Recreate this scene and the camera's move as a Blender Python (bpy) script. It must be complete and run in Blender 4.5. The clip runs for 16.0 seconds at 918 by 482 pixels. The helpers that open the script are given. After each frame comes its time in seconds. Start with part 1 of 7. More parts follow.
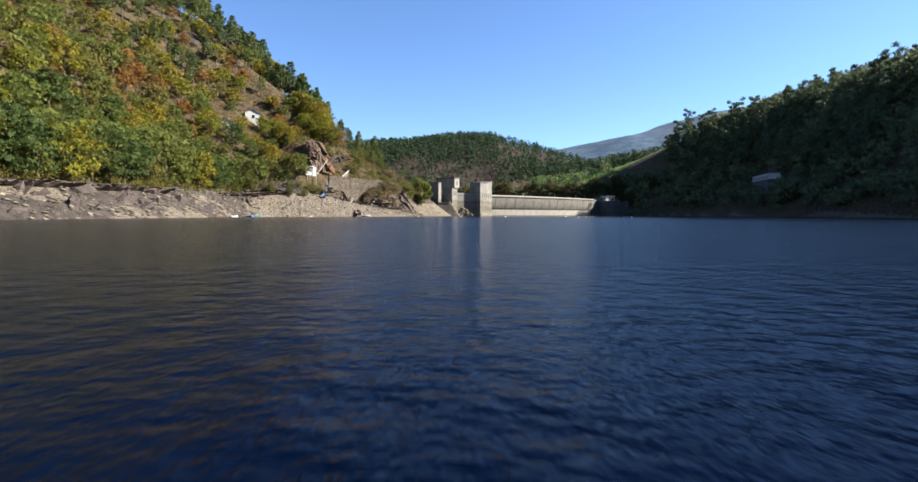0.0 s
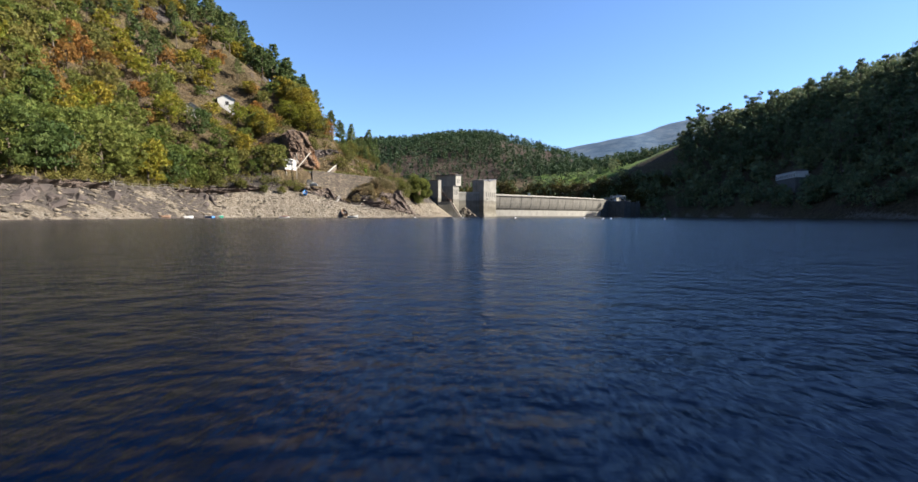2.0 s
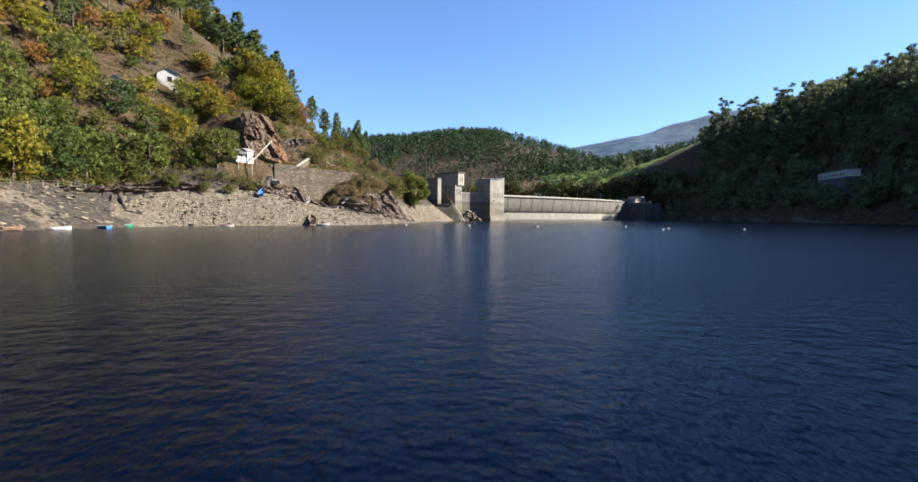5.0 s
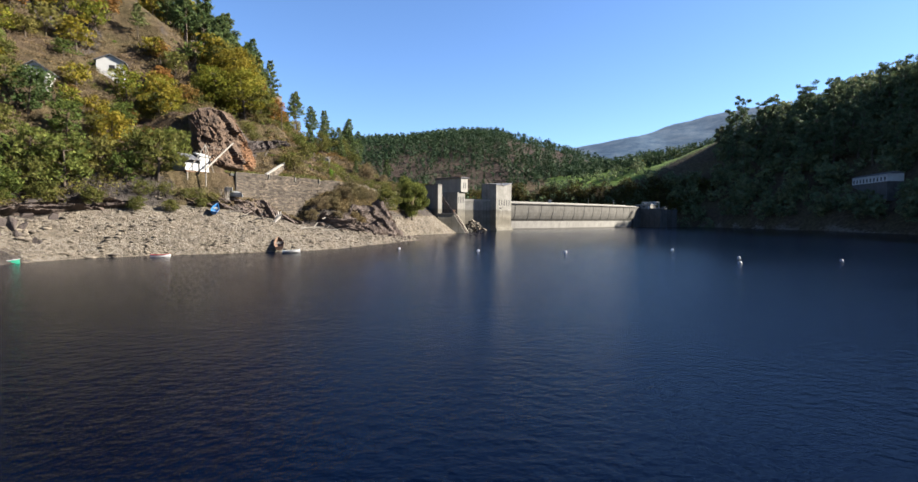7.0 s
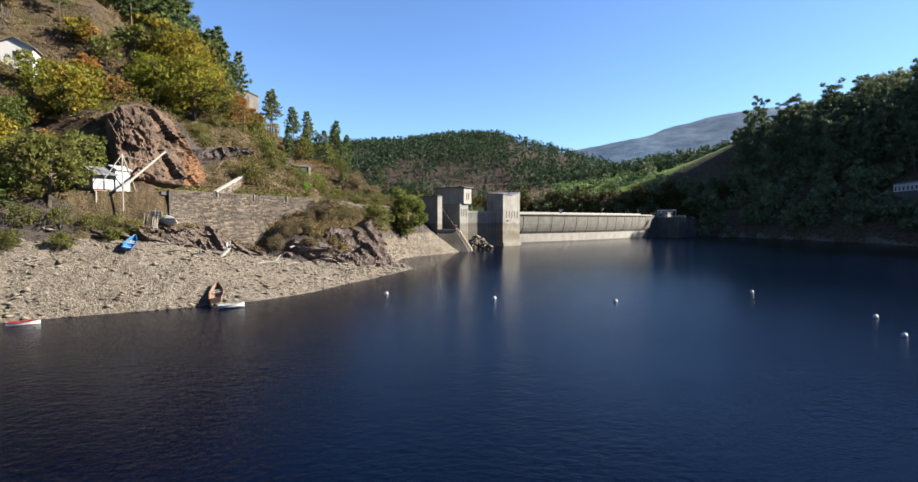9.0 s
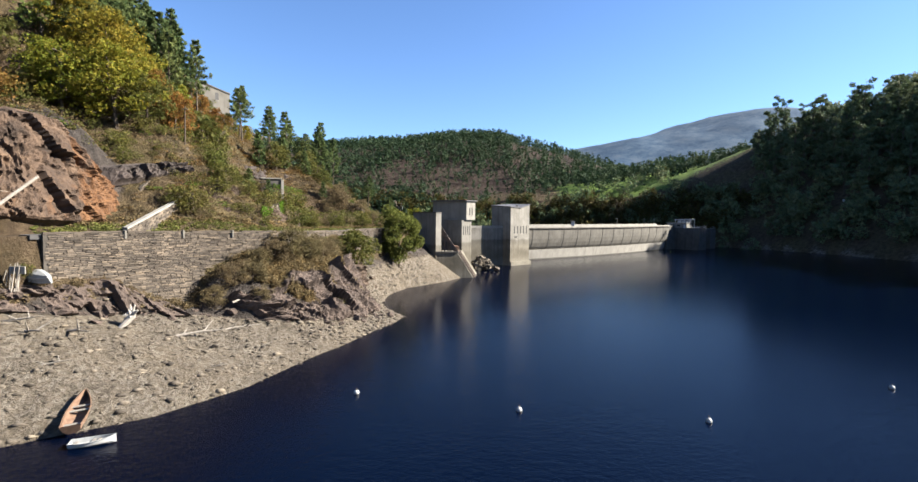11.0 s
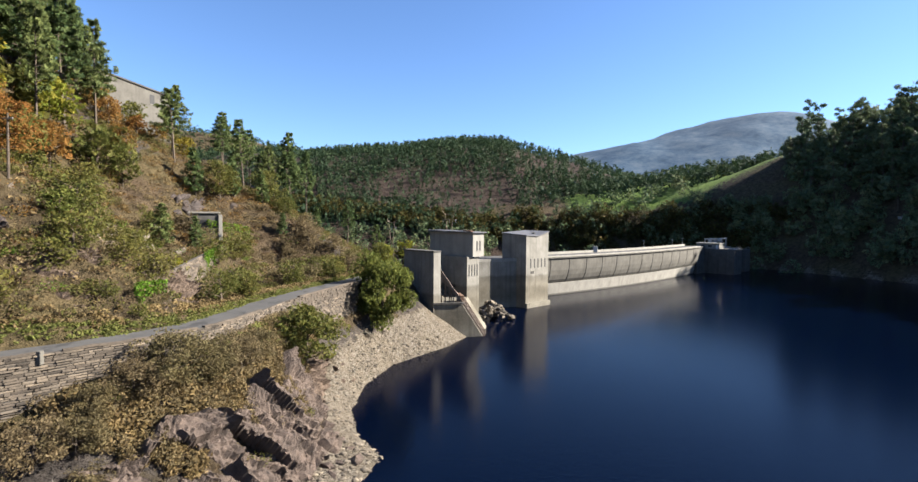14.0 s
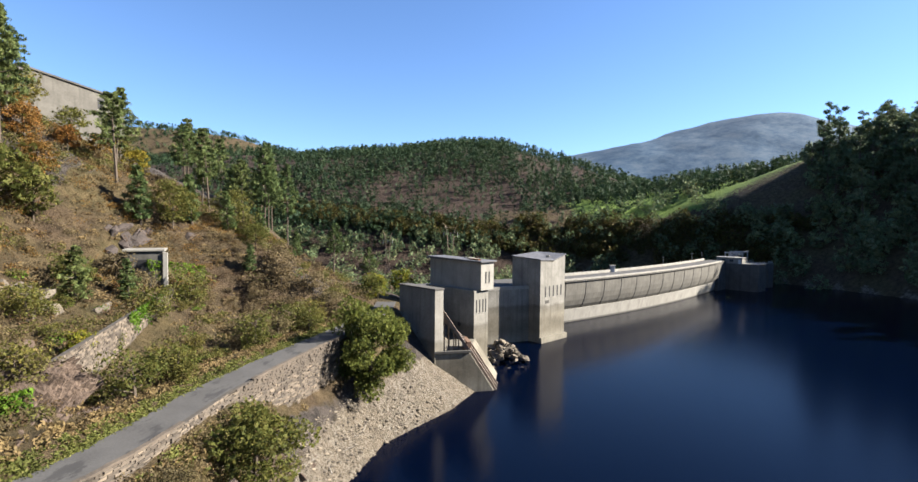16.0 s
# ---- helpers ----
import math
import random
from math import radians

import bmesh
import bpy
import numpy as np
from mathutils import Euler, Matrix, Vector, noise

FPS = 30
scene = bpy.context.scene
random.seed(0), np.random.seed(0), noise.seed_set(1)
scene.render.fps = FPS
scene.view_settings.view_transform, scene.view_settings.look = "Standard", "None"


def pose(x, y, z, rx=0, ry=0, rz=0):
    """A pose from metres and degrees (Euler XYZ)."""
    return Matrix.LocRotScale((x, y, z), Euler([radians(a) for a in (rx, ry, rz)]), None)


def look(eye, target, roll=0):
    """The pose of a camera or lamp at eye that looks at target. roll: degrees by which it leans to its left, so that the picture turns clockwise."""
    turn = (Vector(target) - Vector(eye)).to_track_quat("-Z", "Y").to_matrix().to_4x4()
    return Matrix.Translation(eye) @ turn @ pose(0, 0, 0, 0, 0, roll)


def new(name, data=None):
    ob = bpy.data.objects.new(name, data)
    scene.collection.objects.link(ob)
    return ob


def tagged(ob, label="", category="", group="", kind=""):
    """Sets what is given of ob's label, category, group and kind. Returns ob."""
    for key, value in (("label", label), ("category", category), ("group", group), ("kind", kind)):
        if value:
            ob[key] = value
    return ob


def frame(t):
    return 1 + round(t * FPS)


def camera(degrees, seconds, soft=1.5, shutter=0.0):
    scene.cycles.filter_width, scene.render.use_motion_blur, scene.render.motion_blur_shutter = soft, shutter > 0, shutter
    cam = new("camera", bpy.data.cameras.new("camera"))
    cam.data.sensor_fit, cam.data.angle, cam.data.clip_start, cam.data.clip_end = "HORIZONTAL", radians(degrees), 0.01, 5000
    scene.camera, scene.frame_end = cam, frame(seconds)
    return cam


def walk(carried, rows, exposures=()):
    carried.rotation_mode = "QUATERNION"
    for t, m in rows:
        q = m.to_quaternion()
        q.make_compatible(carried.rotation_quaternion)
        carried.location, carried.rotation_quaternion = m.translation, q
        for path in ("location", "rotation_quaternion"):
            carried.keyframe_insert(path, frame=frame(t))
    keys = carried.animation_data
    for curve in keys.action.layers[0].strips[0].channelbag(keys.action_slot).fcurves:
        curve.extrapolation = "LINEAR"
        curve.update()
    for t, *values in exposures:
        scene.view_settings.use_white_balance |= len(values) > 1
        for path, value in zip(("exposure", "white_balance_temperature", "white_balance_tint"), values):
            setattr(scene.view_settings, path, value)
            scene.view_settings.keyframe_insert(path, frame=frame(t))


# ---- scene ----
# ---- camera ----
cam = camera(84.0, 16.0, shutter=0.16)
PATH = [
    (0, (2.904, -0.088, 1.257), (2.8880, 1.9096, 1.1512), 0.20),
    (0.5, (2.302, 7.530, 1.192), (2.2894, 9.5275, 1.0882), 0.20),
    (1, (2.014, 14.855, 1.198), (2.0003, 16.8527, 1.0946), 0.23),
    (1.5, (1.934, 22.048, 1.240), (1.9185, 24.0448, 1.1364), 0.27),
    (2, (1.918, 29.285, 1.267), (1.9005, 31.2825, 1.1635), 0.30),
    (2.5, (1.839, 36.640, 1.251), (1.8206, 38.6371, 1.1479), 0.33),
    (3, (1.666, 44.055, 1.219), (1.6472, 46.0521, 1.1165), 0.37),
    (3.5, (1.444, 51.473, 1.238), (1.4238, 53.4704, 1.1369), 0.40),
    (4, (1.214, 58.912, 1.430), (1.1924, 60.9091, 1.3293), 0.41),
    (6.5, (-0.938, 95.615, 6.827), (-0.9577, 97.6125, 6.7245), 0.49),
    (7, (-1.395, 103.181, 7.893), (-1.4146, 105.1784, 7.7926), 0.43),
    (7.5, (-1.826, 110.822, 9.108), (-1.8458, 112.8196, 9.0095), 0.37),
    (8, (-2.289, 118.519, 10.405), (-2.3079, 120.5170, 10.3079), 0.30),
    (8.5, (-2.804, 126.253, 11.701), (-2.8220, 128.2503, 11.6077), 0.23),
    (9, (-3.326, 133.946, 13.000), (-3.3412, 135.9437, 12.9106), 0.19),
    (11.5, (-4.653, 169.962, 21.962), (-4.6666, 171.9597, 21.8620), 0.61),
    (12, (-5.057, 176.931, 23.089), (-5.0701, 178.9284, 22.9962), 0.54),
    (12.5, (-5.369, 183.733, 24.359), (-5.3814, 185.7314, 24.2734), 0.44),
    (13, (-5.617, 190.393, 25.828), (-5.6291, 192.3917, 25.7463), 0.39),
    (13.5, (-5.882, 196.955, 27.431), (-5.8934, 198.9535, 27.3516), 0.39),
    (14, (-6.235, 203.423, 29.143), (-6.2444, 205.4215, 29.0629), 0.42),
    (14.5, (-6.692, 209.694, 30.917), (-6.6995, 211.6922, 30.8363), 0.47),
    (15, (-7.198, 215.572, 32.640), (-7.2038, 217.5701, 32.5585), 0.53),
    (15.5, (-7.672, 220.877, 34.195), (-7.6764, 222.8756, 34.1137), 0.55),
    (16, (-8.038, 225.537, 35.520), (-8.0422, 227.5357, 35.4402), 0.51),
]
walk(cam, [(t, look(eye, target, roll)) for t, eye, target, roll in PATH])

# ---- light ----
SUN_AZ, SUN_EL = radians(4), radians(31)      # azimuth from +x towards +y
world = bpy.data.worlds.new("world")
scene.world = world
world.use_nodes = True
wn = world.node_tree
sky = wn.nodes.new("ShaderNodeTexSky")
sky.sky_type = "NISHITA"
sky.sun_disc = False
sky.sun_elevation = SUN_EL
sky.sun_rotation = radians(90) - SUN_AZ
sky.altitude = 600
sky.air_density = 1.0
sky.dust_density = 0.15
sky.ozone_density = 4.0
clear = wn.nodes.new("ShaderNodeMix")
clear.data_type, clear.blend_type = "RGBA", "MULTIPLY"
clear.inputs[0].default_value = 1.0
clear.inputs[7].default_value = (0.72, 0.8, 0.93, 1)
wn.links.new(sky.outputs["Color"], clear.inputs[6])
wn.links.new(clear.outputs[2], wn.nodes["Background"].inputs["Color"])
wn.nodes["Background"].inputs["Strength"].default_value = 0.054
sun = new("sun", bpy.data.lights.new("sun", "SUN"))
sun.data.energy = 5.0
sun.data.angle = radians(0.53)
sun.data.color = (1.0, 0.93, 0.82)
sun_way = Vector((math.cos(SUN_AZ) * math.cos(SUN_EL), math.sin(SUN_AZ) * math.cos(SUN_EL), math.sin(SUN_EL)))
sun.matrix_world = look(sun_way * 900, (0, 0, 0))
scene.view_settings.exposure = 2.28

# ---- materials ----
def nodes_of(name, rough=0.8, metal=0.0, spec=0.3):
    m = bpy.data.materials.new(name)
    m.use_nodes = True
    t = m.node_tree
    b = t.nodes["Principled BSDF"]
    b.inputs["Roughness"].default_value = rough
    b.inputs["Metallic"].default_value = metal
    b.inputs["Specular IOR Level"].default_value = spec
    return m, t, b


def add(t, kind, **values):
    n = t.nodes.new(kind)
    for k, v in values.items():
        n.inputs[k].default_value = v
    return n


def place(t, squash=(1, 1, 1)):
    g = t.nodes.new("ShaderNodeNewGeometry")
    m = t.nodes.new("ShaderNodeMapping")
    m.inputs["Scale"].default_value = squash
    t.links.new(g.outputs["Position"], m.inputs["Vector"])
    return m.outputs["Vector"]


def noise_of(t, vec, scale, detail=5.0, rough=0.6):
    n = add(t, "ShaderNodeTexNoise", Scale=scale, Detail=detail, Roughness=rough)
    t.links.new(vec, n.inputs["Vector"])
    return n.outputs["Fac"]


def ramp(t, fac, stops):
    r = t.nodes.new("ShaderNodeValToRGB")
    el = r.color_ramp.elements
    el[0].position, el[0].color = stops[0][0], (*stops[0][1], 1)
    el[1].position, el[1].color = stops[-1][0], (*stops[-1][1], 1)
    for p, c in stops[1:-1]:
        e = el.new(p)
        e.color = (*c, 1)
    t.links.new(fac, r.inputs["Fac"])
    return r.outputs["Color"]


def mixed(t, fac, a, b, mode="MIX"):
    m = t.nodes.new("ShaderNodeMix")
    m.data_type, m.blend_type = "RGBA", mode
    for sock, v in ((m.inputs[0], fac), (m.inputs[6], a), (m.inputs[7], b)):
        if isinstance(v, (int, float)):
            sock.default_value = v
        elif isinstance(v, tuple):
            sock.default_value = (*v, 1)
        else:
            t.links.new(v, sock)
    return m.outputs[2]


def bumped(t, b, fac, strength, distance):
    n = add(t, "ShaderNodeBump", Strength=strength, Distance=distance)
    t.links.new(fac, n.inputs["Height"])
    t.links.new(n.outputs["Normal"], b.inputs["Normal"])


def weathered(name, dark, light, scale, rough=0.85, bump=0.05, streak=None, metal=0.0, spec=0.3, tide=False, each=False):
    """A surface of two tones, grain over blotches, with upright streaks where asked."""
    m, t, b = nodes_of(name, rough, metal, spec)
    vec = place(t)
    big, fine = noise_of(t, vec, scale), noise_of(t, vec, scale * 9, 4)
    mid = tuple((p + q) / 2 for p, q in zip(dark, light))
    col = ramp(t, big, [(0.3, dark), (0.5, mid), (0.7, light)])
    col = mixed(t, 0.35, col, ramp(t, fine, [(0.3, dark), (0.7, light)]))
    if each:
        # every stone has a tone of its own
        own = t.nodes.new("ShaderNodeNewGeometry")
        col = mixed(t, 1.0, col, ramp(t, own.outputs["Random Per Island"], [(0.0, (0.4, 0.38, 0.36)), (0.35, (0.8, 0.76, 0.72)), (0.75, (1.1, 1.06, 1.0)), (1.0, (1.55, 1.45, 1.3))]), "MULTIPLY")
    if streak:
        s = noise_of(t, place(t, (1, 1, 0.06)), streak, 4)
        col = mixed(t, ramp(t, s, [(0.5, (0, 0, 0)), (0.8, (0.6, 0.6, 0.6))]), col, tuple(c * 0.5 for c in dark))
    if tide:
        # the brown mark that the lake has left at its usual levels
        sep = t.nodes.new("ShaderNodeSeparateXYZ")
        t.links.new(vec, sep.inputs[0])
        edge = t.nodes.new("ShaderNodeMath")
        edge.operation = "MULTIPLY_ADD"
        t.links.new(big, edge.inputs[0])
        edge.inputs[1].default_value = 1.6
        t.links.new(sep.outputs["Z"], edge.inputs[2])
        span = t.nodes.new("ShaderNodeMapRange")
        for k, v in zip((1, 2, 3, 4), (0.0, 20.0, 0.0, 1.0)):
            span.inputs[k].default_value = v
        t.links.new(edge.outputs[0], span.inputs[0])
        mark = ramp(t, span.outputs[0], [(0.1, (0.85, 0.82, 0.74)), (0.22, (0.6, 0.56, 0.48)), (0.35, (0.62, 0.58, 0.5)), (0.43, (0.78, 0.74, 0.66)), (0.56, (0.62, 0.6, 0.56)), (0.6, (1, 1, 1))])
        col = mixed(t, 1.0, col, mark, "MULTIPLY")
    t.links.new(col, b.inputs["Base Color"])
    bumped(t, b, fine, 0.5, bump)
    return m


def leafy(name, shades, glow=0.42, spread=0.5, cut=3.4):
    """Leaves: the shade drawn by the tree, varied from leaf to leaf, letting some light through."""
    m, t, b = nodes_of(name, 0.7, 0.0, 0.1)
    info = t.nodes.new("ShaderNodeObjectInfo")
    geo = t.nodes.new("ShaderNodeNewGeometry")
    n = len(shades)
    one = ramp(t, info.outputs["Random"], [((i + 0.5) / n, c) for i, c in enumerate(shades)])
    two = ramp(t, geo.outputs["Random Per Island"], [((i + 0.5) / n, c) for i, c in enumerate(shades)])
    col = mixed(t, spread, one, two)
    v = ramp(t, noise_of(t, place(t), 0.55, 3), [(0.3, (0.55, 0.55, 0.55)), (0.7, (1.25, 1.2, 1.1))])
    col = mixed(t, 1.0, col, v, "MULTIPLY")
    t.links.new(col, b.inputs["Base Color"])
    tr = t.nodes.new("ShaderNodeBsdfTranslucent")
    t.links.new(col, tr.inputs["Color"])
    mx = t.nodes.new("ShaderNodeMixShader")
    mx.inputs[0].default_value = glow
    t.links.new(b.outputs[0], mx.inputs[1])
    t.links.new(tr.outputs[0], mx.inputs[2])
    out = mx.outputs[0]
    if cut:
        # each spray is broken into single leaves with gaps between them
        holes = ramp(t, noise_of(t, place(t), cut, 2, 0.5), [(0.47, (0, 0, 0)), (0.49, (1, 1, 1))])
        gap = t.nodes.new("ShaderNodeBsdfTransparent")
        sieve = t.nodes.new("ShaderNodeMixShader")
        t.links.new(holes, sieve.inputs[0])
        t.links.new(gap.outputs[0], sieve.inputs[1])
        t.links.new(out, sieve.inputs[2])
        out = sieve.outputs[0]
    t.links.new(out, t.nodes["Material Output"].inputs["Surface"])
    return m


def ground_material():
    """Earth, grass, rock and pale shore gravel, each where the ground's own weights put it."""
    m, t, b = nodes_of("ground", 0.95, 0.0, 0.15)
    vec = place(t)
    big, mid, fine = noise_of(t, vec, 0.06, 6), noise_of(t, vec, 0.5, 6, 0.7), noise_of(t, vec, 3.2, 5, 0.7)
    earth = ramp(t, mid, [(0.3, (0.0192, 0.0137, 0.00878)), (0.5, (0.052, 0.0361, 0.0219)), (0.72, (0.09, 0.0646, 0.0394))])
    grass = ramp(t, mid, [(0.32, (0.0246, 0.0208, 0.00929)), (0.5, (0.0547, 0.0427, 0.0197)), (0.7, (0.09, 0.0667, 0.0339))])
    col = mixed(t, ramp(t, big, [(0.4, (0, 0, 0)), (0.6, (1, 1, 1))]), earth, grass)
    rock = ramp(t, noise_of(t, place(t, (1, 1, 0.5)), 0.7, 8, 0.7), [(0.3, (0.0153, 0.0131, 0.012)), (0.5, (0.0438, 0.0372, 0.0328)), (0.66, (0.0711, 0.0585, 0.0509)), (0.8, (0.0986, 0.0792, 0.0684))])
    vor = add(t, "ShaderNodeTexVoronoi", Scale=2.2, Randomness=1.0)
    t.links.new(vec, vor.inputs["Vector"])
    stones = ramp(t, vor.outputs["Color"], [(0.2, (0.046, 0.039, 0.0305)), (0.5, (0.116, 0.096, 0.074)), (0.8, (0.172, 0.155, 0.13))])
    gravel = mixed(t, 0.5, ramp(t, fine, [(0.3, (0.0274, 0.0213, 0.0158)), (0.48, (0.108, 0.09, 0.068)), (0.7, (0.18, 0.16, 0.134))]), stones)
    gravel = mixed(t, ramp(t, noise_of(t, vec, 0.1, 4), [(0.42, (0, 0, 0)), (0.62, (0.438, 0.438, 0.438))]), gravel, mixed(t, 0.5, gravel, (0.137, 0.109, 0.0742)))
    gravel = mixed(t, ramp(t, noise_of(t, vec, 0.32, 6, 0.7), [(0.36, (0.41, 0.41, 0.41)), (0.5, (0, 0, 0))]), gravel, (0.041, 0.0328, 0.0257))
    # the last tone paints blue distance haze into the far range's colour
    for name, tone in (("rock", rock), ("rust", ramp(t, noise_of(t, place(t, (1, 1, 0.3)), 0.5, 7, 0.7), [(0.3, (0.0219, 0.0131, 0.00821)), (0.5, (0.0711, 0.0361, 0.0164)), (0.7, (0.131, 0.0629, 0.0219))])), ("shore", gravel), ("meadow", ramp(t, mid, [(0.3, (0.07, 0.12, 0.02)), (0.7, (0.13, 0.18, 0.04))])), ("heath", ramp(t, mid, [(0.3, (0.0164, 0.0104, 0.00821)), (0.5, (0.0301, 0.0202, 0.0153)), (0.7, (0.0465, 0.035, 0.0257))])), ("far_haze", ramp(t, noise_of(t, vec, 0.009, 9, 0.75), [(0.36, (0.019, 0.043, 0.076)), (0.48, (0.033, 0.062, 0.1)), (0.62, (0.064, 0.09, 0.12))]))):
        a = t.nodes.new("ShaderNodeAttribute")
        a.attribute_name = name
        edge = t.nodes.new("ShaderNodeMath")
        edge.operation = "MULTIPLY_ADD"
        t.links.new(mid, edge.inputs[0])
        edge.inputs[1].default_value = 0.9
        edge.inputs[2].default_value = -0.45
        summed = t.nodes.new("ShaderNodeMath")
        t.links.new(a.outputs["Fac"], summed.inputs[0])
        t.links.new(edge.outputs[0], summed.inputs[1])
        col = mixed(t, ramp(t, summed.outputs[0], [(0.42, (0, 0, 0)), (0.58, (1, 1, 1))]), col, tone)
    t.links.new(col, b.inputs["Base Color"])
    height = t.nodes.new("ShaderNodeMath")
    t.links.new(mid, height.inputs[0])
    t.links.new(fine, height.inputs[1])
    bumped(t, b, height.outputs[0], 1.0, 0.6)
    return m


def quarry_material():
    """A cut face: dark brown rock, washed red-brown, with iron running down one part of it."""
    m, t, b = nodes_of("quarry_rock", 0.9, 0.0, 0.25)
    vec = place(t)
    big, fine = noise_of(t, vec, 0.35, 7, 0.7), noise_of(t, vec, 2.5, 7, 0.7)
    stone = ramp(t, big, [(0.3, (0.0182, 0.0134, 0.0109)), (0.5, (0.0608, 0.0401, 0.028)), (0.7, (0.116, 0.076, 0.0499))])
    iron = ramp(t, fine, [(0.3, (0.0608, 0.0243, 0.00912)), (0.7, (0.207, 0.0851, 0.0213))])
    wash = noise_of(t, place(t, (1, 1, 0.12)), 0.55, 4)
    sep = t.nodes.new("ShaderNodeSeparateXYZ")
    t.links.new(vec, sep.inputs[0])
    side = t.nodes.new("ShaderNodeMapRange")
    for k, v in zip((1, 2, 3, 4), (230.0, 238.0, -0.12, 0.26)):
        side.inputs[k].default_value = v
    t.links.new(sep.outputs["Y"], side.inputs[0])
    low = t.nodes.new("ShaderNodeMapRange")
    for k, v in zip((1, 2, 3, 4), (22.0, 34.0, 0.05, -0.22)):
        low.inputs[k].default_value = v
    t.links.new(sep.outputs["Z"], low.inputs[0])
    p, q = t.nodes.new("ShaderNodeMath"), t.nodes.new("ShaderNodeMath")
    t.links.new(wash, p.inputs[0])
    t.links.new(side.outputs[0], p.inputs[1])
    t.links.new(p.outputs[0], q.inputs[0])
    t.links.new(low.outputs[0], q.inputs[1])
    col = mixed(t, ramp(t, q.outputs[0], [(0.56, (0, 0, 0)), (0.74, (0.486, 0.486, 0.486))]), stone, iron)
    t.links.new(col, b.inputs["Base Color"])
    bumped(t, b, fine, 0.7, 0.4)
    return m


def water_material():
    """Deep water: wind ripples that die away into the lee of the dam."""
    m, t, b = nodes_of("lake_water", 0.15, 0.0, 0.5)
    b.inputs["IOR"].default_value = 1.15
    b.inputs["Base Color"].default_value = (0.0001, 0.0011, 0.0058, 1)
    long = noise_of(t, place(t, (0.75, 1.0, 1.0)), 0.55, 3, 0.5)
    mid = noise_of(t, place(t, (0.8, 1.0, 1.0)), 1.7, 4, 0.6)
    fine = noise_of(t, place(t, (0.8, 1.0, 1.0)), 4.5, 3, 0.6)
    gust = noise_of(t, place(t), 0.03, 3)
    g = t.nodes.new("ShaderNodeNewGeometry")
    sep = t.nodes.new("ShaderNodeSeparateXYZ")
    t.links.new(g.outputs["Position"], sep.inputs[0])
    lee = t.nodes.new("ShaderNodeMapRange")
    for k, v in zip((1, 2, 3, 4), (90.0, 280.0, 1.0, 0.14)):
        lee.inputs[k].default_value = v
    t.links.new(sep.outputs["Y"], lee.inputs[0])

    def math_of(op, p, q, r=None):
        n = t.nodes.new("ShaderNodeMath")
        n.operation = op
        for i, v in enumerate((p, q, r)):
            if v is None:
                continue
            if isinstance(v, float):
                n.inputs[i].default_value = v
            else:
                t.links.new(v, n.inputs[i])
        return n.outputs[0]

    h = math_of("MULTIPLY_ADD", mid, 0.9, math_of("MULTIPLY_ADD", fine, 0.14, math_of("MULTIPLY", long, 0.55)))
    h = math_of("MULTIPLY", h, lee.outputs[0])
    h = math_of("MULTIPLY", h, math_of("MULTIPLY_ADD", gust, 1.2, 0.4))
    bumped(t, b, h, 1.0, 0.15)
    return m


def asphalt_material():
    """Old lane surface: grey, with long dark patches of newer tar."""
    m, t, b = nodes_of("worn_asphalt", 0.9, 0.0, 0.25)
    vec = place(t)
    big, fine = noise_of(t, vec, 0.35), noise_of(t, vec, 6.0, 4)
    col = ramp(t, big, [(0.3, (0.0409, 0.0396, 0.0396)), (0.7, (0.066, 0.064, 0.0627))])
    col = mixed(t, 0.3, col, ramp(t, fine, [(0.3, (0.0297, 0.029, 0.029)), (0.7, (0.0858, 0.0832, 0.0792))]))
    tar = noise_of(t, place(t, (0.55, 0.22, 1)), 0.8, 5, 0.65)
    col = mixed(t, ramp(t, tar, [(0.55, (0, 0, 0)), (0.6, (0.561, 0.561, 0.561))]), col, (0.0145, 0.0145, 0.0158))
    t.links.new(col, b.inputs["Base Color"])
    bumped(t, b, fine, 0.4, 0.01)
    return m


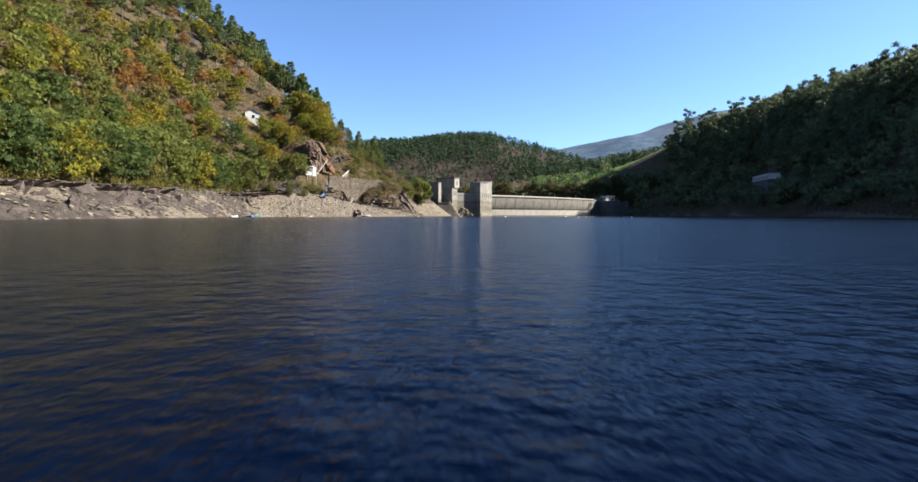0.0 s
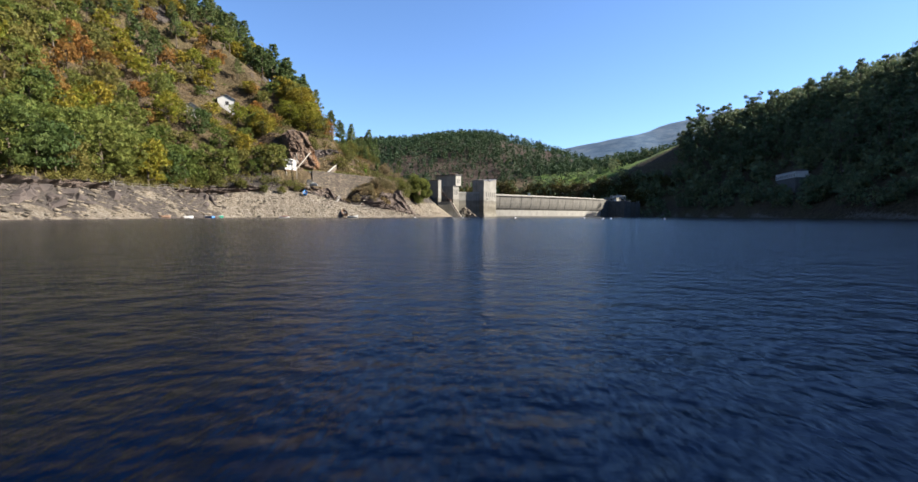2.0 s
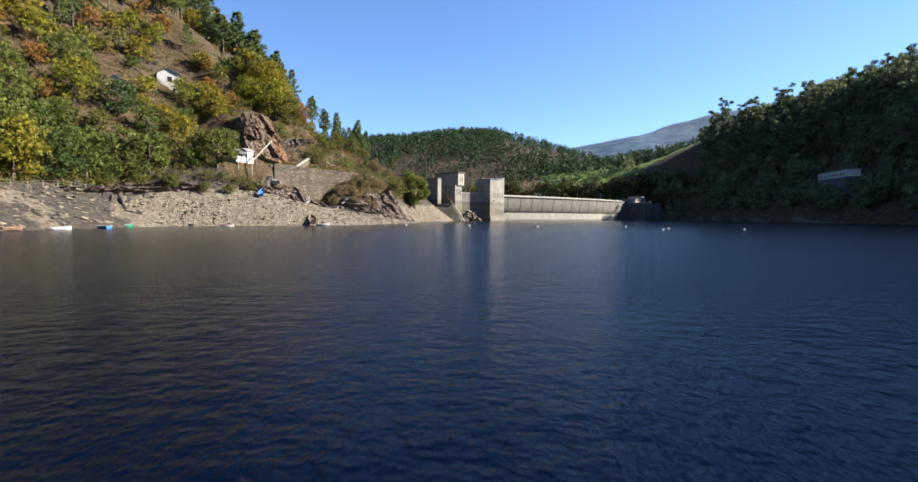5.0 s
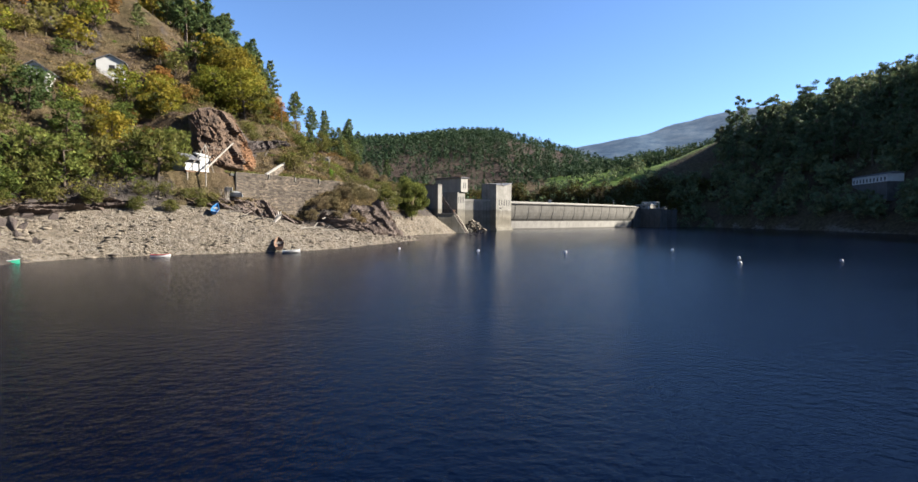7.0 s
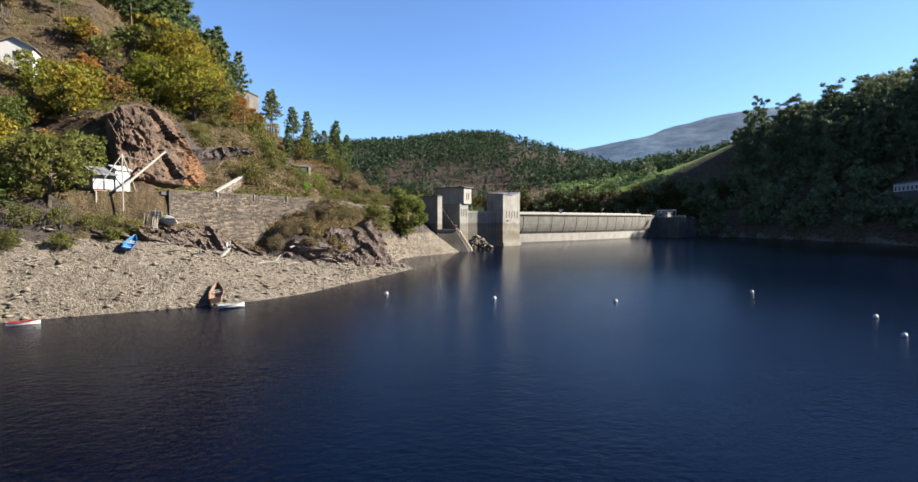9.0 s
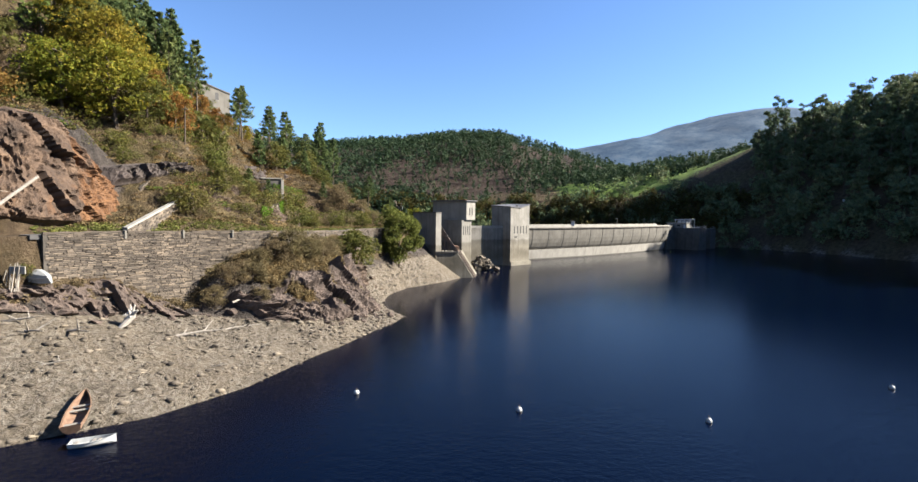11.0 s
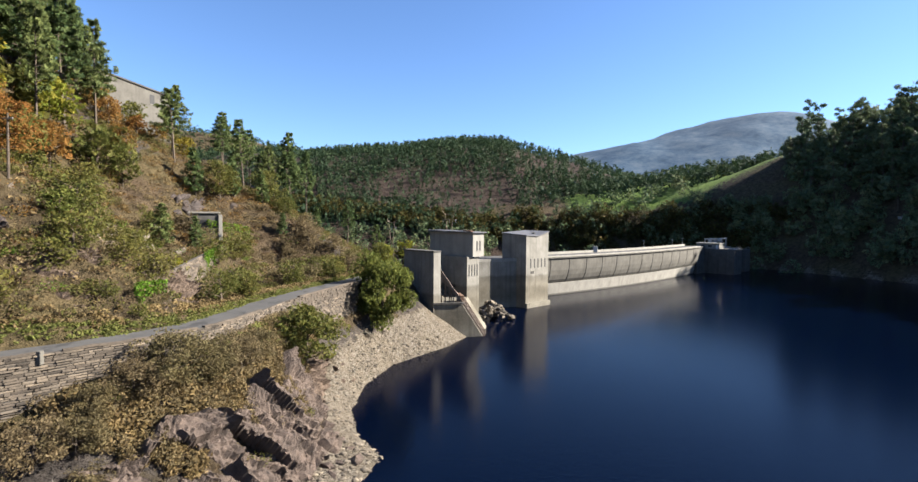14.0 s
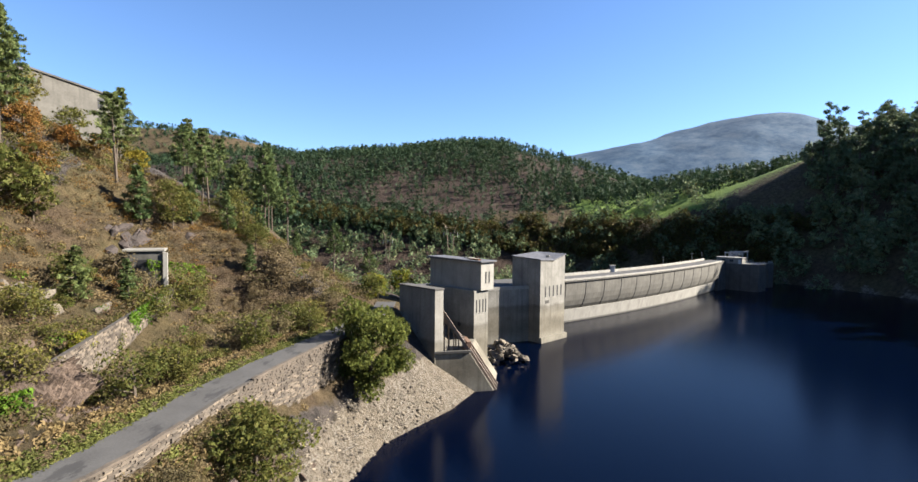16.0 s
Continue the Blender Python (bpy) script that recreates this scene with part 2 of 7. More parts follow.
M = {
    "ground": ground_material(),
    "water": water_material(),
    "concrete": weathered("weathered_concrete", (0.101, 0.0944, 0.0808), (0.208, 0.198, 0.178), 0.25, 0.9, 0.02, 0.8, tide=True),
    "pale_concrete": weathered("pale_concrete", (0.165, 0.156, 0.138), (0.257, 0.245, 0.22), 0.3, 0.9, 0.02, 0.6),
    "panel_concrete": weathered("panel_concrete", (0.0608, 0.0564, 0.0492), (0.117, 0.11, 0.0961), 0.3, 0.9, 0.02, 1.1),
    "dark_concrete": weathered("stained_concrete", (0.0403, 0.0383, 0.035), (0.0872, 0.0816, 0.0739), 0.4, 0.9, 0.02, 0.9),
    "render_white": weathered("white_render", (0.306, 0.3, 0.287), (0.392, 0.385, 0.367), 0.5, 0.8, 0.01),
    "slate": weathered("slate_roof", (0.05, 0.05, 0.055), (0.11, 0.11, 0.12), 0.8, 0.7, 0.03),
    "asphalt": asphalt_material(),
    "stone": weathered("rubble_stone", (0.0445, 0.0392, 0.0339), (0.125, 0.105, 0.086), 0.5, 0.95, 0.12, each=True),
    "mortar": weathered("old_mortar", (0.0288, 0.0248, 0.0207), (0.0691, 0.0605, 0.0518), 1.5, 0.95, 0.03),
    "rock": weathered("dark_schist", (0.0115, 0.00979, 0.00922), (0.0662, 0.0507, 0.0444), 0.4, 0.9, 0.35),
    "brown_rock": weathered("brown_broken_rock", (0.0288, 0.0196, 0.015), (0.109, 0.0778, 0.0576), 0.5, 0.92, 0.3),
    "cliff_rock": weathered("fractured_schist", (0.0127, 0.00977, 0.00884), (0.112, 0.082, 0.0661), 0.7, 0.88, 0.5),
    "quarry_rock": quarry_material(),
    "rust_rock": weathered("iron_stained_rock", (0.0259, 0.013, 0.00725), (0.124, 0.0518, 0.0145), 0.3, 0.9, 0.25, 0.5),
    "pale_rock": weathered("pale_rubble", (0.0367, 0.0318, 0.0269), (0.144, 0.126, 0.103), 0.6, 0.95, 0.1, each=True),
    "bark": weathered("bark", (0.0288, 0.0219, 0.0161), (0.0922, 0.072, 0.0547), 2.0, 0.95, 0.03),
    "drift": weathered("bleached_driftwood", (0.122, 0.107, 0.0886), (0.245, 0.223, 0.196), 3.0, 0.9, 0.02),
    "white_wood": weathered("sun_whitened_wood", (0.257, 0.233, 0.202), (0.379, 0.355, 0.318), 3.0, 0.9, 0.02),
    "steel": weathered("rusty_steel", (0.08, 0.06, 0.05), (0.2, 0.16, 0.13), 2.0, 0.6, 0.01, None, 0.6),
    "galvanised": weathered("galvanised_steel", (0.252, 0.259, 0.266), (0.36, 0.367, 0.374), 3.0, 0.45, 0.005, None, 0.8),
    "void": weathered("dark_opening", (0.008, 0.008, 0.009), (0.016, 0.016, 0.017), 2.0, 0.6, 0.005),
    "red": weathered("red_paint", (0.101, 0.00864, 0.013), (0.173, 0.0216, 0.0252), 2.0, 0.5, 0.005),
    "blue": weathered("blue_paint", (0.00864, 0.0648, 0.187), (0.0216, 0.122, 0.288), 2.0, 0.5, 0.005),
    "green": weathered("green_paint", (0.0144, 0.18, 0.108), (0.036, 0.274, 0.173), 2.0, 0.5, 0.005),
    "white_paint": weathered("white_boat_paint", (0.276, 0.282, 0.282), (0.367, 0.367, 0.361), 2.0, 0.4, 0.003),
    "grey_paint": weathered("grey_boat_paint", (0.187, 0.194, 0.194), (0.274, 0.281, 0.277), 2.0, 0.5, 0.003),
    "brown_wood": weathered("old_boat_wood", (0.072, 0.0396, 0.0252), (0.173, 0.108, 0.072), 2.5, 0.8, 0.01),
    "leaf_green": leafy("green_leaves", [(0.0535, 0.083, 0.0202), (0.0805, 0.108, 0.0264), (0.116, 0.126, 0.0327)]),
    "leaf_dark": leafy("dark_willow_leaves", [(0.0315, 0.0553, 0.0176), (0.0472, 0.072, 0.0214), (0.066, 0.0886, 0.0264)]),
    "leaf_yellow": leafy("yellowing_leaves", [(0.0958, 0.125, 0.0176), (0.152, 0.15, 0.02), (0.192, 0.141, 0.02)]),
    "leaf_orange": leafy("autumn_leaves", [(0.138, 0.1, 0.0291), (0.173, 0.1, 0.0291), (0.194, 0.0864, 0.0249)]),
    "leaf_olive": leafy("olive_leaves", [(0.0679, 0.0821, 0.0221), (0.0972, 0.102, 0.0276), (0.135, 0.115, 0.0349)]),
    "needle": leafy("pine_needles", [(0.0508, 0.085, 0.0339), (0.0806, 0.116, 0.044), (0.127, 0.15, 0.0544)], 0.4, 0.5, 4.5),
    "gum": leafy("eucalyptus_leaves", [(0.0546, 0.0882, 0.0458), (0.0794, 0.115, 0.0601), (0.106, 0.132, 0.0689)], 0.2, 0.5, 1.9),
    "broom": leafy("dry_broom", [(0.095, 0.076, 0.045), (0.145, 0.112, 0.068), (0.105, 0.096, 0.045), (0.17, 0.132, 0.082)], 0.42, 0.35, None),
    "straw": leafy("dry_grass", [(0.132, 0.0958, 0.0485), (0.18, 0.132, 0.0693), (0.11, 0.09, 0.0387)], 0.3, 0.5, None),
    "grass": leafy("verge_grass", [(0.0731, 0.094, 0.0251), (0.104, 0.123, 0.0333), (0.131, 0.131, 0.0438)], 0.35, 0.7, None),
    "heather": leafy("brown_heather", [(0.0799, 0.0515, 0.0328), (0.112, 0.077, 0.0449), (0.0936, 0.0799, 0.0356), (0.14, 0.103, 0.058)], 0.35, 0.45, None),
    "scrub": leafy("bramble_leaves", [(0.07, 0.078, 0.024), (0.1, 0.1, 0.03), (0.125, 0.108, 0.036)], 0.4, 0.5, None),
    "ivy": leafy("bright_ivy", [(0.0603, 0.128, 0.0136), (0.0907, 0.166, 0.0189), (0.113, 0.181, 0.0226)]),
    "far_wood": leafy("far_woods", [(0.0179, 0.0373, 0.0199), (0.0254, 0.0481, 0.0249), (0.0373, 0.058, 0.0266)], 0.25, 0.9, 1.2),
    "mixed_wood": leafy("mixed_woods", [(0.0347, 0.0451, 0.0118), (0.0694, 0.0661, 0.0174), (0.0903, 0.0661, 0.0191), (0.0486, 0.0365, 0.0167)], 0.3, 0.9, 1.6),
    # the bank's evergreens; the gorge trees borrow this colour for their shade
    "shade_wood": leafy("evergreen_shade_woods", [(0.0706, 0.11, 0.0601), (0.106, 0.146, 0.0722), (0.141, 0.154, 0.0794)], 0.25, 0.9, 1.2),
}

# ---- ground ----
def fade(v, a, b):
    k = np.clip((v - a) / (b - a), 0, 1)
    return k * k * (3 - 2 * k)


def lattice(ix, iy, seed):
    h = np.sin(ix * 127.1 + iy * 311.7 + seed * 74.7) * 43758.5453
    return h - np.floor(h)


def grain(x, y, size, seed=0, octaves=4):
    """Smooth random heights, about -1 to 1."""
    total, amp, norm = 0.0, 1.0, 0.0
    for o in range(octaves):
        u, v = x / size, y / size
        iu, iv = np.floor(u), np.floor(v)
        fu, fv = u - iu, v - iv
        fu, fv = fu * fu * (3 - 2 * fu), fv * fv * (3 - 2 * fv)
        s = seed + o * 13
        low = lattice(iu, iv, s) * (1 - fu) + lattice(iu + 1, iv, s) * fu
        high = lattice(iu, iv + 1, s) * (1 - fu) + lattice(iu + 1, iv + 1, s) * fu
        total = total + amp * (low * (1 - fv) + high * fv - 0.5) * 2
        norm += amp
        amp, size = amp * 0.5, size * 0.5
    return total / norm


# cross-sections of the near bank: y, shore x, then x and z of the beach top, the wall foot, the road's edge, mid-slope and crest
BANK = [
    (-250, -110, -120, 6.5, -124, 8, -128, 10, -170, 50, -230, 95),
    (70, -75, -86, 7, -89, 8.2, -93, 10.5, -125, 44, -190, 97),
    (115, -72, -83, 7, -86, 8.4, -90, 10.5, -122, 45, -190, 98),
    (165, -70, -83, 7.5, -87, 9.2, -91, 11.5, -124, 47, -190, 100),
    (183, -70, -82, 7.8, -86, 9.5, -90, 12, -122, 46, -190, 101),
    (191, -66, -79, 8, -84, 10, -88, 13, -118, 45, -188, 101),
    (199, -55, -74, 9, -79, 11.5, -83, 15, -114, 45, -186, 102),
    (206, -44, -68, 9.6, -71, 12.5, -75, 16.5, -108, 45, -184, 103),
    (213, -35, -61, 9.6, -64, 13, -66, 17, -103, 39, -182, 105),
    (222, -29.5, -55, 8.2, -57.6, 13.4, -58.2, 17.4, -98, 36.5, -180, 108),
    (232, -26.5, -49.4, 6.4, -51.8, 13, -52.4, 17.4, -94, 38, -176, 112),
    (237, -24.8, -45.6, 5.4, -48.6, 9.0, -49.2, 17.3, -92, 38, -174, 113),
    (240.5, -23.4, -42, 4.4, -46.4, 7.5, -47.0, 17.2, -90, 38.2, -173, 113.5),
    (243, -22.5, -32.5, 3.4, -44.8, 12, -45.4, 17.2, -89, 38.5, -172, 114),
    (247.5, -21.1, -28.6, 2.8, -41.0, 15.4, -41.4, 17.1, -83, 39.5, -170, 114.5),
    (252, -19.8, -25.8, 2.2, -37.2, 16.0, -37.6, 17.0, -77, 40.5, -168, 115),
    (260, -16.8, -22.8, 1.5, -33.2, 17.0, -34.2, 16.8, -67, 41, -162, 114),
    (265, -15.8, -22.6, 1.6, -32, 17.0, -33.3, 16.7, -68, 41, -158, 113),
    (271, -20, -25.5, 4, -31.6, 17.5, -32.9, 16.6, -71, 41, -154, 112),
    (280, -23, -27.5, 6.5, -32, 17.2, -32.6, 16.5, -74, 41, -148, 110),
    (292, -23.2, -27.6, 7.5, -29.9, 12, -30.5, 16.4, -74, 40, -140, 106),
    (305, -20, -25, 7.5, -27, 11.5, -27.6, 16.3, -73, 41, -130, 100),
    (320, -9.5, -19, 8, -22.5, 12, -24, 16.2, -70, 40, -116, 74),
    (334, -3, -13, 8, -18, 12, -22, 16.1, -66, 38, -106, 62),
    (352, 0, -12, 10, -18, 14, -23, 16.0, -58, 33, -96, 52),
    (385, -10, -22, 8, -30, 13, -40, 15.5, -70, 34, -110, 52),
    (440, -60, -72, 8, -80, 14, -88, 16, -130, 36, -200, 70),
    (600, -160, -176, 8, -186, 14, -196, 18, -260, 50, -360, 110),
    (900, -400, -420, 8, -430, 14, -440, 18, -520, 60, -640, 160),
]
BANK_Y = [r[0] for r in BANK]


def across(y, k):
    return np.interp(y, BANK_Y, [r[k] for r in BANK])


def lane_x(y):
    return float(across(y, 6))


def lane_z(y):
    return float(across(y, 7))


FAR_SHORE = [(330, -400), (232, 150), (224, 330), (221, 395), (214, 450), (202, 486), (186, 522), (166, 548), (130, 590), (70, 622), (-40, 650), (-200, 700), (-500, 780)]


def from_far_shore(x, y):
    """Signed distance from the far shore line, positive on land."""
    best, sign = np.full(np.shape(x), 1e9), np.ones(np.shape(x))
    for (ax, ay), (bx, by) in zip(FAR_SHORE, FAR_SHORE[1:]):
        dx, dy = bx - ax, by - ay
        k = np.clip(((x - ax) * dx + (y - ay) * dy) / (dx * dx + dy * dy), 0, 1)
        d = np.hypot(x - ax - k * dx, y - ay - k * dy)
        s = np.where(dx * (y - ay) - dy * (x - ax) < 0, 1.0, -1.0)
        sign = np.where(d < best - 1e-9, s, sign)
        best = np.minimum(best, d)
    return best * sign


def heights(x, y):
    """The ground's height, and the weights of rock, shore gravel, meadow, heath and distance haze on it."""
    x, y = np.asarray(x, float), np.asarray(y, float)
    # near bank
    nx = [across(y, 1) + 30, across(y, 1), across(y, 2), np.where((y > 214) & (y < 312), across(y, 6) - 0.15, across(y, 4)), across(y, 6) - 0.8 * (y > 214) * (y < 312), across(y, 6) - 5.6, across(y, 8), across(y, 10), across(y, 10) - 500]
    nz = [np.full(y.shape, -16.0), np.zeros(y.shape), across(y, 3), across(y, 5) - 1.2 * fade(y, 212, 222) * (1 - fade(y, 300, 312)), across(y, 7), across(y, 7), across(y, 9), across(y, 11), across(y, 11) + 40]
    z = np.full(x.shape, -16.0)
    for (xa, za), (xb, zb) in zip(zip(nx, nz), zip(nx[1:], nz[1:])):
        inside = (x <= xa) & (x > xb)
        z = np.where(inside, za + (zb - za) * (xa - x) / np.maximum(xa - xb, 1e-6), z)
    z = np.where(x <= nx[-1], nz[-1], z)
    lane = fade(y, 212, 224) * (1 - fade(y, 350, 380))
    dist_lane = np.where(x > nx[4], x - nx[4], np.where(x < nx[5], nx[5] - x, 0))
    calm = 1 - lane * (1 - fade(dist_lane, 0.2, 3.5))
    shore = fade(nx[1] - x, -14, -3) * (1 - fade(nx[2] - x, -3, 2.0))
    rocky = fade(nx[2] - x, -5, 1) * (1 - fade(nx[4] - x, -1.5, 1.0)) * (x < nx[1]) * (0.45 + 0.9 * grain(x, y, 14, 5, 2))
    slope = fade(nx[5] - x, 1, 14)
    bare = slope * fade(grain(x, y, 22, 9, 3) - 0.22, 0, 0.18) * fade(y, 225, 250)
    rough_z = 0.35 * grain(x, y, 5, 1) * fade(nx[1] - x, -2, 4) + 1.5 * grain(x, y, 9, 2, 5) * np.clip(rocky, 0, 1) + 2.2 * grain(x, y, 26, 3, 5) * slope + 2.0 * np.abs(grain(x, y, 11, 7, 4)) * bare
    z = z + rough_z * calm
    # hollow behind the lane, and the quarried bluff
    d_in = nx[5] - x
    z = z - 6.5 * fade(y, 264, 276) * (1 - fade(y, 314, 328)) * fade(d_in, 0, 10) * (1 - fade(d_in, 26, 46))
    bluff = fade(-x, 59.5, 65.0) * (1 - fade(-x, 70, 83)) * fade(y, 224, 228) * (1 - fade(y, 243, 250))
    z = z + (8.0 + 2.0 * grain(x, y, 6, 77, 4)) * bluff
    face = bluff * (1 - fade(-x, 64, 67))
    rust = face * fade(y, 231.5, 235.5) * (1 - fade(z, 27, 33)) * 0.6
    crag = fade(-x, 90, 93) * (1 - fade(-x, 104, 112)) * fade(y, 254, 258) * (1 - fade(y, 268, 276))
    z = z + 3.5 * crag
    # broken relief of the bared shore
    fine_relief = 0.5 * np.abs(grain(x, y, 2.6, 81, 3)) + 0.22 * grain(x, y, 1.1, 83, 2)
    z = z + fine_relief * shore * fade(nx[1] - x, 0.3, 3.5)
    ledges = (1 - fade(y, 176, 206)) * fade(grain(x, y, 9, 87, 4) + 0.25 * fade(x - nx[2], -8, 2), -0.12, 0.16)
    shore = shore * (1 - 0.8 * ledges)
    z = z + 0.7 * np.abs(grain(x, y, 4, 88, 3)) * ledges * fade(nx[1] - x, 0.3, 4)
    near = z
    rock = np.clip(rocky * 1.2, 0, 1) * calm + bare + face + 0.3 * crag + ledges * fade(nx[1] - x, -2, 1) * (1 - fade(nx[2] - x, -1, 3))
    # far bank
    d = from_far_shore(x, y)
    back = fade(y, 560, 660) * (1 - fade(x, 330, 480))
    cap = (190 + 0.12 * (300 - y)) * (1 - back) + back * np.clip(46 + (x - 40) * 0.15, 20, 110)
    rise = np.where(d < 6, d * 1.1, 6.6 + (d - 6) * 0.98)
    far = cap * np.tanh(np.maximum(rise, -30) / cap)
    far = np.where(back > 0.5, np.minimum(far, cap) - np.maximum(d - 190, 0) * 0.18, far)
    far = np.where(d < 0, np.maximum(d * 0.9, -16), far)
    far = far + 4 * grain(x, y, 60, 21, 5) * fade(d, 4, 40) + 0.6 * grain(x, y, 7, 22) * fade(d, -2, 8)
    # wooded hill down the valley, and the hill behind it
    tops = np.interp(x, [-900, -520, -330, -227, -120, -20, 60, 150, 230, 300, 380, 560, 900], [95, 118, 134, 136, 143, 149, 149, 130, 101, 82, 45, 15, 5])
    hill = tops * fade(y, 560, 1060) ** 0.8 * (1 - 0.6 * fade(y, 1200, 1900))
    hill = hill + (8 * grain(x, y, 120, 31, 5)) * fade(y, 600, 800)
    hill = hill - 24 * (1 - fade(y, 560, 680))
    tops2 = np.interp(x, [-1800, -900, -640, -400, -200, 100, 500], [300, 290, 262, 190, 160, 120, 40])
    hill2 = tops2 * fade(y, 1150, 1650) - 24 * (1 - fade(y, 1150, 1250))
    # high range at the end of the valley
    tops3 = np.interp(x, [-2500, 300, 900, 1250, 1560, 2060, 2600, 3010, 3600, 5000], [300, 420, 560, 650, 730, 860, 925, 870, 760, 700])
    range3 = tops3 * fade(y, 2300, 4500) ** 1.15 + 70 * grain(x, y, 600, 41, 6) * fade(y, 2000, 3200) - 24 * (1 - fade(y, 2300, 2400))
    # terrace fields before the range
    fields = 290 * fade(x, 700, 1700) * fade(y, 1300, 2300) - 24 * (1 - fade(y, 1300, 1400))
    land = np.maximum(np.maximum(near, far), np.maximum(np.maximum(hill, hill2), np.maximum(range3, fields)))
    from_near = land <= near + 1e-6
    meadow = (land <= far + 1e-6) * back * fade(d, 38, 46) * fade(x, 60, 130)
    meadow = np.maximum(meadow, (land <= fields + 1e-6) * (fields > 60) * fade(grain(x, y, 160, 51, 2), -0.05, 0.15))
    heath = np.where((land <= hill + 1e-6) & (y > 600), 1.0, 0)
    # weight of the painted blue haze on the high range
    far_haze = (land <= range3 + 1e-6) * (y > 2000) * 1.0
    shore_far = (land <= far + 1e-6) * fade(d, -8, 0) * (1 - fade(d, 2, 5)) * 0.6
    return land, rock * from_near, rust * from_near, np.maximum(shore * from_near, shore_far), meadow, heath, far_haze


def level(x, y):
    return float(heights(np.array([x]), np.array([y]))[0][0])


def spaced(spans):
    out = []
    for a, b, step in spans:
        out += list(np.linspace(a, b, max(2, int((b - a) / step) + 1))[:-1])
    return np.array(out + [spans[-1][1]])


def grid_mesh(name, xs, ys):
    gx, gy = np.meshgrid(xs, ys)
    z, *weights = heights(gx, gy)
    nxs, nys = len(xs), len(ys)
    me = bpy.data.meshes.new(name)
    me.vertices.add(nxs * nys)
    me.vertices.foreach_set("co", np.stack([gx, gy, z], -1).astype(np.float32).ravel())
    i = np.arange(nxs * nys).reshape(nys, nxs)
    quads = np.stack([i[:-1, :-1], i[:-1, 1:], i[1:, 1:], i[1:, :-1]], -1).reshape(-1)
    me.loops.add(len(quads))
    me.loops.foreach_set("vertex_index", quads.astype(np.int32))
    me.polygons.add(len(quads) // 4)
    me.polygons.foreach_set("loop_start", np.arange(0, len(quads), 4, dtype=np.int32))
    me.polygons.foreach_set("use_smooth", np.ones(len(quads) // 4, dtype=bool))
    me.update(calc_edges=True)
    for key, w in zip(("rock", "rust", "shore", "meadow", "heath", "far_haze"), weights):
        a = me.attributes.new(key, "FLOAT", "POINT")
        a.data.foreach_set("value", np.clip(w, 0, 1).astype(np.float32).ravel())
    return me


ground_x = spaced([(-2600, -700, 120), (-700, -220, 24), (-220, -110, 4.0), (-110, -78, 1.0), (-78, -14, 0.55), (-14, 0, 0.9), (0, 160, 6), (160, 300, 6), (300, 700, 18), (700, 5200, 90)])
ground_y = spaced([(-420, 40, 14), (40, 180, 1.6), (180, 325, 0.55), (325, 350, 0.9), (350, 460, 4), (460, 720, 6), (720, 1300, 14), (1300, 5000, 70)])
ground = new("ground", grid_mesh("ground", ground_x, ground_y))
ground.data.materials.append(M["ground"])
tagged(ground, "steep autumn valley sides of earth, rock and pale shore gravel", "ground", kind="structure")


def lake():
    """The lake's surface: a flat sheet in strips, closed by the dam's line."""
    line = [(-500, 352), (-15, 352), (-8, 356), (12, 398), (72, 443), (123, 496), (150, 530), (190, 560), (500, 480)]
    xs = spaced([(-500, -100, 50), (-100, 260, 6), (260, 500, 40)])
    top = np.interp(xs, [p[0] for p in line], [p[1] for p in line])
    me = bpy.data.meshes.new("water")
    rows = 12
    verts = [(x, -500 + (y + 500) * k / rows, 0.0) for k in range(rows + 1) for x, y in zip(xs, top)]
    n = len(xs)
    me.from_pydata(verts, [], [(k * n + i, k * n + i + 1, (k + 1) * n + i + 1, (k + 1) * n + i) for k in range(rows) for i in range(n - 1)])
    me.materials.append(M["water"])
    return tagged(new("water", me), "dark blue rippled reservoir water between the banks", "water", kind="structure")


lake()

# ---- building tools ----
def part(name, bm, material, parent=None, label="", smooth=False):
    me = bpy.data.meshes.new(name)
    bmesh.ops.recalc_face_normals(bm, faces=bm.faces[:])
    bm.to_mesh(me)
    bm.free()
    me.materials.append(material)
    if smooth:
        me.polygons.foreach_set("use_smooth", [True] * len(me.polygons))
    ob = new(name, me)
    ob.parent = parent
    if label:
        tagged(ob, label)
    return ob


def thing(name, label, category, m=None, group="", kind=""):
    ob = tagged(new(name), label, category, group, kind)
    if m is not None:
        ob.matrix_basis = m
    return ob


def box(bm, a, b, bevel=0.0, m=None):
    """An upright box from corner a to corner b, with bevelled edges, moved by m."""
    r = bmesh.ops.create_cube(bm, size=1)
    vs = r["verts"]
    for v in vs:
        v.co = Vector([a[i] + (b[i] - a[i]) * (v.co[i] + 0.5) for i in range(3)])
    if bevel:
        r = bmesh.ops.bevel(bm, geom=list({e for v in vs for e in v.link_edges}), offset=bevel, segments=1, affect="EDGES")
        vs = list({v for f in r["faces"] for v in f.verts} | {v for v in vs if v.is_valid})
    if m is not None:
        bmesh.ops.transform(bm, matrix=m, verts=vs)
    return vs


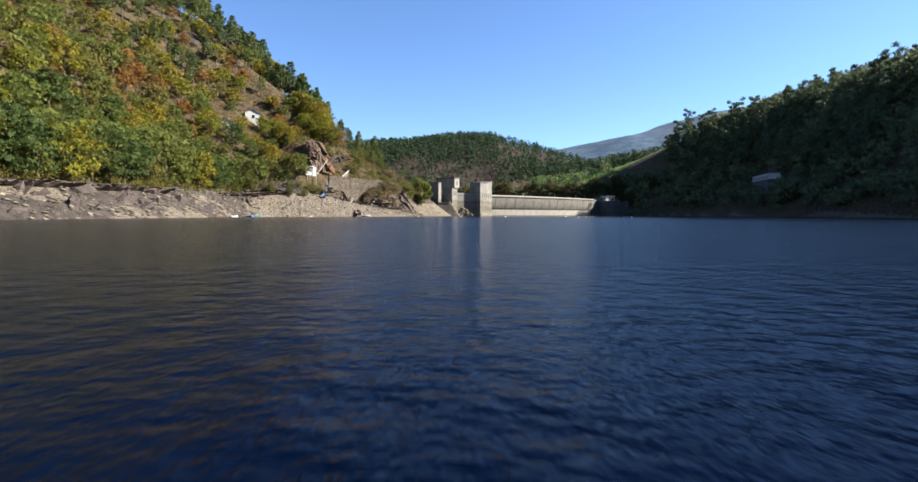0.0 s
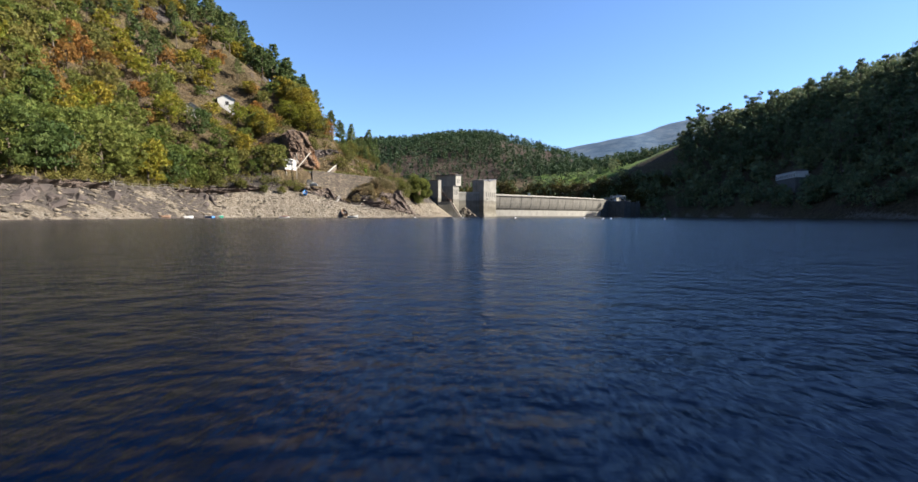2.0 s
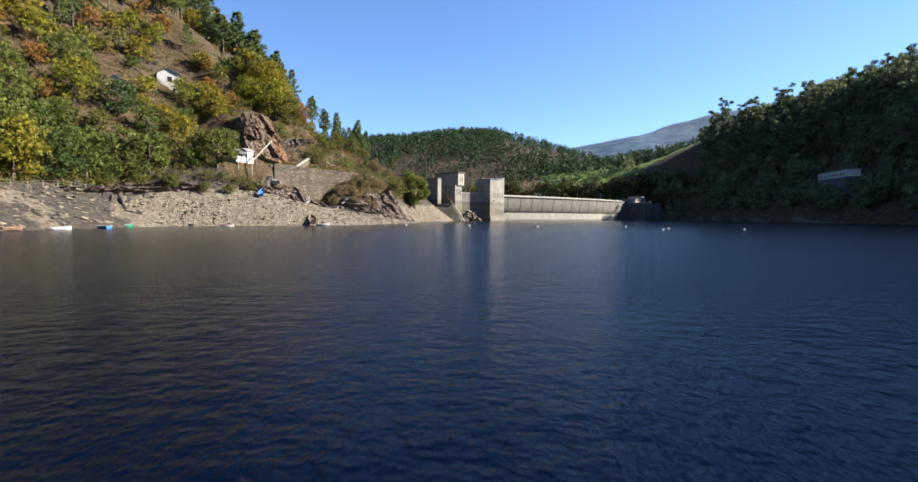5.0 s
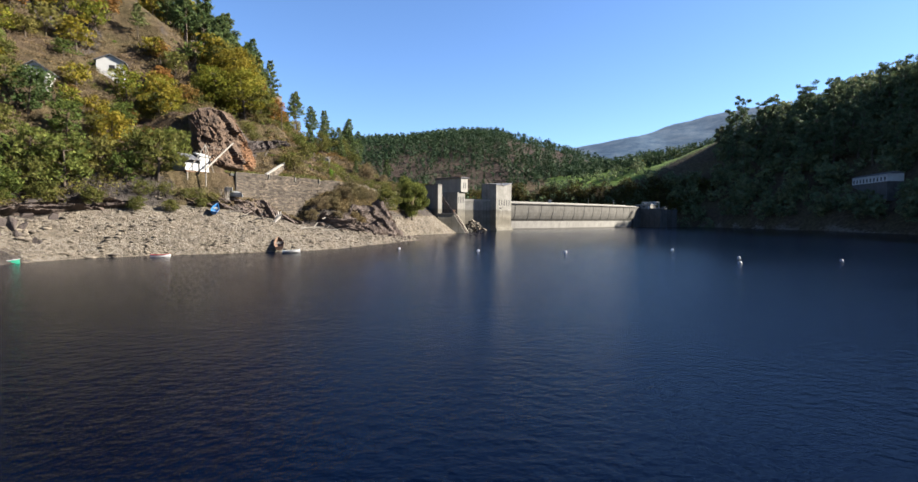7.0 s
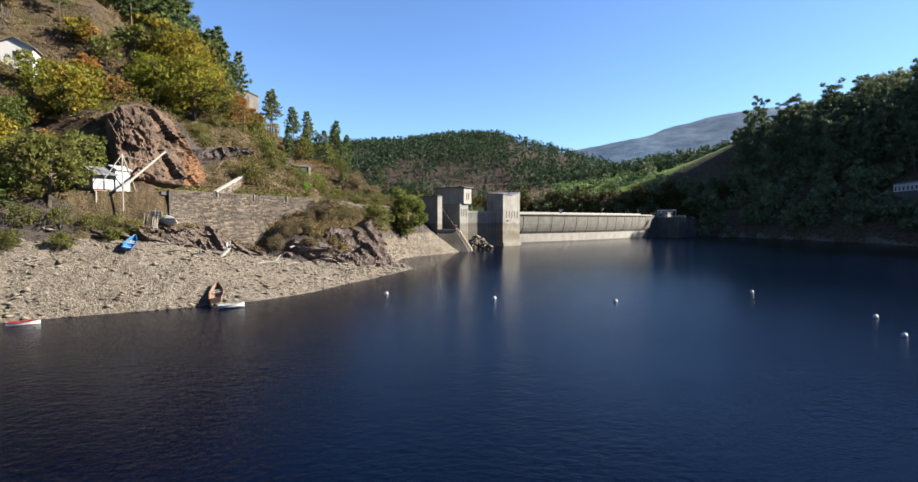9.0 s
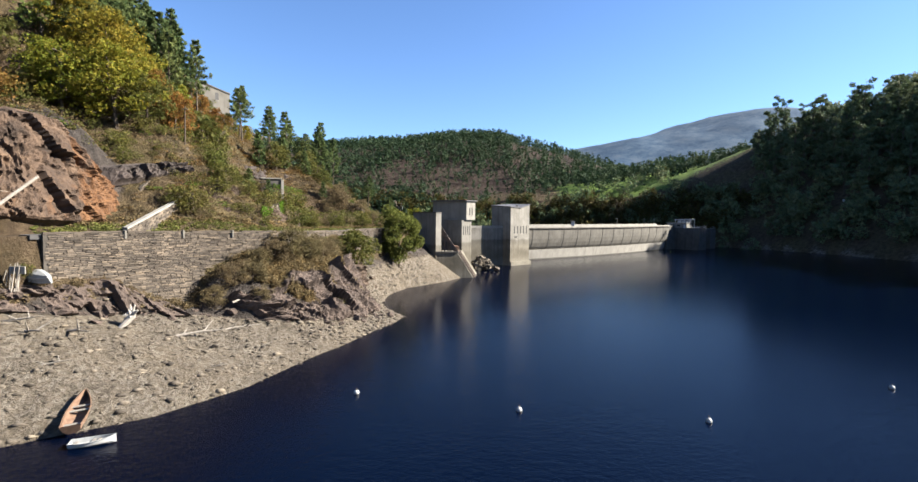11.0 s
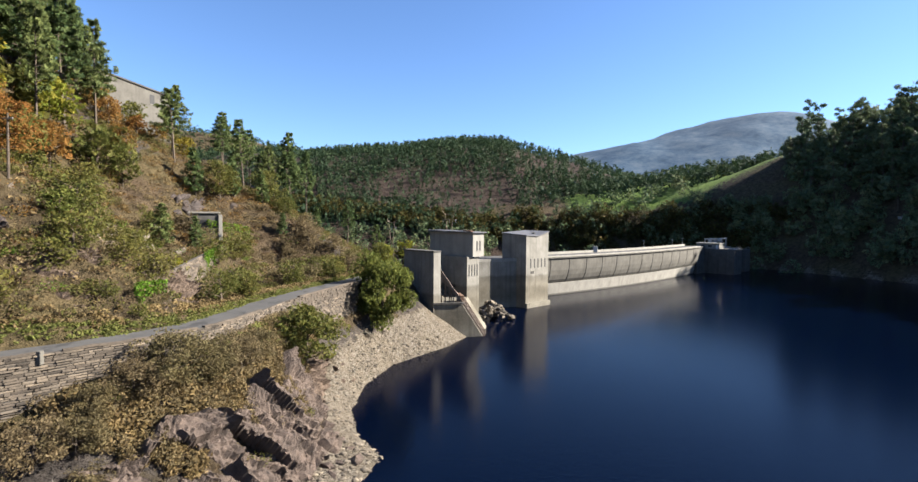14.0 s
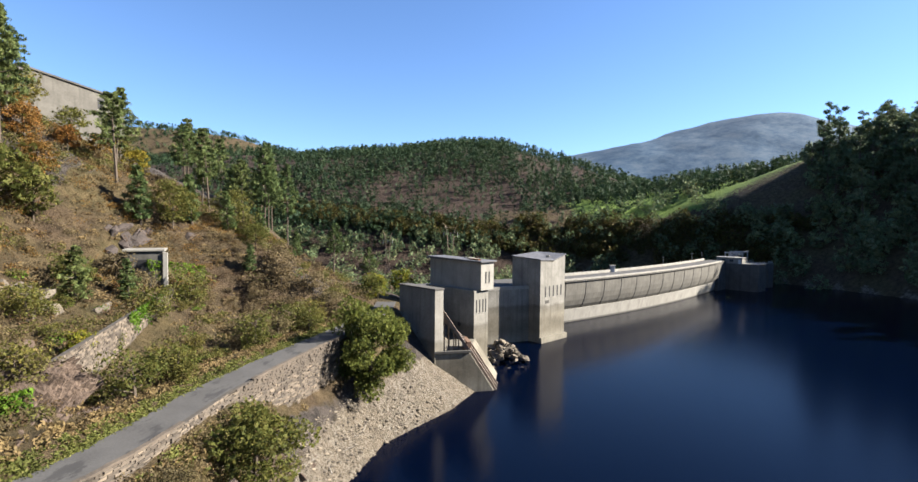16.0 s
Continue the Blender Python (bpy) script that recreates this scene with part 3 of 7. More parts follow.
def rod(bm, a, b, r0, r1=None, sides=6):
    a, b = Vector(a), Vector(b)
    d = b - a
    m = Matrix.Translation((a + b) / 2) @ d.to_track_quat("Z", "Y").to_matrix().to_4x4()
    bmesh.ops.create_cone(bm, cap_ends=True, segments=sides, radius1=r0, radius2=r0 if r1 is None else r1, depth=d.length, matrix=m)


def prism(bm, outline, z0, z1):
    """An upright prism over an outline of (x, y); z0 and z1 may be lists."""
    n = len(outline)
    za = z0 if isinstance(z0, (list, tuple)) else [z0] * n
    zb = z1 if isinstance(z1, (list, tuple)) else [z1] * n
    lo = [bm.verts.new((x, y, z)) for (x, y), z in zip(outline, za)]
    hi = [bm.verts.new((x, y, z)) for (x, y), z in zip(outline, zb)]
    bm.faces.new(lo)
    bm.faces.new(hi)
    for i in range(n):
        j = (i + 1) % n
        bm.faces.new((lo[i], lo[j], hi[j], hi[i]))


def sweep(bm, rings, closed=False):
    """Skin between rings of points with equal counts, capped at both ends."""
    rows = [[bm.verts.new(p) for p in ring] for ring in rings]
    n = len(rows[0])
    for a, b in zip(rows, rows[1:]):
        for i in range(n):
            j = (i + 1) % n
            bm.faces.new((a[i], a[j], b[j], b[i]))
    if not closed:
        bm.faces.new(rows[0])
        bm.faces.new(rows[-1])


def boulder_into(bm, centre, size, rng, squash=0.7, corners=15):
    """An angular rock: the hull of random corners."""
    vs = []
    for _ in range(corners):
        v = Vector((rng.gauss(0, 1), rng.gauss(0, 1), rng.gauss(0, 1))).normalized() * rng.uniform(0.75, 1.0)
        vs.append(bm.verts.new(Vector((v.x, v.y, v.z * squash)) * size + Vector(centre)))
    r = bmesh.ops.convex_hull(bm, input=vs)
    bmesh.ops.delete(bm, geom=list({v for v in r["geom_interior"] if isinstance(v, bmesh.types.BMVert)}), context="VERTS")


def quads_mesh(name, co, material):
    """A mesh of loose quads from an array of shape (n, 4, 3)."""
    n = len(co)
    me = bpy.data.meshes.new(name)
    me.vertices.add(n * 4)
    me.vertices.foreach_set("co", co.astype(np.float32).ravel())
    me.loops.add(n * 4)
    me.loops.foreach_set("vertex_index", np.arange(n * 4, dtype=np.int32))
    me.polygons.add(n)
    me.polygons.foreach_set("loop_start", np.arange(0, n * 4, 4, dtype=np.int32))
    me.update(calc_edges=True)
    me.materials.append(material)
    return me


def leaves_at(points, size, rng, upright=0.0, long=1.0):
    """Leaf quads of random turn at the points."""
    n = len(points)
    a = rng.normal(size=(n, 3))
    a[:, 2] += upright * np.sign(a[:, 2])
    a /= np.linalg.norm(a, axis=1, keepdims=True)
    b = rng.normal(size=(n, 3))
    b = np.cross(a, b)
    b /= np.maximum(np.linalg.norm(b, axis=1, keepdims=True), 1e-6)
    s = size * rng.uniform(0.6, 1.3, size=(n, 1))
    a, b = a * s * long, b * s
    bend = np.cross(a, b) / np.maximum(s, 1e-6) * 0.25
    return np.stack([points - a * 0.5 - b * 0.35, points + a * 0.1 - b * 0.5 + bend, points + a * 0.5 + b * 0.3, points - a * 0.1 + b * 0.5 + bend], 1)

# ---- dam and towers ----
U, V = Vector((0.72, 0.694)), Vector((-0.694, 0.72))      # along the lit faces, and back from them
CREST = 15.5
# upstream edge of the crest, a wide arc
DAM_A, DAM_B, DAM_BOW = Vector((20.0, 393.5)), Vector((128.5, 491.5)), 5.0


def crest_point(k, inward=0.0):
    p = DAM_A.lerp(DAM_B, k)
    run = (DAM_B - DAM_A).normalized()
    out = Vector((run.y, -run.x))
    p = p + out * (DAM_BOW * 4 * k * (1 - k))
    return p - out * inward


def dam():
    t = thing("dam", "grey concrete arch dam with ribbed curved crest wall", "dam", kind="")
    steps = 48
    # the curved upstream wall
    prof = [(0.0, CREST), (0.0, 14.9), (0.25, 14.7), (0.35, 12.0), (0.55, 10.0), (1.0, 8.0), (1.7, 6.2), (2.6, 4.9), (4.6, -10), (16, -10), (9.2, CREST - 2), (9.2, CREST)]
    bm = bmesh.new()
    sweep(bm, [[(*crest_point(k / steps, i), z) for i, z in prof] for k in range(steps + 1)])
    part("wall", bm, M["panel_concrete"], t)
    bm = bmesh.new()
    sweep(bm, [[(*crest_point(k / steps, i), z) for i, z in ((2.3, 4.8), (3.3, 0), (4.2, -6), (6.4, -6), (6.2, 4.8))] for k in range(steps + 1)])
    part("base_band", bm, M["pale_concrete"], t, "pale concrete lower band")
    # roadway and parapets
    bm = bmesh.new()
    sweep(bm, [[(*crest_point(k / steps, i), z) for i, z in ((0.7, CREST + 0.02), (8.4, CREST + 0.02), (8.4, CREST + 0.1), (0.7, CREST + 0.1))] for k in range(steps + 1)])
    part("roadway", bm, M["asphalt"], t, "grey asphalt roadway")
    for name, i0, i1, h in (("parapet", -0.15, 0.3, 0.35), ("parapet", 8.6, 9.1, 1.1)):
        bm = bmesh.new()
        sweep(bm, [[(*crest_point(k / steps, i), z) for i, z in ((i0, CREST - 0.3), (i1, CREST - 0.3), (i1, CREST + h), (i0, CREST + h))] for k in range(steps + 1)])
        part(name, bm, M["pale_concrete"], t, "pale concrete parapet")
    # corbel line under the crest
    bm = bmesh.new()
    sweep(bm, [[(*crest_point(k / steps, i), z) for i, z in ((-0.35, 14.75), (0.3, 14.75), (0.3, 15.1), (-0.35, 15.1))] for k in range(steps + 1)])
    part("cornice", bm, M["dark_concrete"], t, "dark stained cornice")
    # ribs between the panels
    for n in range(1, 14):
        k = n / 14
        bm = bmesh.new()
        a, w = [(0.1, 14.8), (0.23, 12.0), (0.43, 10.0), (0.88, 8.0), (1.58, 6.2), (2.45, 5.0)], 0.0011
        rings = []
        for i, z in a:
            p, q = crest_point(k - w, i), crest_point(k + w, i)
            p2, q2 = crest_point(k - w, i + 0.6), crest_point(k + w, i + 0.6)
            rings.append([(*p, z), (*q, z), (*q2, z), (*p2, z)])
        sweep(bm, rings)
        part("rib", bm, M["dark_concrete"], t)
    # the arch's end between the two towers
    bm = bmesh.new()
    prism(bm, [(17.5, 378.0), (-14.0, 365.0), (-24.0, 384.0), (13.0, 404.0), (22.0, 396.5)], -8, CREST)
    part("abutment", bm, M["concrete"], t)
    bm = bmesh.new()
    prism(bm, [(17.4, 377.9), (-14.1, 364.9), (-14.3, 365.4), (17.2, 378.4)], CREST, CREST + 1.0)
    part("parapet", bm, M["pale_concrete"], t, "pale concrete parapet")
    bm = bmesh.new()
    prism(bm, [(17.2, 378.6), (-14.2, 365.6), (-24.0, 383.0), (12.6, 402.6), (20.2, 394.2)], CREST + 0.01, CREST + 0.12)
    part("roadway", bm, M["asphalt"], t, "grey asphalt roadway")
    return t


def slit(parent, m, x0, x1, z0, z1, name="window"):
    """A narrow recessed opening in a face: m carries x along the face, y into it."""
    bm = bmesh.new()
    box(bm, (x0, -0.03, z0), (x1, 0.25, z1), 0.0, m)
    w = part(name, bm, M["void"], parent, "dark narrow window opening")
    bm = bmesh.new()
    box(bm, (x0 - 0.12, -0.1, z0 - 0.14), (x1 + 0.12, 0.05, z0 - 0.02), 0.02, m)
    part("sill", bm, M["pale_concrete"], w)
    return w


def face_frame(corner, along):
    a = Vector(along).normalized()
    return Matrix(((a.x, -a.y, 0, corner[0]), (a.y, a.x, 0, corner[1]), (0, 0, 1, 0), (0, 0, 0, 1)))


def block(corner, w, depth):
    c = Vector(corner)
    return [tuple(c), tuple(c + U * w), tuple(c + U * w + V * depth), tuple(c + V * depth)]


def tower_b():
    t = thing("intake_tower", "tall square concrete intake tower with butterfly roof in the water", "tower", group="intake towers")
    c = Vector((15.4, 373.0))
    w, d = 12.2, 10.6
    out = block(c, w, d)
    mid0, mid1 = tuple(c + U * w * 0.5), tuple(c + U * w * 0.5 + V * d)
    outline = [out[0], mid0, out[1], out[2], mid1, out[3]]
    bm = bmesh.new()
    prism(bm, outline, -9, [24.2, 23.9, 25.4, 25.6, 24.2, 24.8])
    part("wall", bm, M["concrete"], t)
    o2 = [tuple(Vector(p) + (Vector(p) - (c + U * w / 2 + V * d / 2)).normalized() * 0.35) for p in outline]
    bm = bmesh.new()
    prism(bm, o2, [24.22, 23.92, 25.42, 25.62, 24.22, 24.82], [24.5, 24.2, 25.7, 25.9, 24.5, 25.1])
    part("roof", bm, M["slate"], t, "thin dark butterfly roof")
    bm = bmesh.new()
    prism(bm, block(c - V * 0.9 - U * 0.3, w + 0.6, 1.4), -9, 1.6)
    part("plinth", bm, M["concrete"], t, "pale protruding base ledge")
    f = face_frame(c, U)
    for i in range(5):
        x = 2.2 + i * 1.95
        slit(t, f, x, x + 0.55, 13.2, 16.4)
    bm = bmesh.new()
    box(bm, (2.5, -0.12, 11.4), (4.2, 0.1, 12.3), 0.02, f)
    part("bracket", bm, M["dark_concrete"], t)
    # skylight on the roof
    bm = bmesh.new()
    p = c + U * 7.4 + V * 3.0
    box(bm, (p.x - 0.5, p.y - 0.4, 24.6), (p.x + 0.5, p.y + 0.4, 25.3), 0.05)
    part("skylight", bm, M["pale_concrete"], t)
    return t


def tower_a():
    t = thing("intake_tower", "stepped concrete intake tower with dark flat roof and screen ramp", "tower", group="intake towers")
    hi, lo = Vector((-3.0, 345.6)), Vector((-4.6, 345.0))
    bm = bmesh.new()
    prism(bm, block(lo, 4.8, 17.5), -6, 19.0)
    part("lower_wall", bm, M["concrete"], t)
    bm = bmesh.new()
    prism(bm, block(hi, 4.4, 18.4), 19.0, 25.7)
    part("upper_wall", bm, M["pale_concrete"], t)
    bm = bmesh.new()
    prism(bm, block(hi - U * 0.6 - V * 0.6, 5.5, 19.6), 25.7, [26.0, 26.0, 26.3, 26.3])
    part("roof", bm, M["slate"], t, "dark sheet roof with rust patches")
    for k, mat in enumerate(("rust_rock", "pale_concrete", "pale_concrete")):
        bm = bmesh.new()
        prism(bm, block(hi + U * (0.6 + k * 1.2) + V * (1.5 + 2.2 * k), 0.9, 3.0), 26.0, 26.36)
        part("roof_sheet", bm, M[mat], t)
    f = face_frame(hi, U)
    for x in (1.4, 2.6):
        slit(t, f, x, x + 0.45, 20.7, 23.4)
    f = face_frame(lo, U)
    for x in (0.6, 1.7, 2.8, 3.8):
        slit(t, f, x, x + 0.4, 13.6, 16.8)
    # round vent in the shaded face
    bm = bmesh.new()
    p = lo + V * 5.0
    rod(bm, (*(p - U * 0.1), 13.0 - 2.6), (*(p + U * 0.3), 13.0 - 2.6), 0.5, None, 16)
    part("vent", bm, M["void"], t)
    # side wall tower
    c = Vector((-13.0, 328.4))
    bm = bmesh.new()
    prism(bm, block(c, 2.3, 11.8), -4, 21.3)
    part("side_wall", bm, M["concrete"], t)
    bm = bmesh.new()
    prism(bm, block(c - U * 0.15 - V * 0.15, 2.6, 12.1), 21.3, 21.6)
    part("coping", bm, M["dark_concrete"], t)
    # screen chamber in front, with its sloping rack
    fx = Vector((0.98, 0.2)).normalized()
    fy = Vector((0.13, 0.99)).normalized()
    a = c + V * 0.15 + fx * 0.02
    bm = bmesh.new()
    prof = [(0, -6), (14.0, -6), (12.6, 0.0), (7.2, 8.3), (0, 8.3)]
    sweep(bm, [[(*(a + fx * s + fy * q), z) for s, z in prof] for q in (0.0, 12.5)])
    part("screen_chamber", bm, M["concrete"], t)
    bm = bmesh.new()
    sweep(bm, [[(*(a + fx * s + fy * q), z) for s, z in ((0, 8.3), (7.6, 8.3), (7.6, 8.75), (0, 8.75))] for q in (-0.3, 0.4)])
    part("edge_beam", bm, M["dark_concrete"], t)
    for q in (0.25, 2.2, 4.2):
        bm = bmesh.new()
        rail = [(7.0, 8.9), (12.9, -0.2), (13.3, 0.1), (7.4, 9.2)]
        sweep(bm, [[(*(a + fx * s + fy * (q + w)), z) for s, z in rail] for w in (0, 0.4)])
        part("rack_rail", bm, M["steel"], t, "rusty rack rail")
    # rails that climb from the chamber to the tower head
    for q, v in ((0.7, 1.4), (1.9, 2.6), (3.6, 4.4), (4.8, 5.6)):
        p0, p1 = Vector((*(a + fx * 7.0 + fy * q), 8.8)), Vector((*(c + U * 2.5 + V * v), 17.6))
        d = (p1 - p0).normalized()
        side = Vector((-d.y, d.x, 0)).normalized() * 0.2
        up = d.cross(side).normalized() * 0.3
        bm = bmesh.new()
        sweep(bm, [[p + side + up, p - side + up, p - side - up, p + side - up] for p in (p0, p1)])
        part("guide_rail", bm, M["steel"], t, "rusty sloping guide rail")
    for n in range(1, 6):
        k = n / 6
        for q, v in ((0.7, 1.4), (4.8, 5.6)):
            p0, p1 = Vector((*(a + fx * 7.0 + fy * q), 8.8)), Vector((*(c + U * 2.5 + V * v), 17.6))
            p = p0.lerp(p1, k)
            bm = bmesh.new()
            rod(bm, (p.x, p.y, 8.3), p, 0.14, 0.14, 5)
            part("strut", bm, M["steel"], t)
        bm = bmesh.new()
        e = [Vector((*(a + fx * 7.0 + fy * q), 8.8)).lerp(Vector((*(c + U * 2.5 + V * v), 17.6)), k) for q, v in ((0.7, 1.4), (4.8, 5.6))]
        rod(bm, e[0], e[1], 0.12, 0.12, 5)
        part("cross_tie", bm, M["steel"], t)
    bm = bmesh.new()
    box(bm, (6.9, 0.6, 8.3), (7.9, 5.4, 10.4), 0.05, face_frame(a, fx))
    part("winch_frame", bm, M["brown_wood"], t, "brown rusted winch frame")
    return t


def gate_house():
    t = thing("gate_block", "shaded concrete spillway block with railings at the dam end", "building")
    p = crest_point(1.0, 0)
    run = (DAM_B - DAM_A).normalized()
    out = Vector((run.y, -run.x))
    f = Matrix(((run.x, -out.x, 0, p.x), (run.y, -out.y, 0, p.y), (0, 0, 1, 0), (0, 0, 0, 1)))
    for name, a, b, mat, label in (("pier", (9.0, -15.0, -8), (20, 8, 14.0), "dark_concrete", ""), ("pier", (34.0, -12.0, -8), (42, 8, 13.4), "dark_concrete", ""),
                                   ("link_wall", (-1.0, 1.0, -8), (9.2, 9.0, 15.4), "dark_concrete", ""), ("deck", (19.8, -2, 12.4), (34.2, 7, 13.4), "dark_concrete", ""),
                                   ("coping", (8.8, -15.2, 14.0), (20.2, -6.9, 14.25), "concrete", "paler concrete coping"),
                                   ("hoist_house", (9.3, -6.8, 14.0), (17.0, 6.0, 17.0), "concrete", ""), ("roof", (8.9, -7.2, 17.0), (17.4, 6.4, 17.35), "pale_concrete", "pale flat concrete roof"),
                                   ("door", (9.22, -6.3, 14.05), (9.34, -4.9, 16.2), "render_white", "white door"),
                                   ("window", (9.25, -2.6, 15.0), (9.36, -0.6, 16.2), "void", "dark window opening"), ("window", (9.25, 1.4, 15.0), (9.36, 3.4, 16.2), "void", "dark window opening")):
        bm = bmesh.new()
        box(bm, a, b, 0.03 if name in ("door", "window") else 0.08, f)
        part(name, bm, M[mat], t, label)
    # railings round the deck and the pier's head
    for (ax, ay), (bx, by), z0, n in (((18.0, -1.8), (41.5, -1.8), 13.4, 12), ((9.4, -14.6), (9.4, -7.4), 14.2, 5), ((9.6, -14.8), (19.6, -14.8), 14.2, 6), ((34.4, -11.6), (41.6, -11.6), 13.4, 5)):
        for k in range(n):
            x, y = ax + (bx - ax) * k / (n - 1), ay + (by - ay) * k / (n - 1)
            bm = bmesh.new()
            rod(bm, f @ Vector((x, y, z0)), f @ Vector((x, y, z0 + 1.2)), 0.05)
            part("railing_post", bm, M["galvanised"], t)
        for h in (0.6, 1.2):
            bm = bmesh.new()
            rod(bm, f @ Vector((ax, ay, z0 + h)), f @ Vector((bx, by, z0 + h)), 0.05)
            part("handrail", bm, M["galvanised"], t)
    # hoist gantries over the gates
    for x in (19.0, 26.0, 33.5):
        bm = bmesh.new()
        for y in (-1.2, 5.2):
            box(bm, (x - 0.25, y - 0.25, 13.4), (x + 0.25, y + 0.25, 19.0), 0.03, f)
        box(bm, (x - 0.35, -1.6, 19.0), (x + 0.35, 5.6, 19.6), 0.03, f)
        part("gantry", bm, M["galvanised"], t, "grey steel gantry frame")
        bm = bmesh.new()
        box(bm, (x - 1.2, 0.8, 17.2), (x + 1.2, 3.2, 18.7), 0.08, f)
        part("hoist", bm, M["galvanised"], t)
    bm = bmesh.new()
    box(bm, (18.6, -1.7, 19.6), (34.0, -1.2, 20.0), 0.03, f)
    part("crane_beam", bm, M["galvanised"], t)
    return t


dam()
tower_b()
tower_a()
gate_house()


def crest_hut():
    t = thing("gauge_box", "small white box on the dam parapet", "box")
    p = crest_point(0.33, 8.6)
    bm = bmesh.new()
    box(bm, (p.x - 0.8, p.y - 0.8, CREST + 0.1), (p.x + 0.8, p.y + 0.8, CREST + 2.6), 0.08)
    part("body", bm, M["render_white"], t)
    bm = bmesh.new()
    box(bm, (p.x - 1.0, p.y - 1.0, CREST + 2.6), (p.x + 1.0, p.y + 1.0, CREST + 2.8), 0.03)
    part("cap", bm, M["pale_concrete"], t)


def lamp_post(k):
    t = thing("lamp_post", "slim grey lamp post on the dam crest", "lamp post", group="lamp posts on the dam")
    p = crest_point(k, 8.8)
    bm = bmesh.new()
    rod(bm, (p.x, p.y, CREST), (p.x, p.y, CREST + 4.2), 0.09, 0.06)
    part("pole", bm, M["galvanised"], t)
    bm = bmesh.new()
    box(bm, (p.x - 0.5, p.y - 0.18, CREST + 4.1), (p.x + 0.3, p.y + 0.18, CREST + 4.32), 0.04)
    part("lamp_head", bm, M["galvanised"], t)


crest_hut()
for k in (0.62, 0.86, 0.97):
    lamp_post(k)

# ---- road, walls and buildings on the bank ----
def along_lane(inward, y):
    """A point of the road's cross-section: metres inward from its outer edge."""
    e = 0.5
    run = Vector((lane_x(y + e) - lane_x(y - e), 2 * e)).normalized()
    left = Vector((-run.y, run.x))
    return Vector((lane_x(y), y)) + left * inward


LANE_Y = [224.5 + i * 1.5 for i in range(int((348 - 224.5) / 1.5))]


def strip(name, lo, hi, z0, z1, ys, material, label, category, kind):
    bm = bmesh.new()
    rings = []
    for y in ys:
        a, b, z = along_lane(lo, y), along_lane(hi, y), lane_z(y)
        rings.append([(*a, z + z0), (*b, z + z0), (*b, z + z1), (*a, z + z1)])
    sweep(bm, rings)
    ob = part(name, bm, material)
    return tagged(ob, label, category, kind=kind)


strip("road", 0.45, 5.0, -0.4, 0.14, LANE_Y, M["asphalt"], "narrow patched grey asphalt lane above the shore", "road", "structure")


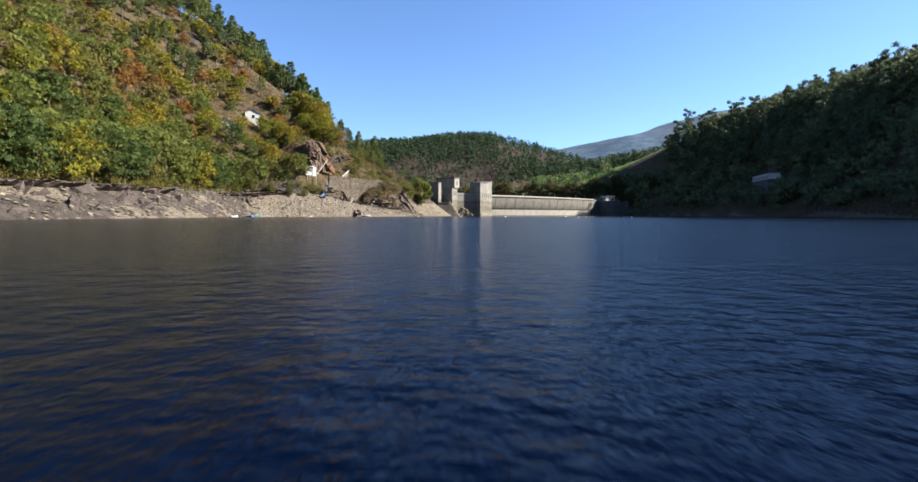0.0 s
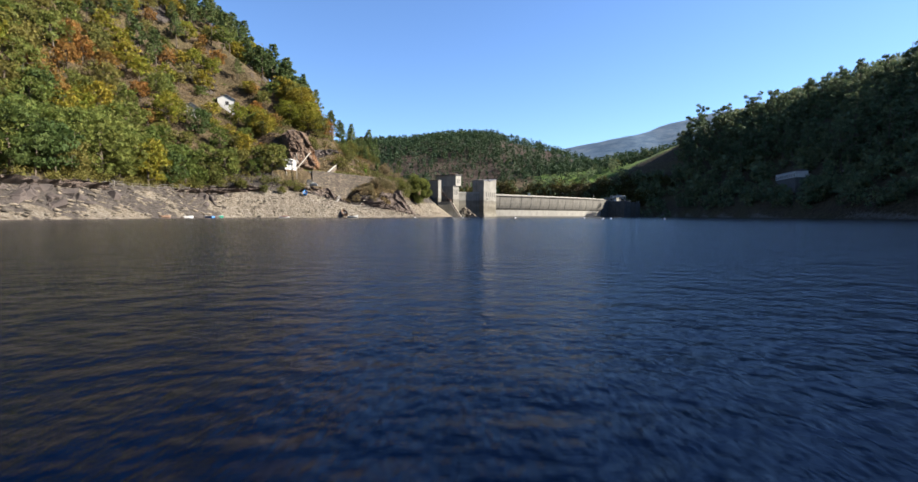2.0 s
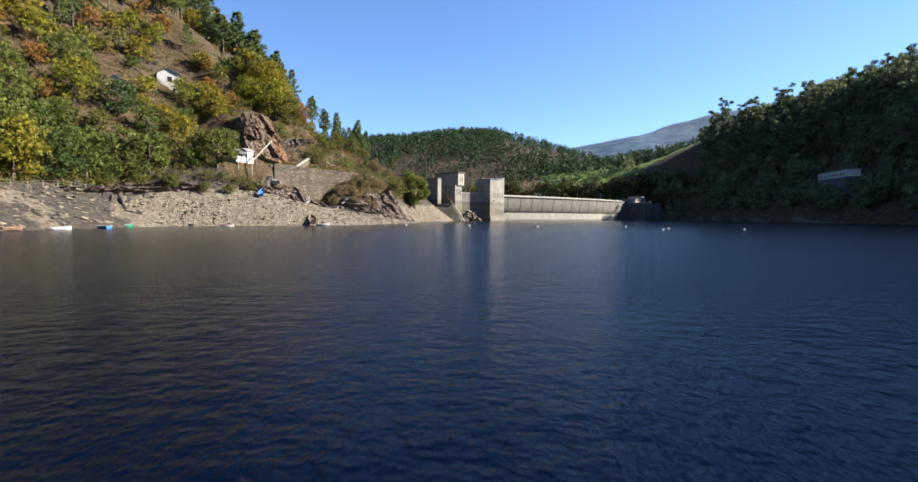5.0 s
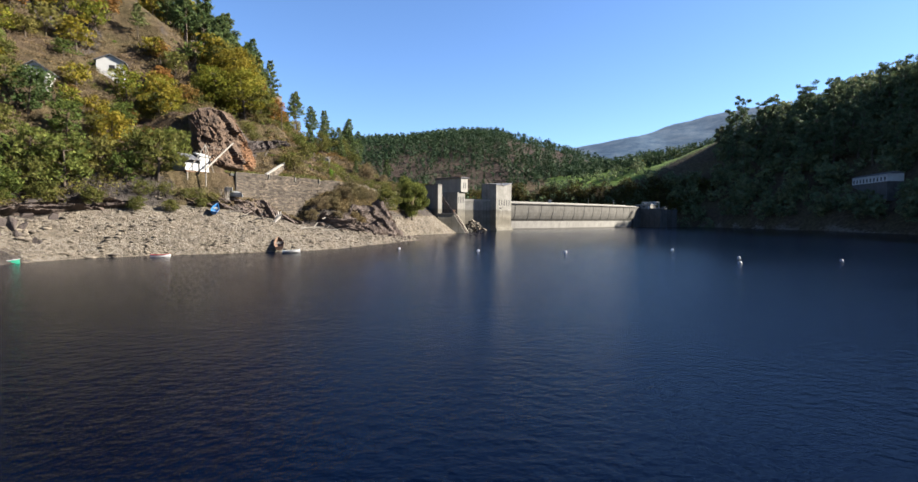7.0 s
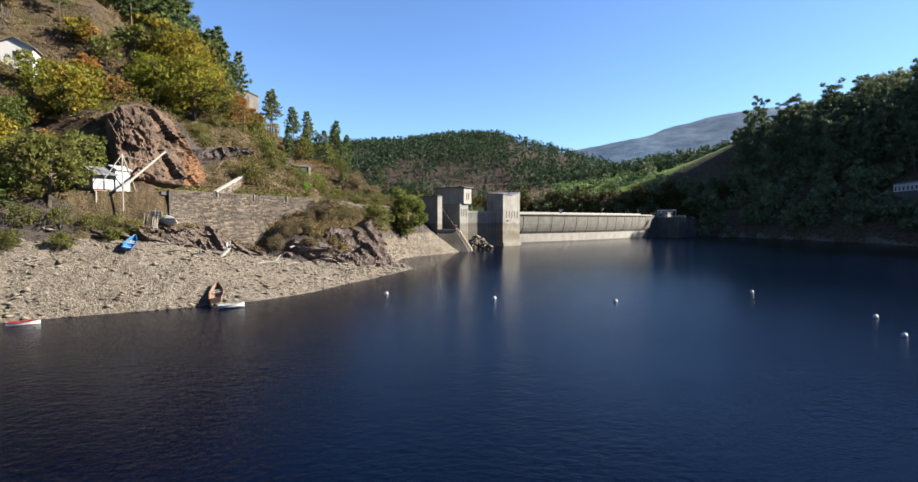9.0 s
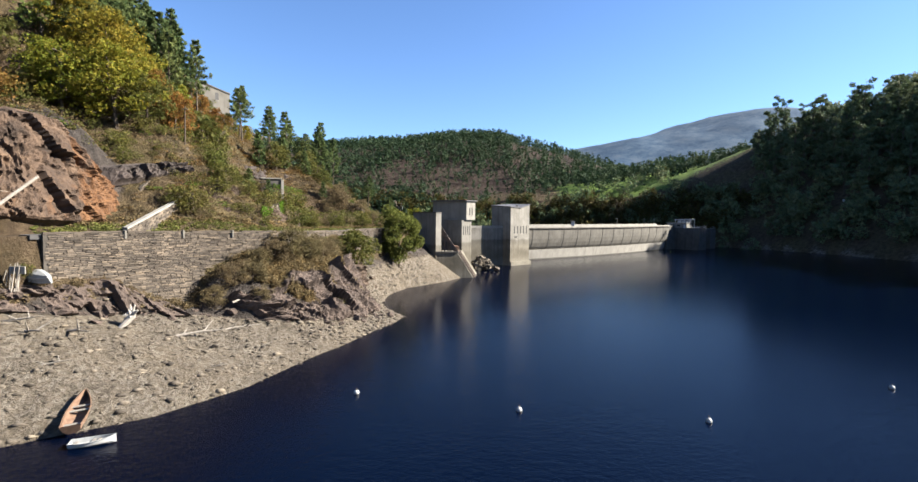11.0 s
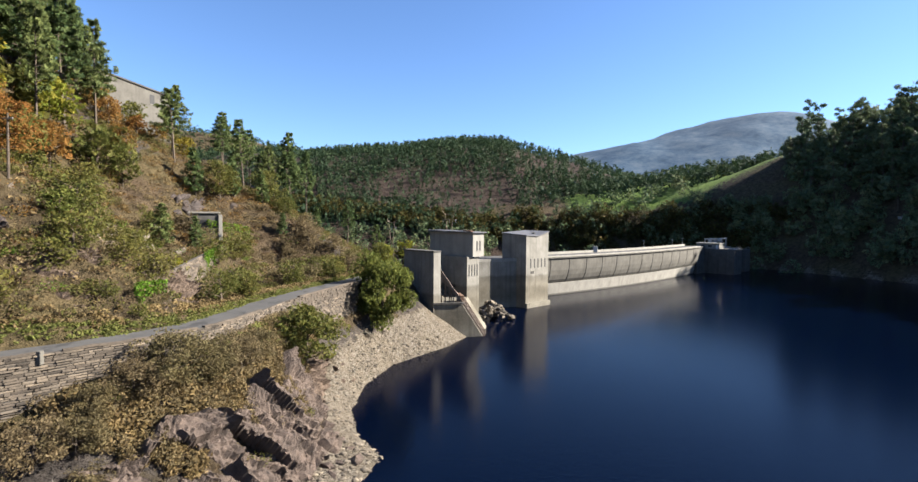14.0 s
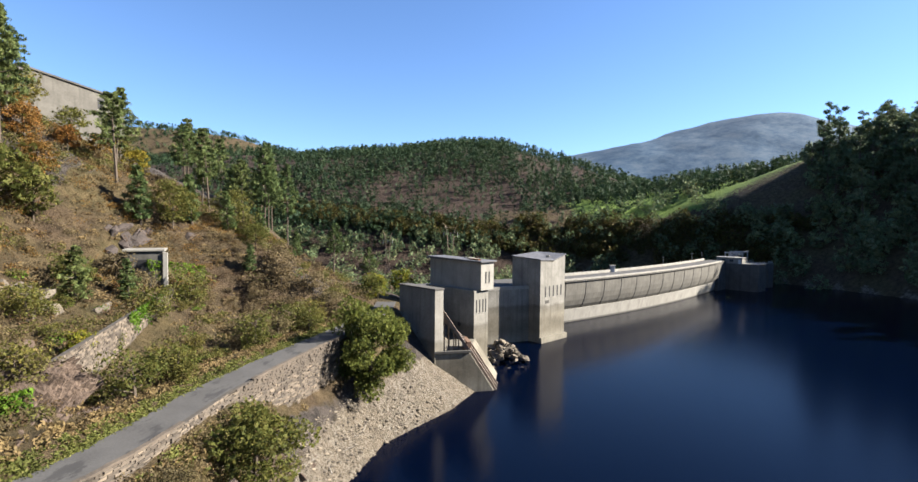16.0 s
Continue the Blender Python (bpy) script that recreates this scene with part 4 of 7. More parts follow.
def lane_wall():
    """Dry-stone retaining wall under the road's outer edge."""
    ys = [225.5 + i * 0.9 for i in range(int((308 - 225.5) / 0.9))]
    core = strip("wall_lakeside", 0.05, 0.5, -12.5, 0.30, ys, M["mortar"], "rubble stone retaining wall along the lane", "wall", "structure")
    edges = [225.5, 233.2, 233.9, 240.6, 241.6, 246.7, 247.7, 258.4, 259.2, 271.0, 284.0, 308.0]
    for y0, y1 in zip(edges[::2], edges[1::2]):
        bm = bmesh.new()
        rings = []
        n = max(2, int((y1 - y0) / 0.8))
        for i in range(n + 1):
            y = y0 + (y1 - y0) * i / n
            a, b, z = along_lane(-0.06, y), along_lane(0.4, y), lane_z(y) + 0.03 * math.sin(y * 2.3) + 0.02 * math.sin(y * 5.1)
            rings.append([(*a, z + 0.3), (*b, z + 0.3), (*b, z + 0.5), (*a, z + 0.5)])
        sweep(bm, rings)
        part("coping", bm, M["stone"], core, "worn stone coping")
    for y in (233.55, 240.4, 246.5):
        bm = bmesh.new()
        p = along_lane(-0.02, y)
        box(bm, (p.x - 0.22, p.y - 0.22, lane_z(y) - 0.6), (p.x + 0.22, p.y + 0.22, lane_z(y) + 0.6), 0.05)
        part("pier", bm, M["panel_concrete"], core, "small weathered concrete pier")
    rng = random.Random(5)
    shapes = []
    for _ in range(10):
        sb = bmesh.new()
        vs = [sb.verts.new(q) for q in ((0, 0, 0), (1, 0, 0), (1, 0, 1), (0, 0, 1))] + [sb.verts.new((u + rng.uniform(-0.07, 0.07), 1 + rng.uniform(-0.2, 0.2), w + rng.uniform(-0.1, 0.1))) for u, w in ((0.06, 0.1), (0.94, 0.1), (0.94, 0.9), (0.06, 0.9))]
        for f in ((4, 5, 6, 7), (0, 1, 5, 4), (1, 2, 6, 5), (2, 3, 7, 6), (3, 0, 4, 7)):
            sb.faces.new([vs[i] for i in f])
        bmesh.ops.recalc_face_normals(sb, faces=sb.faces[:])
        me = bpy.data.meshes.new("stone")
        sb.to_mesh(me)
        sb.free()
        me.materials.append(M["stone"])
        shapes.append(me)
    single = 0
    bm = bmesh.new()
    course = 0.24
    for r in range(48):
        z1 = 0.28 - r * course
        y = 225.6 + rng.random() * 0.4
        while y < 306.5:
            w = rng.uniform(0.2, 1.0) ** 1.3 + 0.16
            zz = lane_z(y)
            p = along_lane(0.03, y)
            if zz + z1 > float(across(y, 5)) - 2.6:
                a, b = along_lane(0.03, y + 0.03), along_lane(0.03, y + w - 0.03)
                out = (along_lane(-1, y) - along_lane(0, y)) * (rng.uniform(0.02, 0.1) + 0.16 * rng.random() ** 4)
                h0, h1 = zz + z1 - course + rng.uniform(-0.02, 0.06), zz + z1 - rng.uniform(-0.03, 0.07)
                if 281 < y < 306 and single < 300:
                    st = new("stone", rng.choice(shapes))
                    st.parent = core
                    e = b - a
                    st.matrix_basis = Matrix(((e.x, out.x, 0, a.x), (e.y, out.y, 0, a.y), (0, 0, h1 - h0, h0), (0, 0, 0, 1)))
                    single += 1
                    y += w
                    continue
                v = [bm.verts.new(q) for q in ((*a, h0), (*b, h0), (*b, h1), (*a, h1), (*(a + out), h0 + 0.03), (*(b + out), h0 + 0.03), (*(b + out), h1 - 0.03), (*(a + out), h1 - 0.03))]
                for f in ((4, 5, 6, 7), (0, 1, 5, 4), (1, 2, 6, 5), (2, 3, 7, 6), (3, 0, 4, 7)):
                    bm.faces.new([v[i] for i in f])
            y += w
    tagged(part("stones", bm, M["stone"], core), kind="stuff")


lane_wall()


def stone_wall(name, a, b, top_a, top_b, depth, thick, label, coping=None, course=0.3, seed=1):
    """A free wall of rough courses between two points with sloping top."""
    a, b = Vector(a), Vector(b)
    run = (b - a)
    length = run.length
    run.normalize()
    side = Vector((run.y, -run.x))
    t = thing(name, label, "wall")
    bm = bmesh.new()
    rings = []
    for p, z in ((a, top_a), (b, top_b)):
        q = p - side * thick
        rings.append([(*p, z - depth), (*q, z - depth), (*q, z - 0.05), (*p, z - 0.05)])
    sweep(bm, rings)
    part("core", bm, M["mortar"], t)
    rng = random.Random(seed)
    bm = bmesh.new()
    for r in range(int(depth / course)):
        s = rng.random() * 0.3
        while s < length:
            w = rng.uniform(0.3, 0.8)
            e = min(s + w - 0.03, length)
            if e - s > 0.1:
                zs = [top_a + (top_b - top_a) * k / length - r * course for k in (s, e)]
                o = side * rng.uniform(0.04, 0.14)
                pa, pb = a + run * s, a + run * e
                v = [bm.verts.new(q) for q in ((*pa, zs[0] - course + 0.03), (*pb, zs[1] - course + 0.03), (*pb, zs[1]), (*pa, zs[0]), (*(pa + o), zs[0] - course + 0.05), (*(pb + o), zs[1] - course + 0.05), (*(pb + o), zs[1] - 0.03), (*(pa + o), zs[0] - 0.03))]
                for f in ((4, 5, 6, 7), (0, 1, 5, 4), (1, 2, 6, 5), (2, 3, 7, 6), (3, 0, 4, 7)):
                    bm.faces.new([v[i] for i in f])
            s += w
    tagged(part("stones", bm, M["stone"], t), kind="stuff")
    if coping:
        bm = bmesh.new()
        rings = []
        for p, z in ((a - run * 0.1, top_a), (b + run * 0.1, top_b)):
            p, q = p + side * 0.15, p - side * (thick + 0.1)
            rings.append([(*p, z), (*q, z), (*q, z + 0.3), (*p, z + 0.3)])
        sweep(bm, rings)
        part("coping", bm, M[coping], t, "pale concrete coping")
    return t


stone_wall("track_wall", (-46.6, 272.0), (-54.0, 307.0), 21.5, 24.2, 4.2, 0.6, "ivy-covered stone wall holding up an old track", None, 0.3, 2)
stone_wall("ramp_wall", (-53.0, 236.5), (-52.2, 250.6), 18.0, 23.1, 4.6, 0.5, "stone ramp wall with sloping pale concrete coping", "pale_concrete", 0.35, 3)
stone_wall("ramp_wall", (-52.2, 250.7), (-51.8, 253.4), 23.1, 23.3, 4.6, 0.5, "short level stone wall with pale concrete coping", "pale_concrete", 0.35, 4)
stone_wall("terrace_wall", (-57.6, 247.0), (-57.0, 261.0), level(-57.6, 247.0) + 0.5, level(-57.0, 261.0) + 0.5, 2.6, 0.5, "low stone edge of a path on the slope", None, 0.4, 6)


def gable_house(name, base, size, yaw, wall_h, ridge_h, label, openings):
    """A white house: walls, two roof slopes with eaves, window and door openings with frames."""
    t = thing(name, label, "house", pose(*base, 0, 0, yaw), group="white houses")
    w, d = size
    bm = bmesh.new()
    prof = [(-w / 2, -3), (w / 2, -3), (w / 2, wall_h), (0, ridge_h), (-w / 2, wall_h)]
    sweep(bm, [[(x, s, z) for x, z in prof] for s in (-d / 2, d / 2)])
    part("wall", bm, M["render_white"], t)
    for sx in (-1, 1):
        bm = bmesh.new()
        rise = (ridge_h - wall_h) / (w / 2)
        e = w / 2 + 0.5
        a = [(0, ridge_h + 0.05), (sx * e, ridge_h + 0.05 - rise * e), (sx * e, ridge_h + 0.25 - rise * e), (0, ridge_h + 0.27)]
        sweep(bm, [[(x, s, z) for x, z in a] for s in (-d / 2 - 0.45, d / 2 + 0.45)])
        part("roof", bm, M["slate"], t, "dark weathered roof slope")
    for face, x, z0, ww, hh in openings:
        bm = bmesh.new()
        fb = bmesh.new()
        if face == "gable":
            box(bm, (x - ww / 2, -d / 2 - 0.03, z0), (x + ww / 2, -d / 2 + 0.2, z0 + hh))
            box(fb, (x - ww / 2 - 0.1, -d / 2 - 0.08, z0 - 0.12), (x + ww / 2 + 0.1, -d / 2 + 0.05, z0 - 0.01))
        else:
            box(bm, (w / 2 - 0.2, x - ww / 2, z0), (w / 2 + 0.03, x + ww / 2, z0 + hh))
            box(fb, (w / 2 - 0.05, x - ww / 2 - 0.1, z0 - 0.12), (w / 2 + 0.08, x + ww / 2 + 0.1, z0 - 0.01))
        win = part("window", bm, M["void"], t, "dark window opening")
        part("sill", fb, M["pale_concrete"], win)
    return t


gable_house("house", (-97.4, 243.5, 41.2), (6.2, 9.0), 25, 6.8, 8.4, "small white gabled house half hidden by autumn trees", [("gable", 0.4, 4.4, 1.3, 1.4), ("side", -1.5, 4.2, 1.0, 1.2), ("side", 2.0, 4.2, 1.0, 1.2)])
gable_house("house", (-102.0, 226.0, 37.6), (5.0, 13.0), 22, 2.9, 4.6, "long low white house with dark roof among trees", [("gable", 0.0, 1.1, 0.9, 1.0), ("side", -4.0, 1.0, 1.0, 1.1), ("side", 0.0, 1.0, 1.0, 1.1), ("side", 4.0, 1.0, 1.0, 1.1)])


def long_house():
    t = thing("long_house", "long white two-storey lakeside building in deep shade", "house", pose(244.6, 411.5, 27.0, 0, 0, -104))
    bm = bmesh.new()
    box(bm, (-20, -4, 1.9), (20, 4, 6.2), 0.05)
    part("wall", bm, M["render_white"], t)
    bm = bmesh.new()
    box(bm, (-19.9, -3.9, -9), (19.9, 3.9, 1.9), 0.05)
    part("basement", bm, M["dark_concrete"], t, "dark stone basement")
    bm = bmesh.new()
    sweep(bm, [[(x, y, z) for y, z in ((-4.6, 6.2), (4.6, 6.2), (4.6, 6.4), (0, 7.6), (-4.6, 6.4))] for x in (-20.6, 20.6)])
    part("roof", bm, M["slate"], t)
    for i in range(10):
        x = -17.6 + i * 3.9
        bm = bmesh.new()
        box(bm, (x - 0.75, -4.05, 2.6), (x + 0.75, -3.8, 4.6))
        win = part("window", bm, M["void"], t, "dark window")
        bm = bmesh.new()
        box(bm, (x - 0.9, -4.12, 2.4), (x + 0.9, -3.95, 2.56))
        part("sill", bm, M["pale_concrete"], win)


long_house()


def concrete_hall():
    """The big blank concrete wall at the hill's top."""
    t = thing("concrete_hall", "large blank weathered concrete building on the hilltop", "building")
    bm = bmesh.new()
    a, b = Vector((-99.5, 331.5)), Vector((-89.0, 349.0))
    side = Vector((-0.86, 0.51)) * 12
    n = 6
    rings = []
    for i in range(n + 1):
        k = i / n
        p = a.lerp(b, k)
        q = p + side
        top = 66.8 - 3.4 * k
        rings.append([(*p, 44), (*q, 44), (*q, top), (*p, top)])
    sweep(bm, rings)
    part("wall", bm, M["panel_concrete"], t)
    bm = bmesh.new()
    rings = []
    for i in range(n + 1):
        k = i / n
        p = a.lerp(b, k) - side * 0.03
        q = p + side * 1.06
        top = 66.8 - 3.4 * k
        rings.append([(*p, top), (*q, top), (*q, top + 0.4), (*p, top + 0.4)])
    sweep(bm, rings)
    part("roof_edge", bm, M["dark_concrete"], t)
    f = face_frame(a.lerp(b, 0.72), b - a)
    slit(t, f @ Matrix.Rotation(0, 4, "Z"), 0.0, 1.3, 60.5, 63.0)


concrete_hall()


def pump_hut():
    t = thing("concrete_hut", "small dark stained concrete hut with flat roof", "hut")
    f = face_frame((-60.4, 304.8), (0.9, 0.42))
    for name, a, b, mat in (("wall", (0, 0, 24.5), (5.2, 4.4, 30.2), "dark_concrete"), ("roof", (-0.3, -0.3, 30.2), (5.5, 4.7, 30.55), "concrete"), ("door", (1.6, -0.04, 26.4), (3.2, 0.1, 28.9), "void"), ("pillar", (5.2, -0.3, 24.5), (5.9, 0.4, 30.0), "pale_concrete")):
        bm = bmesh.new()
        box(bm, a, b, 0.05, f)
        part(name, bm, M[mat], t)


pump_hut()


def boat_house():
    """White timber hut on posts with an old derrick before it."""
    t = thing("boat_hut", "white timber boat hut standing on posts over the shore", "hut")
    f = face_frame((-64.8, 214.6), (0.42, 0.9))
    # the near-black sheet behind the posts is painted shade below the floor
    for name, a, b, mat in (("wall", (2.6, 0, 17.6), (6.0, 4.6, 20.2), "grey_paint"), ("front_wall", (6.0, -0.3, 17.4), (8.4, 3.6, 20.9), "render_white"), ("floor", (2.4, -0.6, 17.2), (8.6, 4.6, 17.45), "brown_wood"), ("base_wall", (6.2, -0.2, 13.0), (8.4, 3.6, 17.2), "concrete"), ("back_wall", (2.6, 2.2, 12.0), (6.2, 3.0, 17.2), "void")):
        bm = bmesh.new()
        box(bm, a, b, 0.03, f)
        part(name, bm, M[mat], t)
    bm = bmesh.new()
    sweep(bm, [[f @ Vector((x, y, z)) for y, z in ((-0.9, 19.9), (-0.9, 20.05), (2.2, 21.5), (5.0, 20.1), (5.0, 19.95), (2.2, 21.3))] for x in (2.3, 6.3)])
    part("roof", bm, M["slate"], t)
    bm = bmesh.new()
    sweep(bm, [[f @ Vector((x, y, z)) for y, z in ((-0.6, 20.9), (-0.6, 21.05), (1.7, 21.9), (4.0, 21.1), (4.0, 20.9), (1.7, 21.7))] for x in (6.0, 8.7)])
    part("roof", bm, M["grey_paint"], t, "pale grey sheet roof")
    for x in (2.8, 4.4, 6.0):
        bm = bmesh.new()
        p = f @ Vector((x, -0.4, 17.2))
        rod(bm, (p.x, p.y, 11.0), p, 0.14, 0.14, 6)
        part("post", bm, M["drift"], t)


boat_house()


def derrick():
    t = thing("derrick", "pale old timber derrick with a long raised boom", "crane")
    f = face_frame((-61.4, 217.6), (0.42, 0.9))
    beams = [((1.6, -0.8, 14.0), (1.6, -0.8, 23.6), 0.13), ((1.6, -0.8, 23.4), (4.6, 0.4, 17.4), 0.11), ((1.6, -0.8, 23.4), (-1.8, 0.2, 17.6), 0.1), ((1.5, -0.9, 17.9), (9.6, -0.2, 24.8), 0.22), ((1.6, -0.8, 23.2), (6.4, -0.4, 22.8), 0.03)]
    for i, (a, b, r) in enumerate(beams):
        bm = bmesh.new()
        rod(bm, f @ Vector(a), f @ Vector(b), r, r * 0.85, 8)
        part("boom" if i == 3 else "mast" if i == 0 else "stay", bm, M["drift"], t)


derrick()


def notice_board():
    t = thing("notice_board", "small pale board on a post by the shore", "sign")
    x, y = -56.4, 222.0
    z = level(x, y)
    bm = bmesh.new()
    rod(bm, (x, y, z - 0.3), (x, y, z + 3.6), 0.09)
    part("post", bm, M["drift"], t)
    bm = bmesh.new()
    box(bm, (x - 0.95, y - 0.06, z + 3.0), (x + 0.95, y + 0.06, z + 3.9), 0.03)
    part("board", bm, M["pale_concrete"], t)


notice_board()


def utility_pole(x, y, h, lean):
    t = thing("utility_pole", "bare pale utility pole on the slope", "pole", group="utility poles")
    z = level(x, y)
    bm = bmesh.new()
    rod(bm, (x, y, z - 0.5), (x + lean, y, z + h), 0.16, 0.1, 8)
    part("shaft", bm, M["bark"], t)
    bm = bmesh.new()
    box(bm, (x + lean - 0.6, y - 0.06, z + h - 0.7), (x + lean + 0.6, y + 0.06, z + h - 0.5), 0.02)
    part("crossarm", bm, M["drift"], t)


utility_pole(-58.0, 261.6, 7.4, 0.1)
utility_pole(-112.0, 262.0, 10.0, 0.3)


def pylon(x, y, base, h, arm):
    t = thing("pylon", "grey steel lattice power pylon with forked head", "pylon", group="power pylons")
    lines = []
    w = h * 0.07
    waist = h * 0.72
    for s in (-1, 1):
        for q in (-1, 1):
            lines.append(((s * w, q * w, 0), (s * w * 0.25, q * w * 0.25, waist)))
    for k in range(5):
        z0, z1 = waist * k / 5, waist * (k + 1) / 5
        r0, r1 = w * (1 - 0.75 * k / 5), w * (1 - 0.75 * (k + 1) / 5)
        lines += [((-r0, -r0, z0), (r1, -r1, z1)), ((r0, -r0, z0), (-r1, -r1, z1))]
    for s in (-1, 1):
        lines += [((s * w * 0.2, 0, waist), (s * arm * 0.62, 0, h)), ((s * w * 0.2, 0.4, waist), (s * arm * 0.45, 0.4, h * 0.93)), ((s * arm * 0.62, 0, h), (s * arm, 0, h * 1.04)), ((s * arm, 0, h * 0.95), (s * arm * 0.45, 0, h * 0.93))]
    lines += [((-arm, 0, h * 0.95), (arm, 0, h * 0.95)), ((-arm * 0.6, 0.3, h), (arm * 0.6, 0.3, h))]
    bm = bmesh.new()
    for a, b in lines:
        rod(bm, Vector(a) + Vector((x, y, base)), Vector(b) + Vector((x, y, base)), 0.09, 0.09, 4)
    # the darker steel colour stands in for shade on the grey lattice
    part("lattice", bm, M["steel"], t)
    for s in (-0.95, 0.0, 0.95):
        bm = bmesh.new()
        p = Vector((x + s * arm, y, base + h * 0.95))
        rod(bm, p, p - Vector((0, 0, 1.8)), 0.14, 0.14, 6)
        part("insulator", bm, M["galvanised"], t)


for x, y, top, arm in ((-12.6, 470.0, 34.1, 3.5), (-44.1, 480.0, 29.6, 2.4)):
    base = min(level(x, y), top - 18) - 0.5
    pylon(x, y, base, (top - base) / 1.04, arm)


def far_shore_road():
    """Pale roadside posts along the opposite bank."""
    for i, (x, y) in enumerate(((226, 520), (236, 486), (246, 452), (252, 404), (254, 372), (256, 340))):
        t = thing("road_marker", "pale concrete roadside block on the wooded bank", "marker", group="roadside blocks")
        z = level(x, y)
        bm = bmesh.new()
        box(bm, (x - 0.5, y - 1.6, z - 0.4), (x + 0.5, y + 1.6, z + 1.0), 0.06)
        part("block", bm, M["pale_concrete"], t)
        bm = bmesh.new()
        box(bm, (x - 0.65, y - 1.8, z + 1.0), (x + 0.65, y + 1.8, z + 1.15), 0.03)
        part("cap", bm, M["render_white"], t)


far_shore_road()

# ---- trees ----
NP = np.random.RandomState(11)


def limbs(h, crown_low, spread, count, rng, lift=0.45):
    """Trunk and limb lines of a tree: (from, to, radius, radius)."""
    r = h * 0.022 + 0.05
    bend = rng.uniform(-0.05, 0.05, 2) * h
    top = Vector((bend[0], bend[1], h * 0.92))
    out = [(Vector((0, 0, -0.6)), Vector((bend[0] * 0.3, bend[1] * 0.3, h * 0.45)), r, r * 0.75), (Vector((bend[0] * 0.3, bend[1] * 0.3, h * 0.45)), top, r * 0.75, r * 0.2)]
    ends = [top]
    for i in range(count):
        k = crown_low + (0.9 - crown_low) * (i + rng.uniform(0, 0.8)) / count
        a = i * 2.4 + rng.uniform(-0.4, 0.4)
        z = h * k
        s = spread * (1.0 - 0.55 * abs(k - 0.45) * 1.6) * rng.uniform(0.75, 1.1)
        p = Vector((bend[0] * k, bend[1] * k, z))
        q = p + Vector((math.cos(a) * s, math.sin(a) * s, s * lift * rng.uniform(0.5, 1.3)))
        out.append((p, q, r * 0.35, r * 0.1))
        ends.append(q)
    return out, ends


def trunk_mesh(name, lines):
    bm = bmesh.new()
    for a, b, r0, r1 in lines:
        rod(bm, a, b, r0, r1, 5 if r0 > 0.15 else 3)
    me = bpy.data.meshes.new(name)
    bm.to_mesh(me)
    bm.free()
    me.materials.append(M["bark"])
    return me


def ball(n, rng, shell=0.55):
    v = rng.normal(size=(n, 3))
    v /= np.linalg.norm(v, axis=1, keepdims=True)
    return v * (shell + (1 - shell) * rng.uniform(0, 1, (n, 1)) ** 0.5)


def broadleaf(h, spread, leaf, count, material, seed, crown_low=0.22):
    rng = np.random.RandomState(seed)
    lines, ends = limbs(h, crown_low, spread, 12, rng)
    pts = []
    spots = [(e, 1.0) for e in ends]
    for a, b, *_ in lines[2:]:
        spots.append((a.lerp(b, 0.55) + Vector((0, 0, 0.05 * h)), 0.8))
    for _ in range(10):
        a = rng.uniform(0, 6.28)
        k = rng.uniform(0.35, 0.95)
        s = spread * 0.75 * math.sqrt(max(0.05, 1 - ((k - 0.5) / 0.55) ** 2))
        spots.append((Vector((math.cos(a) * s, math.sin(a) * s, h * k)), 0.9))
    each = count // len(spots)
    for c, s in spots:
        r = spread * rng.uniform(0.3, 0.46) * s
        q = ball(each, rng) * np.array([r, r, r * 0.72]) + np.array(c)
        pts.append(q)
    pts = np.concatenate(pts)
    pts = pts[pts[:, 2] > h * 0.08]
    return trunk_mesh("trunk", lines), quads_mesh("crown", leaves_at(pts, leaf, rng, 0.3), M[material])


def pine(h, spread, leaf, count, material, seed, crown_low=0.5):
    """A tall bare stem with ragged tiers of needles."""
    rng = np.random.RandomState(seed)
    lines, pts = [(Vector((0, 0, -0.6)), Vector((0, 0, h * 0.97)), h * 0.016 + 0.06, 0.03)], []
    tiers = 11
    for i in range(tiers):
        k = crown_low + (1 - crown_low) * i / (tiers - 0.5)
        reach = spread * (1 - 0.8 * ((k - crown_low) / (1 - crown_low)) ** 1.3) * (0.75 if i == 0 else 1)
        for j in range(4):
            a = i * 1.3 + j * 1.57 + rng.uniform(-0.5, 0.5)
            s = reach * rng.uniform(0.55, 1.1)
            p = Vector((0, 0, h * k))
            q = p + Vector((math.cos(a) * s, math.sin(a) * s, s * rng.uniform(0.05, 0.35)))
            lines.append((p, q, 0.06, 0.02))
            n = max(6, count // (tiers * 4))
            along = rng.uniform(0.35, 1.05, (n, 1))
            c = np.array(p)[None] * (1 - along) + np.array(q)[None] * along
            pts.append(c + ball(n, rng, 0.1) * np.array([0.3, 0.3, 0.2]) * (0.6 + s * 0.35))
    return trunk_mesh("trunk", lines), quads_mesh("crown", leaves_at(np.concatenate(pts), leaf, rng, 0.0, 1.4), M[material])


